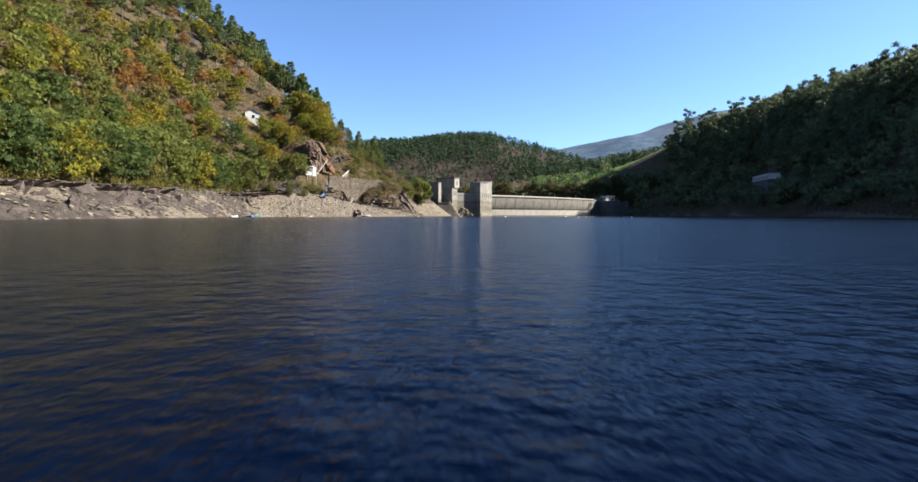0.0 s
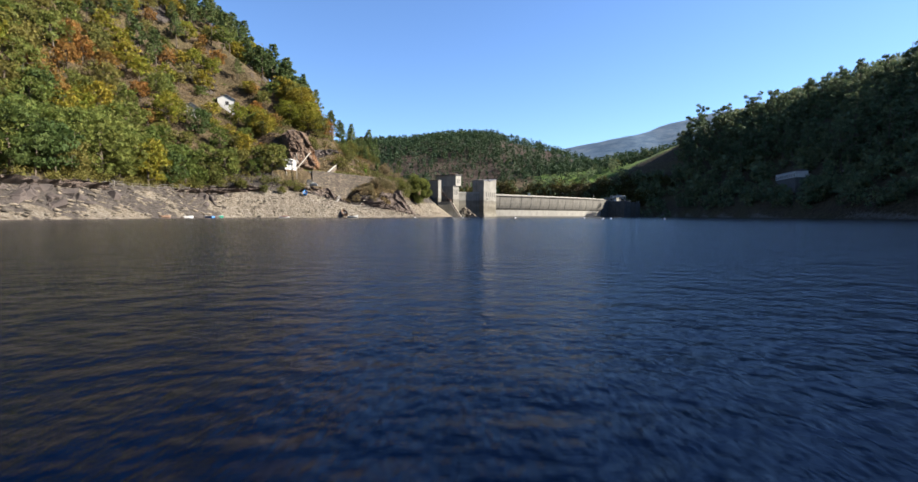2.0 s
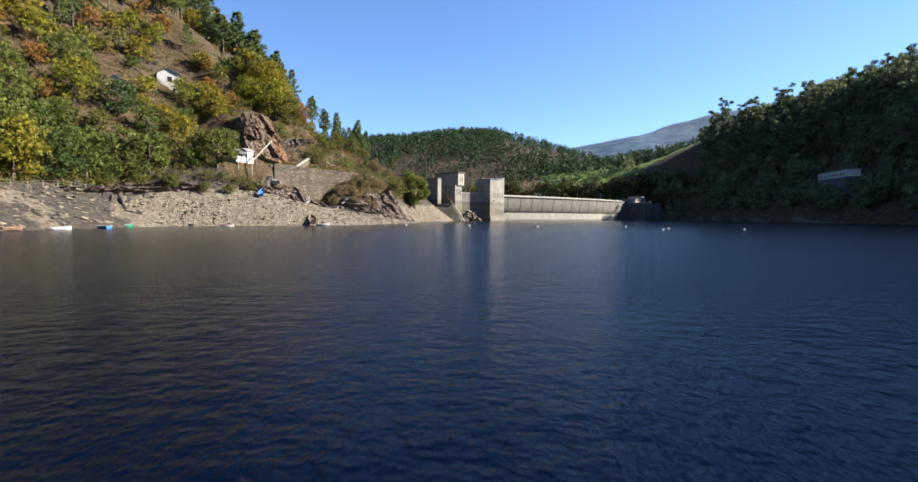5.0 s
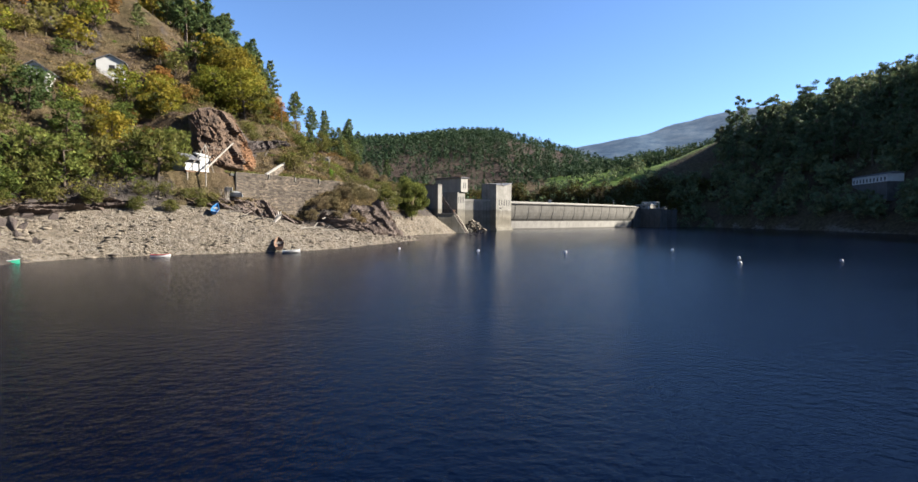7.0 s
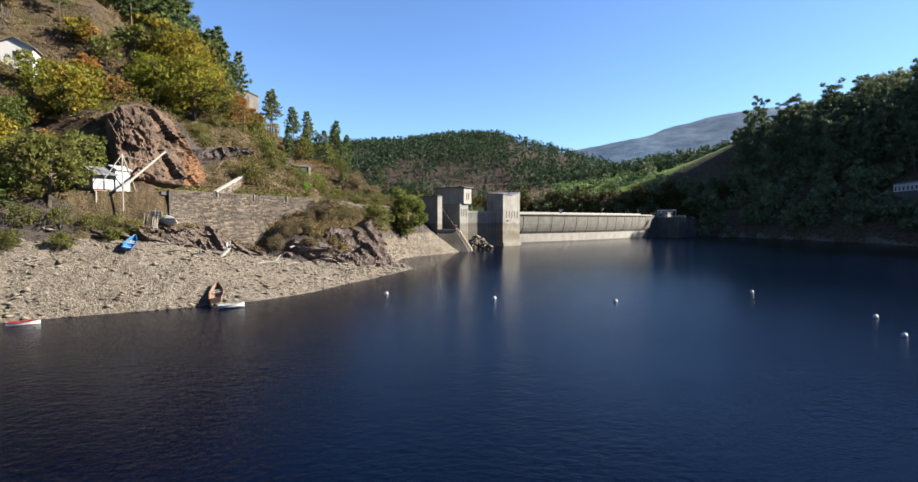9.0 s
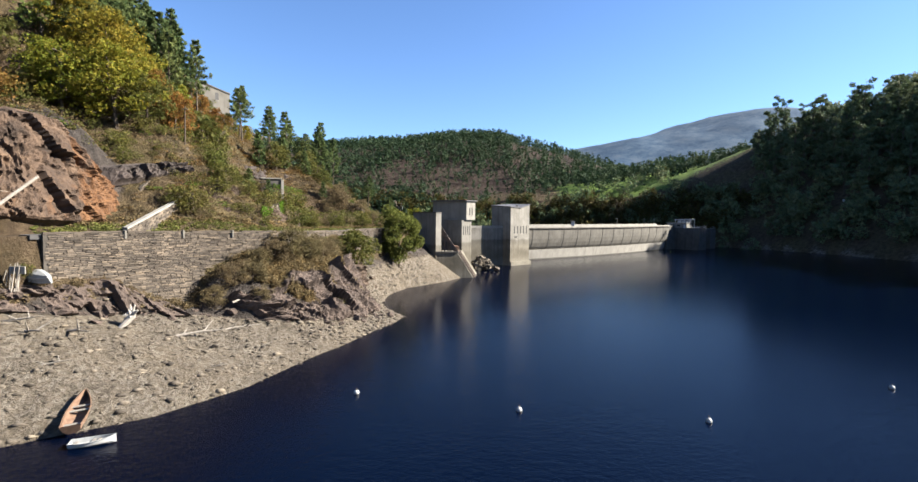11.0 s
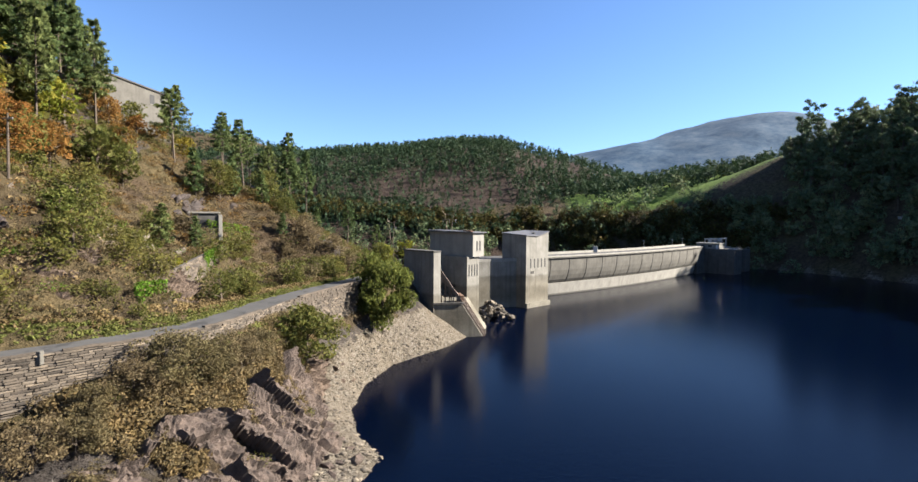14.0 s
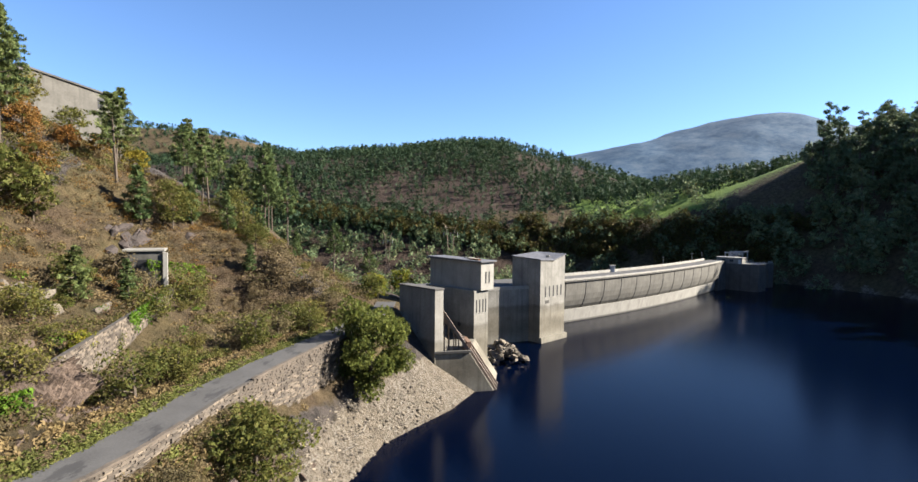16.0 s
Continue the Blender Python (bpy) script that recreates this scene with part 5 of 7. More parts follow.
def gum(h, spread, leaf, count, material, seed):
    """A eucalyptus: long stems forking high up into round drooping heads."""
    rng = np.random.RandomState(seed)
    lines, pts = [(Vector((0, 0, -1)), Vector((0, 0, h * 0.6)), h * 0.014 + 0.08, h * 0.01), (Vector((0, 0, h * 0.6)), Vector((rng.uniform(-1, 1), 0, h * 0.95)), h * 0.01, 0.05)], []
    heads = 13
    for i in range(heads):
        k = rng.uniform(0.36, 0.98)
        a = i * 2.4
        s = spread * rng.uniform(0.25, 1.0) * (1.15 - 0.6 * k)
        p, q = Vector((0, 0, h * (k - 0.14))), Vector((math.cos(a) * s, math.sin(a) * s, h * k))
        lines.append((p, q, 0.12, 0.04))
        r = spread * rng.uniform(0.26, 0.42)
        pts.append(ball(count // heads, rng, 0.1) * np.array([r, r, r * 0.7]) * 1.2 + np.array(q))
    return trunk_mesh("trunk", lines), quads_mesh("crown", leaves_at(np.concatenate(pts), leaf, rng, 0.0), M[material])


KINDS = {
    "green": [broadleaf(11.5, 5.0, 0.88, 1150, "leaf_green", s, 0.06) for s in (1, 2, 3)],
    "dark": [broadleaf(11.0, 4.8, 0.86, 1150, "leaf_dark", s, 0.06) for s in (41, 42)],
    "yellow": [broadleaf(10.0, 4.5, 0.82, 1050, "leaf_yellow", s, 0.06) for s in (4, 5, 6)],
    "orange": [broadleaf(8.0, 3.4, 0.7, 950, "leaf_orange", s) for s in (7, 8)],
    "olive": [broadleaf(8.5, 4.1, 0.78, 950, "leaf_olive", s, 0.06) for s in (9, 10, 12)],
    "yellow_near": [broadleaf(10.0, 4.6, 0.4, 4400, "leaf_yellow", s, 0.06) for s in (44, 45)],
    "orange_near": [broadleaf(8.0, 3.5, 0.34, 3600, "leaf_orange", 46, 0.06)],
    "olive_near": [broadleaf(8.5, 4.1, 0.38, 3400, "leaf_olive", 47, 0.06)],
    "pine": [pine(17, 4.4, 0.62, 1300, "needle", s, 0.42) for s in (13, 14, 15)],
    "young_pine": [pine(7, 1.9, 0.46, 760, "needle", s, 0.12) for s in (16, 17)],
    "gum": [gum(30, 5.5, 1.45, 720, "gum", s) for s in (18, 19, 20)],
    "bush": [broadleaf(6.5, 3.3, 0.32, 4800, "leaf_green", s, 0.02) for s in (21,)] + [broadleaf(5.5, 3.2, 0.32, 4200, "leaf_olive", 22, 0.02)],
    "willow": [broadleaf(6.6, 3.7, 0.32, 9500, "leaf_green", 24, 0.02)],
    "small_dry_bush": [broadleaf(2.8, 1.9, 0.21, 950, "broom", s, 0.02) for s in (25, 26)],
    "small_green_bush": [broadleaf(2.8, 1.8, 0.24, 950, "leaf_olive", s, 0.02) for s in (27, 28)],
    "dry_bush": [broadleaf(5.0, 3.0, 0.18, 4600, "broom", 23, 0.02)],
    "green_high": [broadleaf(10.5, 4.7, 1.15, 480, "leaf_green", s) for s in (1, 2, 3)],
    "yellow_high": [broadleaf(9.5, 4.4, 1.1, 460, "leaf_yellow", s) for s in (4, 5, 6)],
    "orange_high": [broadleaf(8, 3.7, 1.0, 380, "leaf_orange", s) for s in (7, 8)],
    "olive_high": [broadleaf(8, 4.1, 1.05, 420, "leaf_olive", s) for s in (9, 10, 12)],
}
NAMES = {"dark": ("broadleaf_tree", "dense dark green broadleaf tree on the slope"), "green": ("broadleaf_tree", "leafy green broadleaf tree on the slope"), "yellow": ("chestnut_tree", "yellow-green chestnut tree in early autumn"), "orange": ("autumn_tree", "orange-brown autumn tree on the slope"), "olive": ("oak_tree", "small olive-green oak on the slope"),
         "pine": ("pine_tree", "tall dark green pine with bare trunk"), "young_pine": ("young_pine", "young bushy pine on the slope"), "gum": ("eucalyptus_tree", "tall dark eucalyptus with rounded heads"), "willow": ("willow_bush", "dense tall green willow bush above the shore"), "small_dry_bush": ("broom_bush", "dry brown broom bush on the open slope"), "small_green_bush": ("bramble_bush", "olive-green bramble bush on the open slope"), "dry_bush": ("broom_bush", "dry brown broom bush on the rocks"), "bush": ("willow_bush", "dense rounded green willow bush above the shore")}


for k in ("green", "yellow", "orange", "olive"):
    NAMES[k + "_high"] = NAMES[k + "_near"] = NAMES[k]


def plant(kind, x, y, scale, rng, variant=None, z=None, label=None, tall=1.0):
    trunk, crown = KINDS[kind][variant if variant is not None else rng.randrange(len(KINDS[kind]))]
    name, words = NAMES[kind]
    z = level(x, y) if z is None else z
    t = thing(name, label or words, "bush" if kind.endswith(("bush", "willow")) else "tree", pose(x, y, z, rng.uniform(-4, 4), rng.uniform(-4, 4), rng.uniform(0, 360)), group=name.replace("_", " ") + "s")
    t.scale = (scale * rng.uniform(0.9, 1.1), scale * rng.uniform(0.9, 1.1), scale * tall)
    for n, me in (("trunk", trunk), ("crown", crown)):
        new(n, me).parent = t
    return t


def off_line(x, y, a, b):
    """Distance from the stretch a to b."""
    p, q = Vector(a), Vector(b)
    d = q - p
    k = max(0.0, min(1.0, (Vector((x, y)) - p).dot(d) / d.length_squared))
    return (Vector((x, y)) - p - d * k).length


def kept_clear(x, y):
    """Ground that carries no trees: road, rock faces, houses and the open slope above the wall."""
    lx = lane_x(y)
    if 212 < y < 350 and lx - 7 < x:
        return True
    if 222 < y < 262 and -76 < x:
        return True
    if 248 < y < 300 and x > -70:
        return True
    if 296 < y < 350 and x > -78 - 0.1 * (y - 296):
        return True
    if off_line(x, y, (-95, 243), (-87, 229)) < 7.0 or off_line(x, y, (-103, 226), (-97, 215)) < 6.0 or off_line(x, y, (-94, 243), (-95, 236)) < 8:
        return True
    if 253 < y < 274 and -106 < x < -84:
        return True
    if 310 < y < 352 and -114 < x < -74:
        return True
    return False


def woods_near():
    rng = random.Random(3)
    spots = []
    tries = 0
    while len(spots) < 690 and tries < 80000:
        tries += 1
        y = rng.uniform(74, 350)
        low, high = float(across(y, 4)) + (1.5 if y < 200 else -1.0), float(across(y, 10)) - 14
        x = low + (high - low) * rng.random() ** 1.15
        if kept_clear(x, y):
            continue
        gap = 4.6 + 0.012 * (low - x)
        if any((x - a) ** 2 + (y - b) ** 2 < gap * gap for a, b in spots):
            continue
        spots.append((x, y))
        up = (low - x) / 100.0
        r = rng.random()
        if y > 262:
            kind = "pine" if r < 0.28 + 0.25 * (up > 0.45) else "olive" if r < 0.7 else "yellow" if r < 0.88 else "orange"
            sc = rng.uniform(0.8, 1.2)
        elif y > 214:
            kind = "yellow" if r < 0.38 else "olive" if r < 0.66 else "orange" if r < 0.8 else "green"
            if up > 0.55 and rng.random() < 0.3:
                kind = "pine"
            sc = rng.uniform(0.6, 0.95)
        elif up < 0.22:
            kind = "green" if r < 0.42 else "dark" if r < 0.6 else "yellow" if r < 0.84 else "olive"
            sc = rng.uniform(0.75, 1.3)
        elif up < 0.5:
            kind = "olive" if r < 0.4 else "orange" if r < 0.6 else "yellow" if r < 0.82 else "green"
            sc = rng.uniform(0.7, 1.15)
        else:
            kind = "olive" if r < 0.62 else "orange" if r < 0.78 else "green" if r < 0.92 else "pine"
            sc = rng.uniform(0.65, 0.95)
        if off_line(x, y, (-95, 243), (-72, 202)) < 8 or off_line(x, y, (-103, 226), (-86, 196)) < 7:
            sc *= 0.68
        if up > 0.3 and kind != "pine":
            kind += "_high"
        plant(kind, x, y, sc, rng)
    # single trees that stand out
    for kind, x, y, sc in (("pine", -73.0, 322, 1.0), ("pine", -62.5, 353, 0.9), ("pine", -58.5, 357, 1.0), ("pine", -66.5, 358, 0.8), ("pine", -69, 346, 0.7), ("young_pine", -66, 318, 1.5), ("young_pine", -61, 326, 1.4), ("young_pine", -56, 331, 1.2), ("young_pine", -58.5, 292, 1.1), ("young_pine", -56, 299, 0.9), ("young_pine", -48, 322, 0.8), ("young_pine", -52, 338, 1.0), ("young_pine", -46.5, 345, 0.9), ("pine", -39.5, 352, 0.75), ("pine", -34, 372, 0.7), ("pine", -97, 324, 1.0), ("pine", -100, 319, 1.1), ("pine", -92.5, 308, 0.9), ("olive", -92, 318, 0.7),
                            ("pine", -84, 281, 1.45), ("pine", -88.5, 288, 1.5), ("pine", -81, 290, 1.3), ("pine", -93, 283, 1.5), ("pine", -79, 297, 1.2), ("yellow", -76, 270, 1.2), ("yellow", -79, 262, 1.15), ("orange", -73.5, 283, 0.9), ("olive", -85, 341, 0.7), ("olive", -90, 334, 0.75), ("olive", -95, 327, 0.8), ("orange", -82, 330, 0.6), ("yellow", -78, 336, 0.55), ("orange", -86, 247, 0.8), ("orange", -89.5, 252, 0.7), ("yellow", -89, 236, 0.85), ("yellow", -80, 234, 0.9), ("yellow", -76, 228, 0.85), ("orange", -84, 238, 0.65), ("yellow", -74.5, 264, 1.0), ("yellow", -80, 270, 1.1), ("orange", -74, 276, 0.8), ("olive", -70.5, 300, 0.8), ("olive", -63, 270, 0.6), ("orange", -84, 312, 0.7), ("orange", -79, 318, 0.6), ("yellow", -50, 282, 0.4), ("green", -52.5, 262, 0.35), ("yellow", -23, 356, 0.75), ("orange", -17, 362, 0.7), ("yellow", -28, 349, 0.6),
                            ("olive", -29, 346, 0.7)):
        plant(kind, x, y, sc, rng, 0 if kind == "bush" else None)
    for x, y, top in ((-75, 286, 67), (-83, 302, 74), (-76, 301, 67.5), (-87, 311, 75), (-80, 294, 71), (-92, 306, 78), (-75.2, 325, 60.5), (-74, 348, 57), (-77.5, 356, 60), (-66.3, 344, 55.5), (-61, 360, 55), (-68, 388, 60), (-64, 374, 57), (-116, 329, 95), (-110, 322, 90), (-124, 331, 98), (-104, 318, 86), (-98, 312, 81), (-154, 314, 108), (-146, 318, 106), (-135, 325, 103), (-72, 362, 56), (-57, 370, 52)):
        plant("pine", x, y, 0.85 + 0.02 * (top % 7), rng, tall=max(0.5, min(1.5, (top - level(x, y)) / 16.5 / (0.85 + 0.02 * (top % 7)))))
    for kind, x, y, sc in (("yellow_near", -66, 254, 1.35), ("yellow_near", -70.5, 258.5, 1.35), ("olive_near", -63, 258, 1.1), ("yellow_near", -73, 250.5, 1.25), ("orange_near", -61, 263.5, 0.95), ("orange_near", -67, 266, 1.05), ("yellow_near", -72, 268, 1.2), ("olive_near", -76, 262, 1.3), ("orange_near", -70, 274, 1.0), ("olive_near", -66, 283, 0.9), ("orange_near", -74, 305, 0.8), ("orange_near", -79, 309, 0.8), ("olive_near", -62.5, 322, 1.0), ("olive_near", -58, 336, 0.9), ("olive_near", -50, 330, 0.6)):
        plant(kind, x, y, sc, rng)
    plant("willow", -22.4, 308.0, 1.5, rng, 0, tall=1.45)
    done = 0
    while done < 95:
        y = rng.uniform(228, 345)
        x = rng.uniform(-84, -28)
        if not (lane_x(y) - 34 < x < lane_x(y) - 6.5) or (226 < y < 247 and x > -67):
            continue
        green = float(grain(np.float64(x), np.float64(y), 17, 202, 3)) > 0.02
        plant("small_green_bush" if green else "small_dry_bush", x, y, 0.55 + 1.2 * rng.random() ** 2, rng)
        done += 1
    for x, y, sc in ((-61.5, 213.5, 0.9), (-58.6, 218.6, 0.8), (-60.6, 216.5, 0.9), (-64.5, 211.0, 1.1), (-67.5, 208.0, 1.2), (-57.2, 224.0, 0.6)):
        plant("small_green_bush", x, y, sc, rng, label="olive-green bush below the boat hut")
    plant("bush", -28.3, 275.0, 1.45, rng, 1, label="rounded olive-green bush beside the lane wall")
    for x, y, sc in ((-40.6, 243.4, 0.75), (-38.4, 245.2, 0.7), (-42.6, 241.2, 0.6), (-36.4, 243.6, 0.55), (-34.6, 253.0, 1.0), (-32.6, 256.5, 0.85), (-31.0, 260.5, 0.8), (-36.6, 250.0, 0.75), (-30.6, 265.5, 0.65), (-38.4, 247.6, 0.55)):
        plant("dry_bush", x, y, sc, rng)
    for x, y, s in ((-62, 208, 0.45), (-58.5, 214, 0.4), (-66.5, 204, 0.5), (-73, 201, 0.6), (-79, 197, 0.7), (-83, 190, 0.7)):
        plant("bush", x, y, s, rng, 1, label="low olive-green bush at the top of the shore")


woods_near()


def ridge_gums():
    rng = random.Random(8)
    done = []
    tries = 0
    while len(done) < 150 and tries < 9000:
        tries += 1
        y = rng.uniform(330, 610)
        x = rng.uniform(205, 380)
        d = float(from_far_shore(np.array([x]), np.array([y]))[0])
        if d < 26 or d > 120 or any((x - a) ** 2 + (y - b) ** 2 < 49 for a, b in done):
            continue
        if 380 < y < 436 and x < 252:
            continue
        if y > 520 and x < -8 + 0.68 * (y - 225) and d > 40:
            continue
        done.append((x, y))
        plant("gum", x, y, rng.uniform(0.75, 1.2), rng)


ridge_gums()


def clump_of(rng, n, w, h, size):
    """Points of a loose low-detail crown."""
    v = ball(n, rng, 0.5)
    return v * np.array([w, w, h * 0.5]) + np.array([0, 0, h * 0.55]), size


def stuff_woods(name, label, count, where, h, w, leaf, each, material, seed, pointed=False):
    """Many far trees as one mesh."""
    rng = np.random.RandomState(seed)
    xy = where(rng, count)
    z = heights(xy[:, 0], xy[:, 1])[0]
    out = []
    for (x, y), zz in zip(xy, z):
        s = rng.uniform(0.65, 1.25)
        v = ball(each, rng, 0.35)
        if pointed:
            k = rng.uniform(0, 1, (each, 1))
            a = rng.uniform(0, 6.283, (each, 1))
            r = w * s * (1.05 - k) * rng.uniform(0.5, 1.0, (each, 1))
            p = np.concatenate([np.cos(a) * r, np.sin(a) * r, h * s * (0.12 + 0.88 * k)], 1)
        else:
            p = v * np.array([w * s, w * s, h * s * 0.46]) + np.array([0, 0, h * s * 0.55])
        p = p + np.array([x, y, zz])
        out.append(leaves_at(p, leaf * s, rng, 0.0, 1.2 if pointed else 1.0))
    ob = new(name, quads_mesh(name, np.concatenate(out), M[material]))
    return tagged(ob, label, "trees", kind="stuff")


def far_bank_spots(d0, d1, y0, y1, x0, x1):
    def pick(rng, n):
        out = np.zeros((0, 2))
        while len(out) < n:
            p = np.stack([rng.uniform(x0, x1, n * 3), rng.uniform(y0, y1, n * 3)], 1)
            d = from_far_shore(p[:, 0], p[:, 1])
            open_view = (p[:, 1] > 520) & (p[:, 0] < -8 + 0.67 * (p[:, 1] - 225)) & (d > 37)
            open_view |= (d > 17) & (p[:, 0] < 250) & (p[:, 1] > 380) & (p[:, 1] < 436)
            out = np.concatenate([out, p[(d > d0) & (d < d1) & ~open_view]])
        return out[:n]
    return pick


def hill_spots(rng, n):
    out = np.zeros((0, 2))
    while len(out) < n:
        p = np.stack([rng.uniform(-620, 420, n * 2), rng.uniform(640, 1140, n * 2)], 1)
        open_heath = fade(grain(p[:, 0], p[:, 1], 150, 61, 3) - 0.12 + 0.34 * fade(p[:, 0], -60, 160) * fade(p[:, 1], 760, 900), -0.1, 0.15)
        out = np.concatenate([out, p[rng.uniform(size=len(p)) > open_heath * 0.72]])
    return out[:n]


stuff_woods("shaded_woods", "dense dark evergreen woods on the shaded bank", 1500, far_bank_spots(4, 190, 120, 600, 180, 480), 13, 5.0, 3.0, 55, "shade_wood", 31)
stuff_woods("valley_woods", "mixed autumn woods beyond the dam", 900, far_bank_spots(3, 36, 540, 760, -240, 330), 10, 4.2, 1.75, 66, "mixed_wood", 32)
# the gorge's shade is put into the leaf colour, not cast
stuff_woods("gorge_woods", "gorge woods below the dam, shade put into leaf colour", 620, lambda rng, n: np.stack([rng.uniform(-240, 190, n), rng.uniform(455, 655, n)], 1), 13, 5.0, 1.9, 80, "shade_wood", 36)
stuff_woods("hill_woods", "distant pine plantation over the valley hill", 11000, hill_spots, 13, 2.5, 2.8, 9, "far_wood", 33, True)
stuff_woods("hill_heads", "rounded pines on the distant hill", 1500, hill_spots, 13, 4.0, 2.8, 22, "far_wood", 34)
stuff_woods("back_hill_woods", "woods on the hill behind", 1500, lambda rng, n: np.stack([rng.uniform(-1300, -250, n), rng.uniform(1250, 1750, n)], 1), 14, 6, 6.0, 8, "far_wood", 35)


def hedge_trees():
    rng = random.Random(12)
    for x, y, s in ((190, 664, 1.2), (233, 676, 1.3), (96, 650, 1.1), (112, 652, 0.9)):
        plant("olive", x, y, s, rng, label="round field tree at the meadow's edge")


hedge_trees()

# ---- undergrowth, rocks and stones ----
def undergrowth(name, label, spots, w, h, leaf, each, material, seed, long=1.0, upright=False):
    rng = np.random.RandomState(seed)
    xy = np.array(spots)
    z = heights(xy[:, 0], xy[:, 1])[0]
    out = []
    for (x, y), zz in zip(xy, z):
        s = rng.uniform(0.45, 1.3)
        p = ball(each, rng, 0.3) * np.array([w * s, w * s, h * s * 0.55]) + np.array([x, y, zz + h * s * 0.35])
        out.append(leaves_at(p, leaf, rng, 0.0, long))
    ob = new(name, quads_mesh(name, np.concatenate(out), M[material]))
    return tagged(ob, label, "undergrowth", kind="stuff")


def slope_spots(n, seed, test, span=(186, 356, -130, -18)):
    rng = random.Random(seed)
    out = []
    while len(out) < n:
        y = rng.uniform(span[0], span[1])
        x = rng.uniform(span[2], span[3])
        if test(x, y, rng):
            out.append((x, y))
    return out


def on_slope(x, y, rng):
    lx = float(across(y, 6))
    if not float(across(y, 8)) - 25 < x < float(across(y, 2)) - 1.5:
        return False
    if y > 212 and lx - (8.4 if y < 300 else 6.6) < x < lx + 0.6:
        return False
    if off_line(x, y, (-46.0, 272.0), (-52.8, 306.0)) < 1.9:
        return False
    if 213 < y < 258 and x > lx - 1:
        return rng.random() < 0.08
    if y > 270 and x > lx:
        return rng.random() < 0.35
    if 226 < y < 246 and -65 < x < -58:
        return rng.random() < 0.15
    return True


def patch(size, seed, low):
    """Ground of the slope where one kind of plant has spread."""
    return lambda x, y, rng: float(grain(np.float64(x), np.float64(y), size, seed, 3)) + rng.uniform(-0.12, 0.12) > low and on_slope(x, y, rng)


def beside_lane(n, seed, lo, hi, y0, y1):
    """Spots along the lane between two distances inward from its outer edge."""
    rng = random.Random(seed)
    return [tuple(along_lane(rng.uniform(lo, hi), rng.uniform(y0, y1))) for _ in range(n)]


broom_ground, green_ground, bright_ground, russet_ground = patch(13, 201, -0.02), patch(17, 202, 0.08), patch(9, 204, 0.24), patch(18, 203, -0.02)
undergrowth("heather", "low brown heather and dry grass over the slope", slope_spots(3000, 40, on_slope), 1.4, 0.75, 0.11, 32, "heather", 50, 3.6)
undergrowth("broom_scrub", "dry brown broom scrub over the slope", slope_spots(760, 41, broom_ground), 1.6, 1.7, 0.11, 120, "broom", 51, 3.2)
undergrowth("green_scrub", "olive-green bramble scrub over the slope", slope_spots(620, 42, green_ground), 1.6, 1.6, 0.17, 130, "scrub", 52, 1.4)
undergrowth("bright_scrub", "bright green brambles and ferns on the slope", slope_spots(150, 43, bright_ground), 1.1, 1.0, 0.17, 110, "ivy", 53, 1.4)
undergrowth("russet_scrub", "russet bracken patches on the slope", slope_spots(620, 44, lambda x, y, r: y > 250 and x < -52 and russet_ground(x, y, r)), 1.5, 1.2, 0.12, 90, "leaf_orange", 54, 2.4)
undergrowth("slope_grass", "tawny dry grass over the slope", slope_spots(2400, 48, lambda x, y, r: y > 222 and on_slope(x, y, r)), 1.0, 0.7, 0.17, 18, "straw", 58, 2.8)
undergrowth("verge_straw", "dry grass along the lane verge", beside_lane(420, 45, 6.2, 8.0, 226, 340), 0.55, 0.5, 0.16, 26, "straw", 55, 2.6)
undergrowth("verge_grass", "short green grass along the lane verge", beside_lane(1500, 46, 4.9, 6.9, 226, 340), 0.55, 0.26, 0.13, 26, "grass", 56, 2.4)
undergrowth("outer_verge_grass", "green grass outside the lane's low wall", beside_lane(360, 146, -1.7, -0.35, 250, 286), 0.6, 0.5, 0.15, 30, "grass", 156, 2.2)
undergrowth("shore_thicket", "leafy green thicket along the top of the shore", slope_spots(330, 147, lambda x, y, r: float(across(y, 6)) - 4 < x < float(across(y, 4)) + 2.5, (96, 207, -96, -66)), 2.0, 2.6, 0.42, 90, "leaf_olive", 157)
undergrowth("outer_scrub", "dry grass and broom outside the lane wall", slope_spots(420, 47, lambda x, y, r: 246 < y < 286 and float(across(y, 6)) + 0.5 < x < float(across(y, 2)) + 1 and (float(across(y, 2)) - x) > (0.45 + 0.15 * math.sin(y * 0.8)) * (float(across(y, 2)) - float(across(y, 6))), (246, 286, -46, -22)), 0.9, 1.2, 0.12, 90, "broom", 57, 3.0)
undergrowth("outer_grass", "tawny dry grass on the bank below the lane", slope_spots(1500, 49, lambda x, y, r: 246 < y < 286 and float(across(y, 6)) + 0.5 < x < float(across(y, 2)) + 1 and (float(across(y, 2)) - x) > (0.36 + 0.15 * math.sin(y * 0.8)) * (float(across(y, 2)) - float(across(y, 6))), (246, 286, -46, -22)), 0.7, 0.7, 0.16, 26, "straw", 59, 3.0)
undergrowth("wall_scrub", "dry scrub along the foot of the lane wall", slope_spots(90, 50, lambda x, y, r: 214 < y < 248 and float(across(y, 6)) + 0.3 < x < float(across(y, 4)) + 2.2), 0.8, 1.0, 0.12, 90, "broom", 60, 3.0)


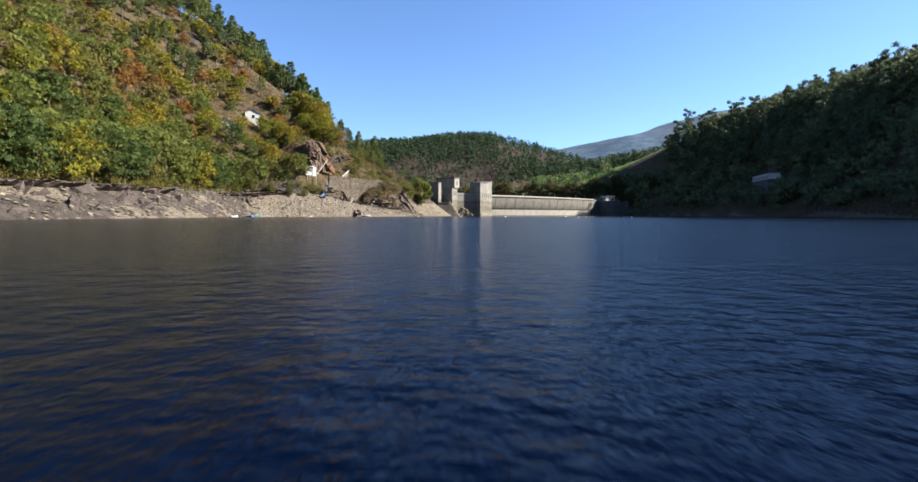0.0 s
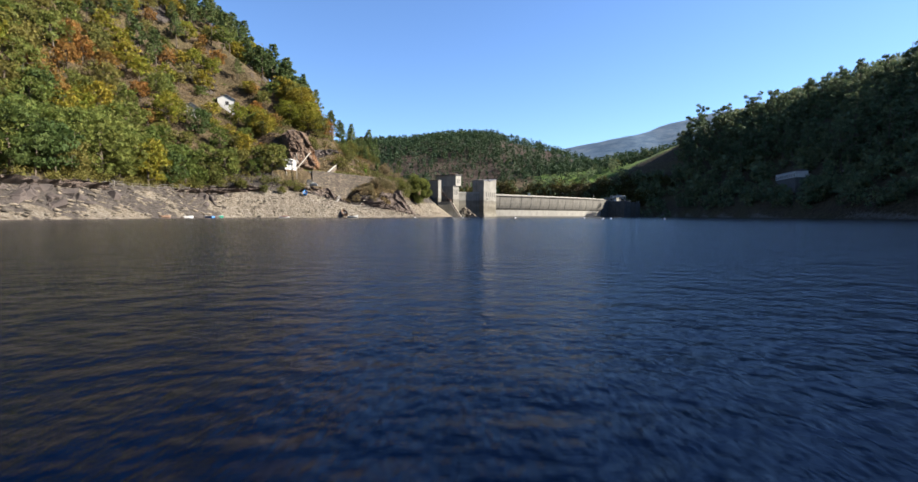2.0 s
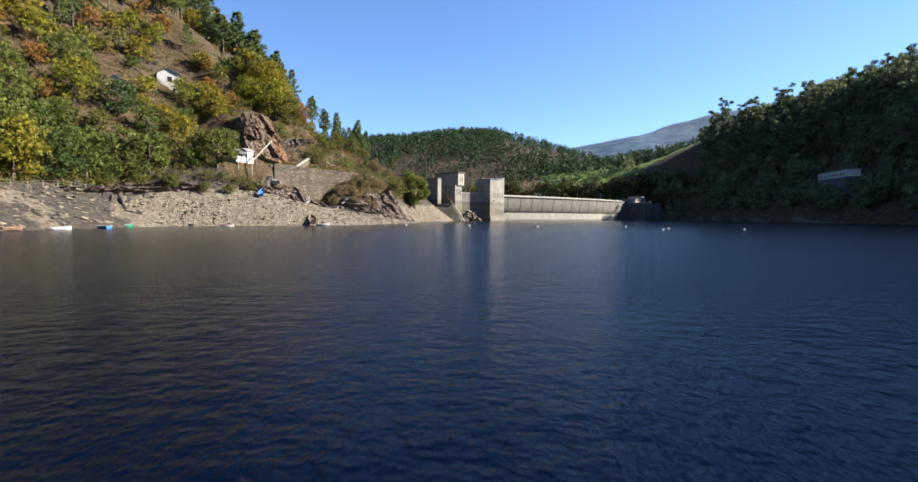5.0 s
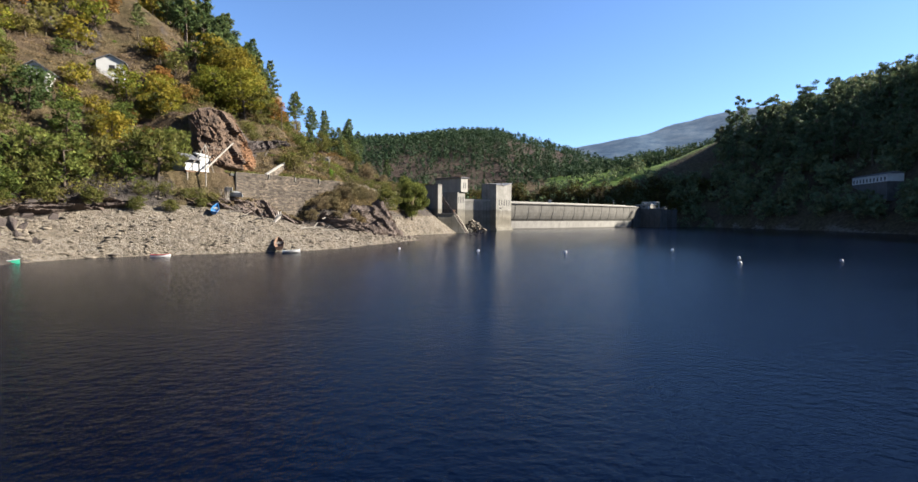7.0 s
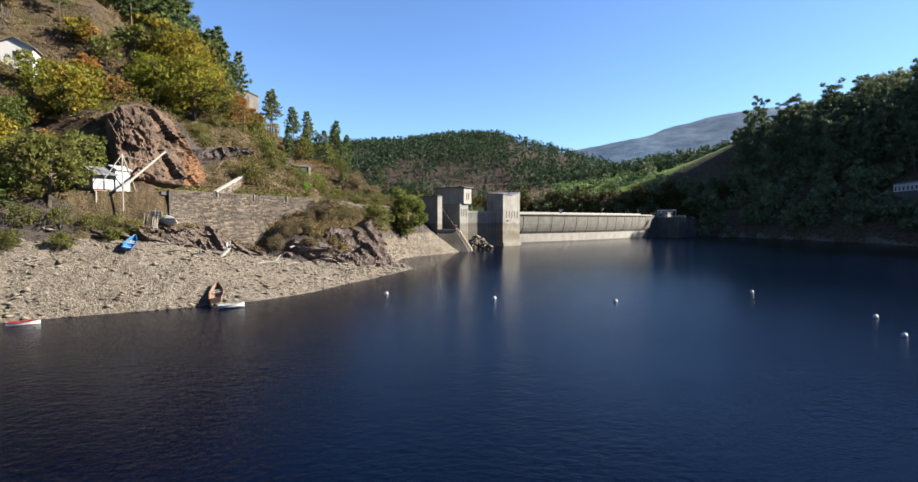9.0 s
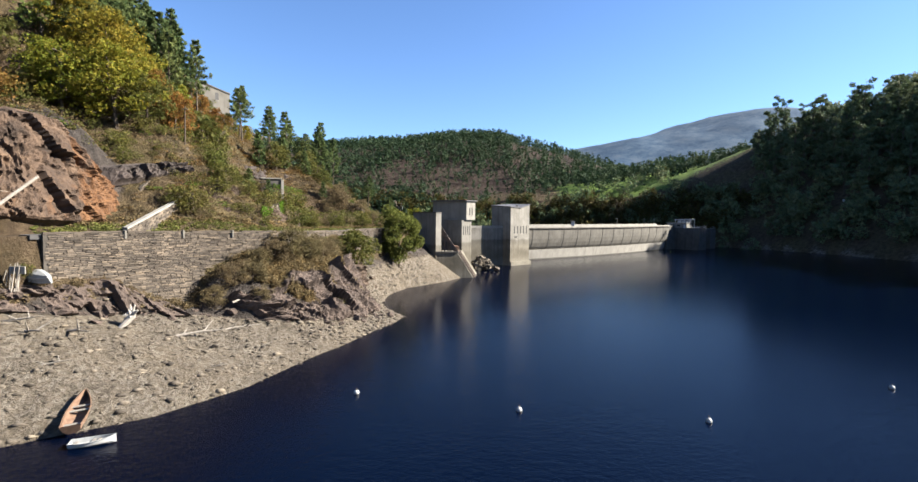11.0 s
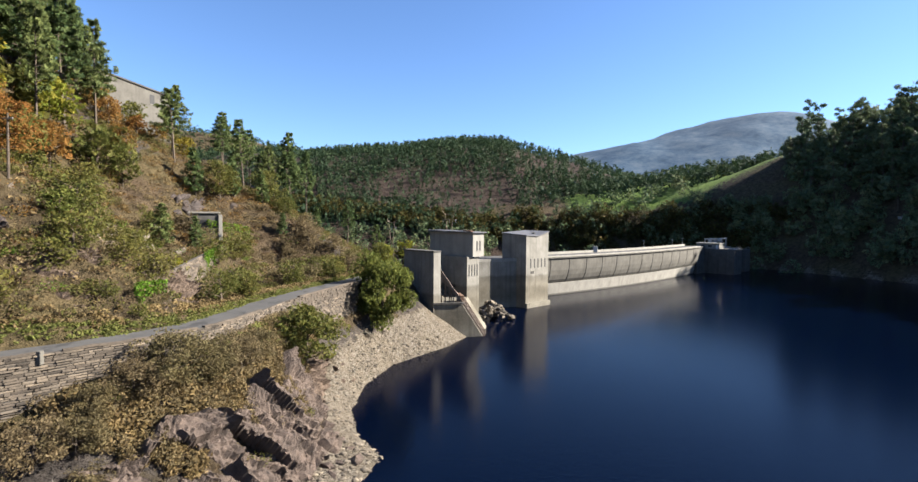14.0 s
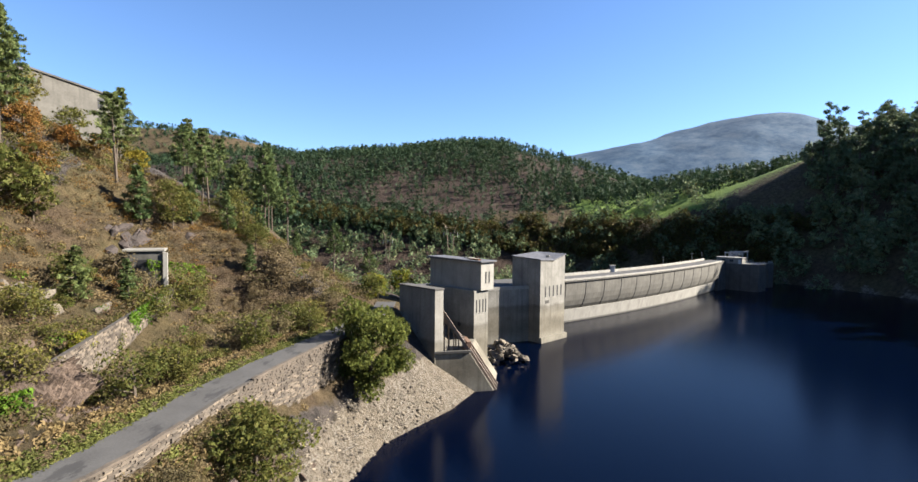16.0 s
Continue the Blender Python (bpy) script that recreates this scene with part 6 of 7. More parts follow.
def ivy_on(name, a, b, top_a, top_b, out, n, seed):
    rng = np.random.RandomState(seed)
    k = rng.uniform(0, 1, (n, 1))
    p = np.array([a]) * (1 - k) + np.array([b]) * k
    z = top_a * (1 - k) + top_b * k - rng.uniform(0, 1, (n, 1)) ** 1.3 * (3.2 * (0.4 + 0.6 * np.sin(k * 9) ** 2)) + 0.5
    pts = np.concatenate([p + np.array([out]) * rng.uniform(0.1, 0.6, (n, 1)), z], 1)
    return tagged(new(name, quads_mesh(name, leaves_at(pts, 0.35, rng), M["ivy"])), "bright green ivy hanging over the stone wall", "ivy")


ivy_on("ivy", (-50.2, 290.0), (-53.2, 302.0), 22.8, 23.8, (0.98, 0.2), 900, 61)
ivy_on("ivy", (-57.5, 305.6), (-51.5, 312.0), 28.5, 27.0, (0.6, -0.6), 800, 62)
ivy_on("ivy", (-43.0, 260.0), (-43.6, 267.0), 21.4, 21.0, (0.9, 0.1), 700, 63)


def block_meshes(material, seed, squash, n=7):
    """A few angular slabs, shared by all blocks of an outcrop."""
    out = []
    rng = random.Random(seed)
    for _ in range(n):
        bm = bmesh.new()
        boulder_into(bm, (0, 0, 0), 1.0, rng, squash)
        bmesh.ops.recalc_face_normals(bm, faces=bm.faces[:])
        me = bpy.data.meshes.new("block")
        bm.to_mesh(me)
        bm.free()
        me.materials.append(M[material])
        out.append(me)
    return out


BLOCKS = {k: block_meshes(k, s, q) for k, s, q in (("brown_rock", 304, 0.8), ("cliff_rock", 305, 0.8), ("rock", 301, 0.8), ("pale_rock", 302, 0.75), ("rust_rock", 303, 1.0))}


def rock_face(name, label, centre, size, n, seed, material, squash, spread, dip=(25, -30)):
    """An outcrop: angular slabs that dip the same way, wedged into each other and into the slope."""
    rng = random.Random(seed)
    cx, cy = centre
    t = thing(name, label, "rock", group="rock outcrops")
    for i in range(n):
        x, y = cx + rng.gauss(0, spread[0]), cy + rng.gauss(0, spread[1])
        s = size * rng.uniform(0.4, 1.2)
        b = new("block", rng.choice(BLOCKS[material]))
        b.parent = t
        b.matrix_basis = pose(x, y, level(x, y) - s * rng.uniform(0.15, 0.4), dip[0] + rng.uniform(-18, 18), dip[1] + rng.uniform(-18, 18), rng.uniform(-35, 35)) @ Matrix.Diagonal((s * rng.uniform(0.7, 1.0), s * rng.uniform(1.0, 1.7), s * squash * rng.uniform(0.8, 1.3), 1))
    return t


def fractured(u, w, seed):
    """Heights of a surface broken into tilted plates."""
    iu, iw = np.floor(u), np.floor(w)
    best, out = np.full(u.shape, 1e9), np.zeros(u.shape)
    for du in (-1, 0, 1):
        for dw in (-1, 0, 1):
            cu, cw = iu + du, iw + dw
            su, sw = cu + lattice(cu, cw, seed), cw + lattice(cu, cw, seed + 7)
            d = (u - su) ** 2 + (w - sw) ** 2
            h = lattice(cu, cw, seed + 3) + (lattice(cu, cw, seed + 4) - 0.5) * 1.5 * (u - su) + (lattice(cu, cw, seed + 5) - 0.65) * 1.5 * (w - sw)
            out = np.where(d < best, h, out)
            best = np.minimum(best, d)
    return out


def crag(name, label, foot, top, material, seed, bulge=1.6, block=2.0, step=0.28, lean=0.45, sunk=1.0, lying=0.9):
    """A broken rock face from its foot line to its top line, its plates dipping one way."""
    def line(pts, k):
        pts = np.array(pts, float)
        at = np.linspace(0, 1, len(pts))
        return np.stack([np.interp(k, at, pts[:, i]) for i in range(3)], -1)
    length = np.linalg.norm(np.diff(np.array(foot, float), axis=0), axis=1).sum()
    height = np.linalg.norm(np.array(top, float) - np.array(foot, float), axis=1).max()
    nu, nv = max(4, int(length / step)), max(4, int(height / step))
    k, v = np.meshgrid(np.linspace(0, 1, nu), np.linspace(0, 1, nv))
    p = line(foot, k) * (1 - v[..., None]) + line(top, k) * v[..., None]
    run = line(foot, np.clip(k + 0.02, 0, 1)) - line(foot, np.clip(k - 0.02, 0, 1))
    out = np.stack([run[..., 1], -run[..., 0], np.zeros(k.shape)], -1)
    out /= np.linalg.norm(out, axis=-1, keepdims=True)
    out[..., 2] = lean
    u, w = k * length, v * height
    a, b = u + lying * w, w - 0.25 * u
    d = fractured(a / block, b / (block * 2.4), seed) + 0.42 * fractured(a / block * 2.7, b / block * 1.2, seed + 20) + 0.16 * fractured(a / block * 6, b / block * 4.5, seed + 40)
    wavy = grain(u, w, block * 2.2, seed + 60, 3) * 0.12
    rim = np.minimum(fade(np.minimum(k, 1 - k) * length / 3.0 + wavy, 0.0, 0.6), fade(np.minimum(v * 1.6, (1 - v)) * height / 1.6 + wavy * 2, 0.0, 0.7))
    p = p + out * (bulge * (d - 0.35) * rim - sunk * (1 - rim))[..., None]
    me = bpy.data.meshes.new(name)
    i = np.arange(nu * nv).reshape(nv, nu)
    quads = np.stack([i[:-1, :-1], i[:-1, 1:], i[1:, 1:], i[1:, :-1]], -1).reshape(-1, 4)
    me.from_pydata(p.reshape(-1, 3).tolist(), [], quads.tolist())
    me.materials.append(M[material])
    t = thing(name, label, "rock", group="rock outcrops")
    new("rock_body", me).parent = t
    return t


def bank_crag(y0, y1, k0, k1, label, material, seed, t_step=3.0, **shape):
    """A crag on the bank between two shares of the way from the beach top to the lane wall's foot."""
    foot, top = [], []
    n = max(3, int((y1 - y0) / t_step) + 1)
    for i in range(n):
        y = y0 + (y1 - y0) * i / (n - 1)
        xa, xb, za, zb = float(across(y, 2)), float(across(y, 6)) + 0.3, float(across(y, 3)), float(across(y, 5)) - 1.2
        for k, out in ((k0 + 0.05 * math.sin(y * 0.9), foot), (k1 + 0.09 * math.sin(y * 0.7 + seed), top)):
            out.append((xa + (xb - xa) * k, y, za + (zb - za) * k))
    return crag("rock_outcrop", label, foot, top, material, seed, **shape)


def foot_blocks(y0, y1, n, seed, label, big, material):
    """Loose angular blocks along the foot of a crag."""
    rng = random.Random(seed)
    t = thing("rock_fall", label, "rocks", group="fallen rocks")
    for i in range(n):
        y = rng.uniform(y0, y1)
        x = float(across(y, 2)) + rng.gauss(0.3, 1.5)
        s = big * rng.uniform(0.25, 1.0) ** 2 + 0.15
        b = new("block", rng.choice(BLOCKS[material]))
        b.parent = t
        b.matrix_basis = pose(x, y, level(x, y) + s * rng.uniform(-0.25, 0.1), rng.uniform(-30, 30), rng.uniform(-30, 30), rng.uniform(0, 360)) @ Matrix.Diagonal((s * 0.7, s * rng.uniform(0.9, 1.6), s * rng.uniform(0.5, 0.9), 1))


bank_crag(241.5, 272, -0.08, 0.6, "dark jagged schist cliff above the shore", "cliff_rock", 71, bulge=1.35, block=2.9, lean=0.9, lying=0.3)
bank_crag(222.5, 238.5, -0.1, 0.97, "dark rock face under the lane wall", "cliff_rock", 73, bulge=1.3, block=2.2, lean=0.25, lying=0.25)
bank_crag(212.5, 226.5, 0.0, 0.98, "dark rocky bank below the boat hut", "cliff_rock", 74, bulge=1.4, block=1.6, lean=0.2, lying=0.5)
bank_crag(270, 284, -0.1, 0.35, "broken brown rock below the lane", "brown_rock", 76, bulge=1.2, block=1.5)
bank_crag(176, 206, -0.25, 0.75, "dark bedrock at the top of the shore", "cliff_rock", 85, bulge=1.5, block=2.0)
bank_crag(92, 150, -0.4, 0.9, "dark bedrock at the foot of the wooded slope", "cliff_rock", 86, bulge=2.0, block=2.6, step=0.5)
foot_blocks(246, 270, 60, 71, "fallen schist blocks below the cliff", 1.2, "cliff_rock")
foot_blocks(226, 246, 40, 73, "fallen schist blocks below the lane wall", 1.1, "cliff_rock")
foot_blocks(176, 206, 60, 85, "broken bedrock blocks on the shore", 1.0, "cliff_rock")
foot_blocks(270, 290, 30, 84, "fallen brown stones below the lane", 0.8, "brown_rock")
crag("rock_outcrop", "dark layered rock band across the open slope", [(-59.5, 242.5, 24.8), (-57.2, 248.5, 26.0), (-55.6, 253.2, 27.0), (-54, 258, 27.5)], [(-61.4, 243.0, 28.2), (-58.8, 249.0, 29.2), (-57.2, 254, 29.8), (-55.4, 258.5, 29.4)], "rock", 79, bulge=1.3, block=1.5, lying=0.2)
crag("rock_outcrop", "brown rock cutting on the open slope", [(-47.0, 253.5, 19.0), (-46.2, 258.5, 18.6), (-46.0, 263.0, 18.6), (-47.5, 268.0, 19.0)], [(-51.2, 254.5, 24.5), (-51.0, 259, 26.0), (-50.5, 264, 25.4), (-51.0, 268.5, 22.5)], "brown_rock", 87, bulge=1.6, block=1.6)
crag("rock_outcrop", "dark crag standing above the white house", [(-94.5, 253.5, 47.0), (-91.5, 258.0, 47.0), (-90.0, 264.0, 46.0)], [(-97.5, 254.5, 58.5), (-95.0, 259, 58.5), (-94.0, 265, 54.0)], "rock", 77, bulge=2.6, block=3.2, step=0.4)
crag("rock_outcrop", "dark crag on the upper slope", [(-104.5, 252.0, 57), (-101.5, 257.0, 57), (-99, 262, 56)], [(-107.5, 253, 64), (-105.5, 258, 65), (-104, 263, 62)], "rock", 78, bulge=2.4, block=3.0, step=0.4)
rock_face("rock_outcrop", "grey bedrock at the foot of the wooded slope", (-80.0, 112.0), 2.8, 46, 75, "rock", 0.75, (3.0, 15))
rock_face("rock_outcrop", "grey bedrock at the foot of the wooded slope", (-79.0, 190.0), 2.0, 26, 76, "rock", 0.7, (3.0, 7))
crag("rock_outcrop", "red-brown broken rock cutting beside the lane", [(-42.4, 263.5, 17.4), (-42.6, 267.5, 17.4), (-42.8, 271.5, 17.8), (-43.6, 275.5, 18.8)], [(-46.8, 264.5, 22.6), (-47.2, 268.5, 22.8), (-47.4, 272, 22.4), (-47.0, 276, 21.2)], "brown_rock", 80, bulge=1.5, block=1.5, lean=0.7, lying=0.3)
rock_face("rock_fall", "broken brown stones at the foot of the cutting", (-41.8, 269.0), 0.6, 34, 180, "brown_rock", 0.7, (0.5, 3.4))
rock_face("rock_outcrop", "brown rock cutting on the open slope", (-55.0, 272.0), 1.7, 30, 88, "brown_rock", 0.9, (2.4, 4.0))
rock_face("rock_outcrop", "rock cutting above the track", (-61.0, 285.0), 1.6, 26, 81, "pale_rock", 0.9, (2.2, 7.0))
rock_face("rock_outcrop", "rocks above the concrete hut", (-66.5, 314.0), 1.6, 20, 82, "rock", 1.0, (2.2, 4.0))


def rubble_heap(x, y):
    """Angular rubble piled up out of the water at a tower's foot."""
    rng = random.Random(83)
    t = thing("rubble_heap", "pale angular rubble heap at the tower foot", "rocks")
    for i in range(120):
        r, a = 5.6 * rng.random() ** 0.6, rng.uniform(0, 6.283)
        s = rng.uniform(0.5, 1.5)
        b = new("block", rng.choice(BLOCKS["pale_rock"]))
        b.parent = t
        b.matrix_basis = pose(x + r * 1.25 * math.cos(a), y + r * math.sin(a), 6.2 * (1 - r / 6.0) - rng.uniform(0.2, 1.0), rng.uniform(-40, 40), rng.uniform(-40, 40), rng.uniform(0, 360)) @ Matrix.Diagonal((s, s * 0.8, s * 0.7, 1))
    mound = new("block", BLOCKS["pale_rock"][0])
    mound.parent = t
    mound.matrix_basis = pose(x, y, -5.0) @ Matrix.Diagonal((7.0, 6.0, 9.5, 1))


rubble_heap(2.8, 352.8)


crag("quarry_face", "tall cut rock face with a dark side and rust-orange stains", [(-64.9, 223.6, 19.8), (-61.5, 225.6, 19.4), (-59.2, 229.5, 18.8), (-58.1, 235.5, 18.4), (-58.1, 241.0, 18.6), (-59.9, 245, 20)], [(-67.9, 226.0, 32.0), (-65.9, 227.5, 33.6), (-64.3, 230.5, 34.6), (-63.1, 235.5, 34.4), (-61.5, 240.5, 28.5), (-61.4, 245, 23.5)], "quarry_rock", 91, bulge=1.3, block=2.6, lean=0.2, lying=0.2)


def shore_stones():
    """Loose stones over the bared shore, one mesh."""
    rng = np.random.RandomState(101)
    base = np.array([(1, 0, 0), (0.3, 0.9, 0.1), (-0.8, 0.5, 0), (-0.6, -0.7, 0.1), (0.4, -0.9, 0), (0.2, 0.1, 0.8), (-0.2, -0.1, -0.6)])
    faces = [(0, 1, 5), (1, 2, 5), (2, 3, 5), (3, 4, 5), (4, 0, 5), (1, 0, 6), (2, 1, 6), (3, 2, 6), (4, 3, 6), (0, 4, 6)]
    verts, tris = [], []
    n = 0
    ys = np.concatenate([rng.uniform(90, 200, 2600), rng.uniform(195, 322, 9000)])
    for y in ys:
        s0, s1 = float(across(y, 1)), float(across(y, 2))
        k = rng.uniform(-0.03, 1.1)
        x = s0 + (s1 - s0) * k
        verts.append((x, y))
    xy = np.array(verts)
    z = heights(xy[:, 0], xy[:, 1])[0]
    size = 0.06 + 0.5 * rng.uniform(0, 1, len(xy)) ** 5
    size[xy[:, 1] > 262] *= 0.8
    size[xy[:, 1] < 195] *= 1.6
    turn = rng.uniform(0, 6.283, len(xy))
    c, s = np.cos(turn), np.sin(turn)
    jit = base[None] * (1 + 0.35 * rng.normal(size=(len(xy), 7, 3)))
    px = (jit[:, :, 0] * c[:, None] - jit[:, :, 1] * s[:, None]) * size[:, None] * 1.25 + xy[:, :1]
    py = (jit[:, :, 0] * s[:, None] + jit[:, :, 1] * c[:, None]) * size[:, None] + xy[:, 1:]
    pz = jit[:, :, 2] * size[:, None] * 0.6 + z[:, None] - 0.02
    co = np.stack([px, py, pz], -1).reshape(-1, 3)
    me = bpy.data.meshes.new("shore_stones")
    idx = (np.arange(len(xy))[:, None, None] * 7 + np.array(faces)[None]).reshape(-1, 3)
    me.vertices.add(len(co))
    me.vertices.foreach_set("co", co.astype(np.float32).ravel())
    me.loops.add(idx.size)
    me.loops.foreach_set("vertex_index", idx.astype(np.int32).ravel())
    me.polygons.add(len(idx))
    me.polygons.foreach_set("loop_start", np.arange(0, idx.size, 3, dtype=np.int32))
    me.update(calc_edges=True)
    me.materials.append(M["pale_rock"])
    tagged(new("shore_stones", me), "loose pale angular stones covering the bared shore", "stones", kind="stuff")


shore_stones()


def driftwood(x, y, length, yaw, tilt, r, seed, label):
    rng = random.Random(seed)
    z = level(x, y)
    t = tagged(new("driftwood"), label, "driftwood", group="driftwood")
    bm = bmesh.new()
    a = radians(yaw)
    d = Vector((math.cos(a), math.sin(a), math.tan(radians(tilt))))
    p = Vector((x, y, z + r * 0.6)) - d * length / 2
    for i in range(4):
        q = p + d * length / 4 + Vector((rng.uniform(-0.1, 0.1), rng.uniform(-0.1, 0.1), rng.uniform(-0.05, 0.08))) * length * 0.3
        rod(bm, p, q, r * (1 - 0.2 * i), r * (0.8 - 0.2 * i), 6)
        if i in (1, 2):
            e = q + Vector((rng.uniform(-1, 1), rng.uniform(-1, 1), rng.uniform(0.2, 0.9))) * length * 0.22
            rod(bm, q, e, r * 0.5, r * 0.15, 5)
        p = q
    part("log", bm, M["drift"], t)


WOOD = "bleached driftwood log lying on the shore"
for i, (x, y, le, yaw, tilt, r) in enumerate(((-46.5, 214.0, 5, 20, 8, 0.16), (-63.5, 203.5, 5, 35, 14, 0.13), (-41.0, 229.0, 10, 35, 3, 0.3), (-37.5, 236.0, 8, 40, 4, 0.22), (-52.0, 218.5, 7, -20, 5, 0.22), (-50.0, 221.0, 8, -25, 4, 0.25), (-54.0, 219.0, 5, 10, 5, 0.2), (-38.5, 243.0, 5, 60, 10, 0.18), (-34.5, 224.0, 3, 10, 5, 0.12),
                                              (-22.5, 303.5, 3, 80, 15, 0.1), (-24.0, 296.0, 3.5, 30, 15, 0.1), (-25.0, 291.0, 3, 120, 10, 0.12), (-23.5, 299.5, 2.6, 10, 18, 0.09), (-26.3, 287.5, 3, 50, 12, 0.1), (-22.0, 290.0, 2.5, 160, 20, 0.08), (-24.5, 284.0, 3, 100, 20, 0.08))):
    driftwood(x, y, le, yaw, tilt, r, 200 + i, WOOD)


def stump(x, y):
    t = thing("tree_stump", "bleached uprooted stump with splayed roots", "stump")
    rng = random.Random(7)
    z = level(x, y)
    bm = bmesh.new()
    c = Vector((x, y, z + 0.9))
    rod(bm, c + Vector((-1.0, -0.6, -1.2)), c + Vector((0.2, 0.2, 0.5)), 0.3, 0.5, 8)
    for _ in range(12):
        e = c + Vector((0.2, 0.2, 0.6)) + Vector((rng.uniform(-0.9, 1.5), rng.uniform(-0.8, 0.8), rng.uniform(-0.3, 1.3)))
        rod(bm, c + Vector((0.1, 0.1, 0.4)), e, 0.3, 0.07, 5)
    part("wood", bm, M["white_wood"], t)


stump(-46.8, 227.3)


def brush_pile(x, y):
    t = thing("branch_pile", "leaning pile of bleached branches", "branches")
    rng = random.Random(17)
    z = level(x, y)
    for _ in range(14):
        bm = bmesh.new()
        a = Vector((x + rng.uniform(-1.4, 1.4), y + rng.uniform(-0.8, 0.8), z - 0.1))
        rod(bm, a, a + Vector((rng.uniform(-0.5, 0.5), rng.uniform(0, 0.8), rng.uniform(2.0, 3.4))), 0.08, 0.04, 5)
        part("branch", bm, M["drift"], t)


brush_pile(-57.6, 221.8)


def boat(x, y, z, yaw, pitch, roll, length, hull, inside, label, upturned=False):
    """A rowing boat: lofted hull, rim, thwarts and floor."""
    t = thing("rowing_boat", label, "boat", pose(x, y, z, roll + (180 if upturned else 0), pitch, yaw), group="rowing boats")
    n = 9
    w, h = length * 0.19, length * 0.16
    outer, inner = [], []
    for i in range(n):
        k = i / (n - 1)
        s = (k - 0.5) * length
        beam = w * max(0.05, (1 - max(0, (k - 0.35) / 0.65) ** 2.2)) * (0.82 + 0.18 * min(1, k / 0.3))
        sheer = h * (0.9 + 0.45 * (k - 0.4) ** 2 * 2)
        outer.append([(s, -beam, sheer), (s, -beam * 0.85, h * 0.35), (s, -beam * 0.35, 0), (s, beam * 0.35, 0), (s, beam * 0.85, h * 0.35), (s, beam, sheer)])
        inner.append([(s * 0.97, -beam * 0.9, sheer), (s * 0.97, -beam * 0.76, h * 0.4), (s * 0.97, -beam * 0.3, 0.08), (s * 0.97, beam * 0.3, 0.08), (s * 0.97, beam * 0.76, h * 0.4), (s * 0.97, beam * 0.9, sheer)])
    for name, rings, mat in (("hull", outer, hull), ("lining", inner, inside)):
        bm = bmesh.new()
        rows = [[bm.verts.new(p) for p in r] for r in rings]
        for a, b in zip(rows, rows[1:]):
            for i in range(5):
                bm.faces.new((a[i], a[i + 1], b[i + 1], b[i]))
        bm.faces.new(rows[0])
        bm.faces.new(rows[-1])
        part(name, bm, M[mat], t)
    bm = bmesh.new()
    for side in (0, 5):
        for a, b in zip(outer, outer[1:]):
            rod(bm, a[side], b[side], 0.05, 0.05, 5)
    part("gunwale", bm, M[inside], t)
    for k in (0.22, 0.5, 0.74):
        i = int(k * (n - 1))
        s, beam = outer[i][0][0], outer[i][5][1]
        bm = bmesh.new()
        box(bm, (s - 0.13, -beam * 0.92, h * 0.6), (s + 0.13, beam * 0.92, h * 0.66), 0.01)
        part("thwart", bm, M["drift"], t)
    return t


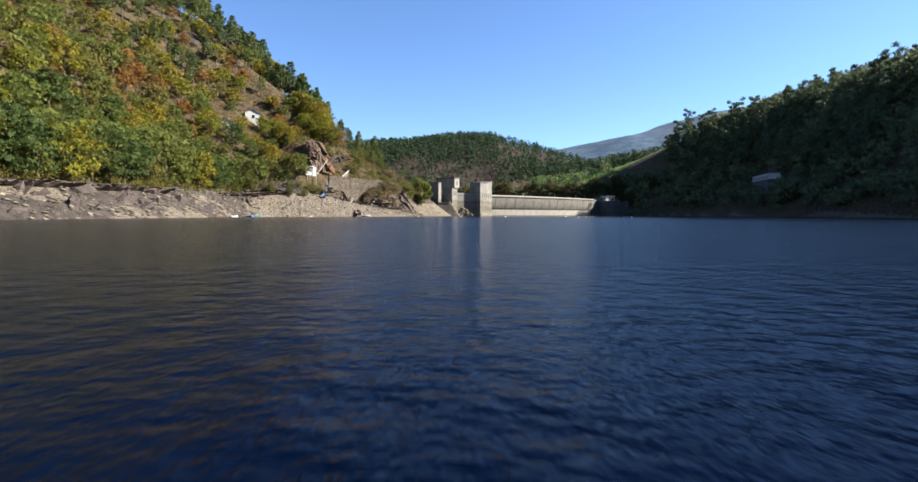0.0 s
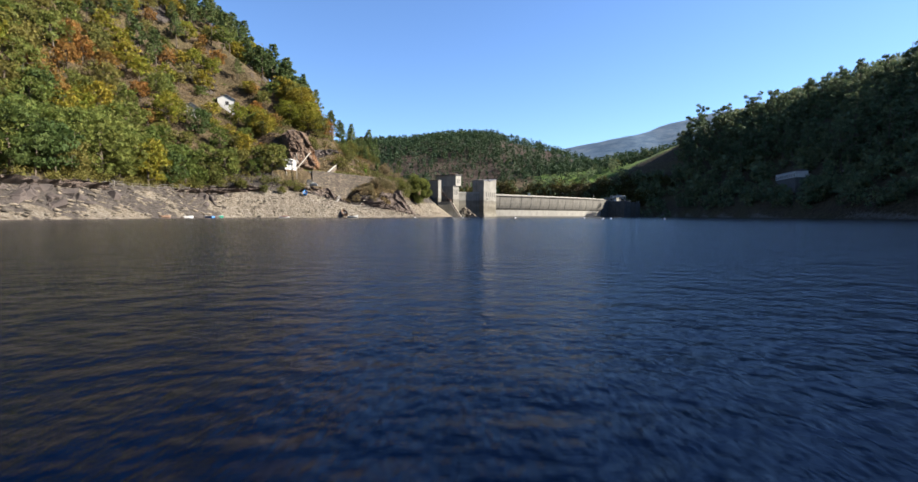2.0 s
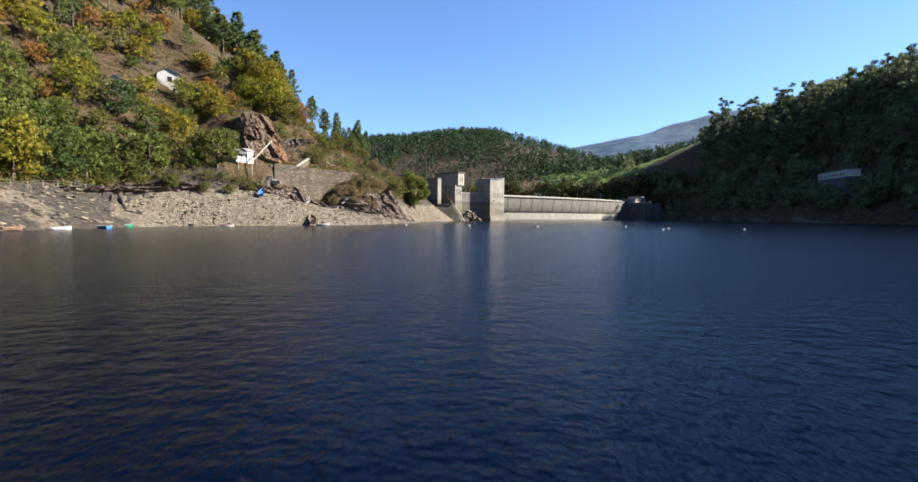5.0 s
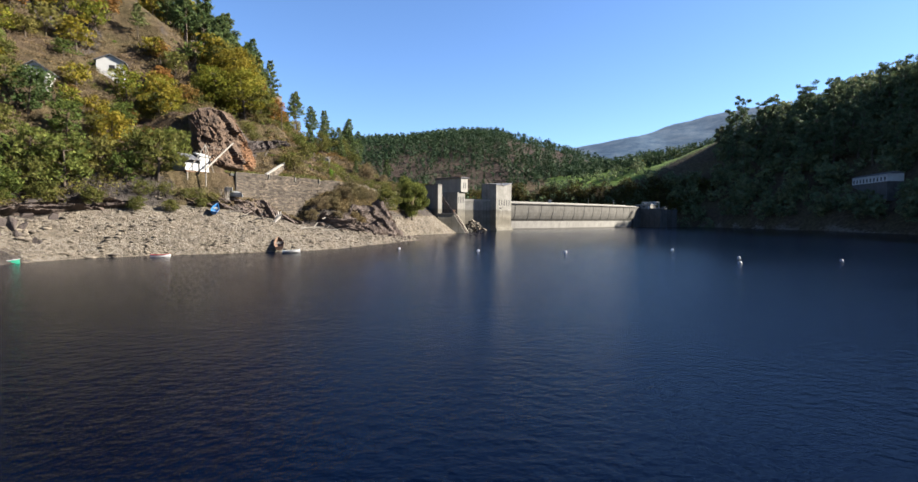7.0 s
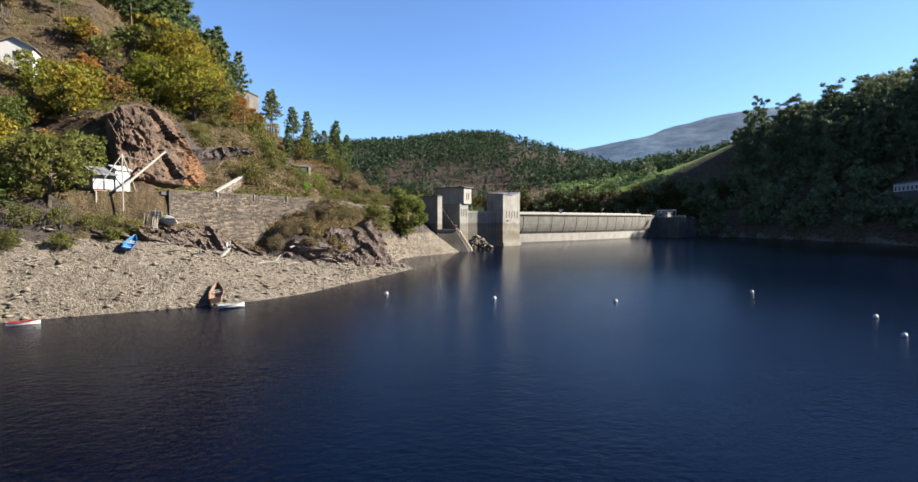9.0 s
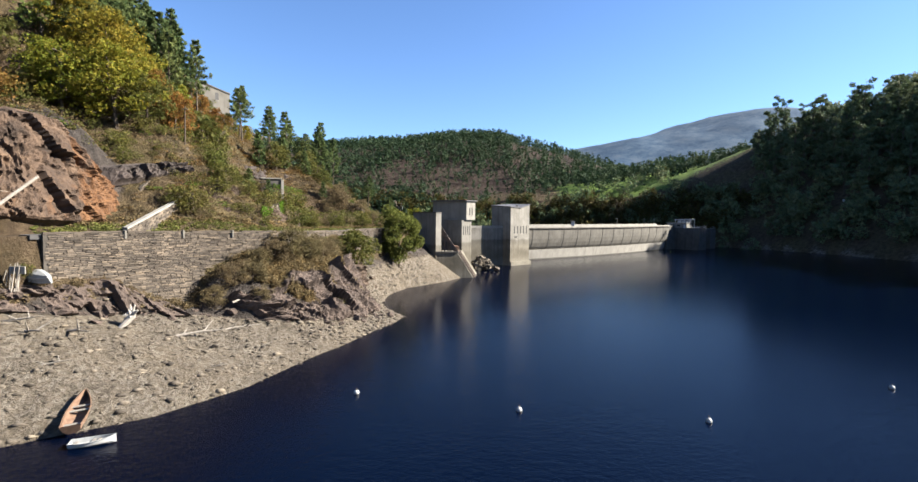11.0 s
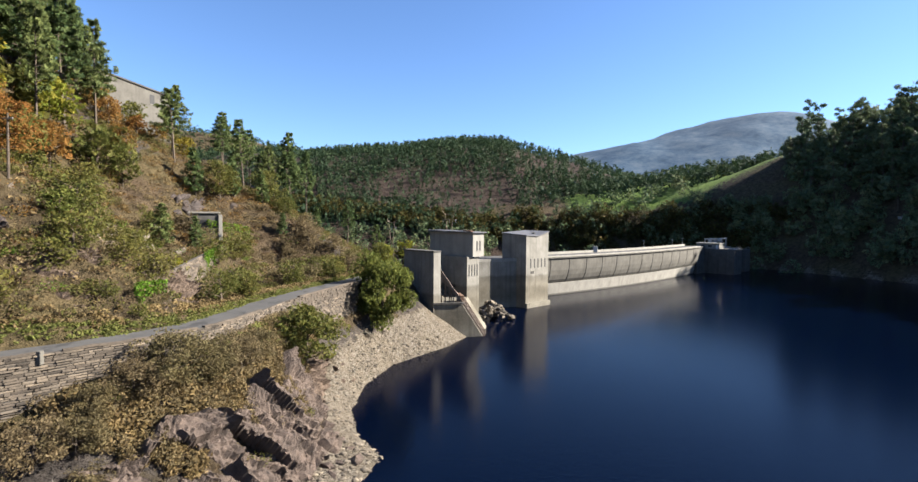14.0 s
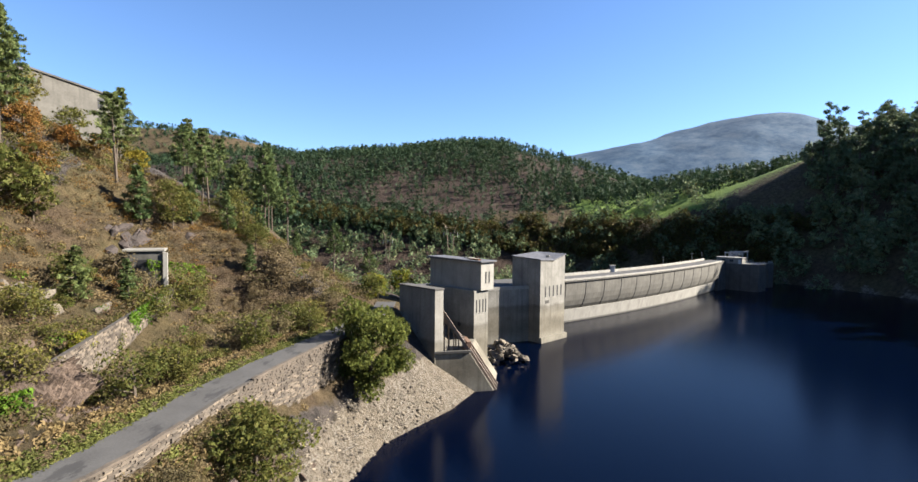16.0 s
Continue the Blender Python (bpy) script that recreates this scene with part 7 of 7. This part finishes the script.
boat(-40.4, 210.2, 1.25, 112, -19, -6, 5.2, "brown_wood", "brown_wood", "old brown wooden rowing boat drawn up on the shore")
boat(-36.6, 206.6, 0.0, 20, -3, 0, 3.5, "white_paint", "grey_paint", "white rowing boat half afloat at the shore")
boat(-56.3, 194.6, -0.12, 28, 0, 0, 3.2, "white_paint", "red", "small white and red rowing boat at the water's edge")
boat(-71.6, 180.0, -0.12, 14, 0, 3, 4.2, "green", "white_paint", "white and green rowing boat moored by the shore")
boat(-69.6, 171.5, -0.12, 160, 0, 0, 3.8, "blue", "white_paint", "white and blue rowing boat moored by the shore")
boat(-70.2, 162.0, -0.12, 75, 0, 0, 3.8, "white_paint", "grey_paint", "white rowing boat moored by the shore")
boat(-70.8, 153.0, 0.1, 80, 0, 6, 3.4, "brown_wood", "brown_wood", "dark wooden rowing boat at the water's edge")
boat(-55.4, 213.4, level(-55.4, 213.4) + 0.75, 104, -26, 12, 4.0, "blue", "blue", "bright blue rowing boat lying on the sloping shore")
boat(-56.2, 224.3, level(-56.2, 224.3) + 1.9, -28, 6, 30, 5.4, "grey_paint", "grey_paint", "upturned pale grey rowing boat on trestles", True)


def buoy(x, y):
    t = thing("buoy", "small white and dark mooring buoy on the water", "buoy", pose(x, y, 0), group="mooring buoys")
    bm = bmesh.new()
    bmesh.ops.create_uvsphere(bm, u_segments=14, v_segments=9, radius=0.32, matrix=pose(0, 0, 0.12))
    part("float", bm, M["white_paint"], t, smooth=True)
    bm = bmesh.new()
    rod(bm, (0, 0, 0.38), (0, 0, 0.62), 0.06, 0.05, 8)
    part("eye", bm, M["steel"], t)


for x, y in ((-16.3, 220.3), (1.8, 215.7), (20.6, 213.4), (48.0, 224.3), (45.9, 190.6), (51.5, 201.5), (67.7, 196.8)):
    buoy(x, y)


def shore_fence():
    """A wire fence along the top of the shore."""
    t = thing("wire_fence", "thin post and wire fence at the top of the shore", "fence")
    pts = []
    for i in range(14):
        y = 150 + i * 3.4
        x = float(across(y, 2)) - 0.3
        z = level(x, y)
        pts.append((x, y, z))
        bm = bmesh.new()
        rod(bm, (x, y, z - 0.3), (x, y, z + 1.3), 0.06, 0.05, 6)
        part("post", bm, M["drift"], t)
    for h in (0.6, 1.15):
        bm = bmesh.new()
        for a, b in zip(pts, pts[1:]):
            rod(bm, (a[0], a[1], a[2] + h), (b[0], b[1], b[2] + h), 0.015, 0.015, 4)
        part("wire", bm, M["galvanised"], t)


shore_fence()
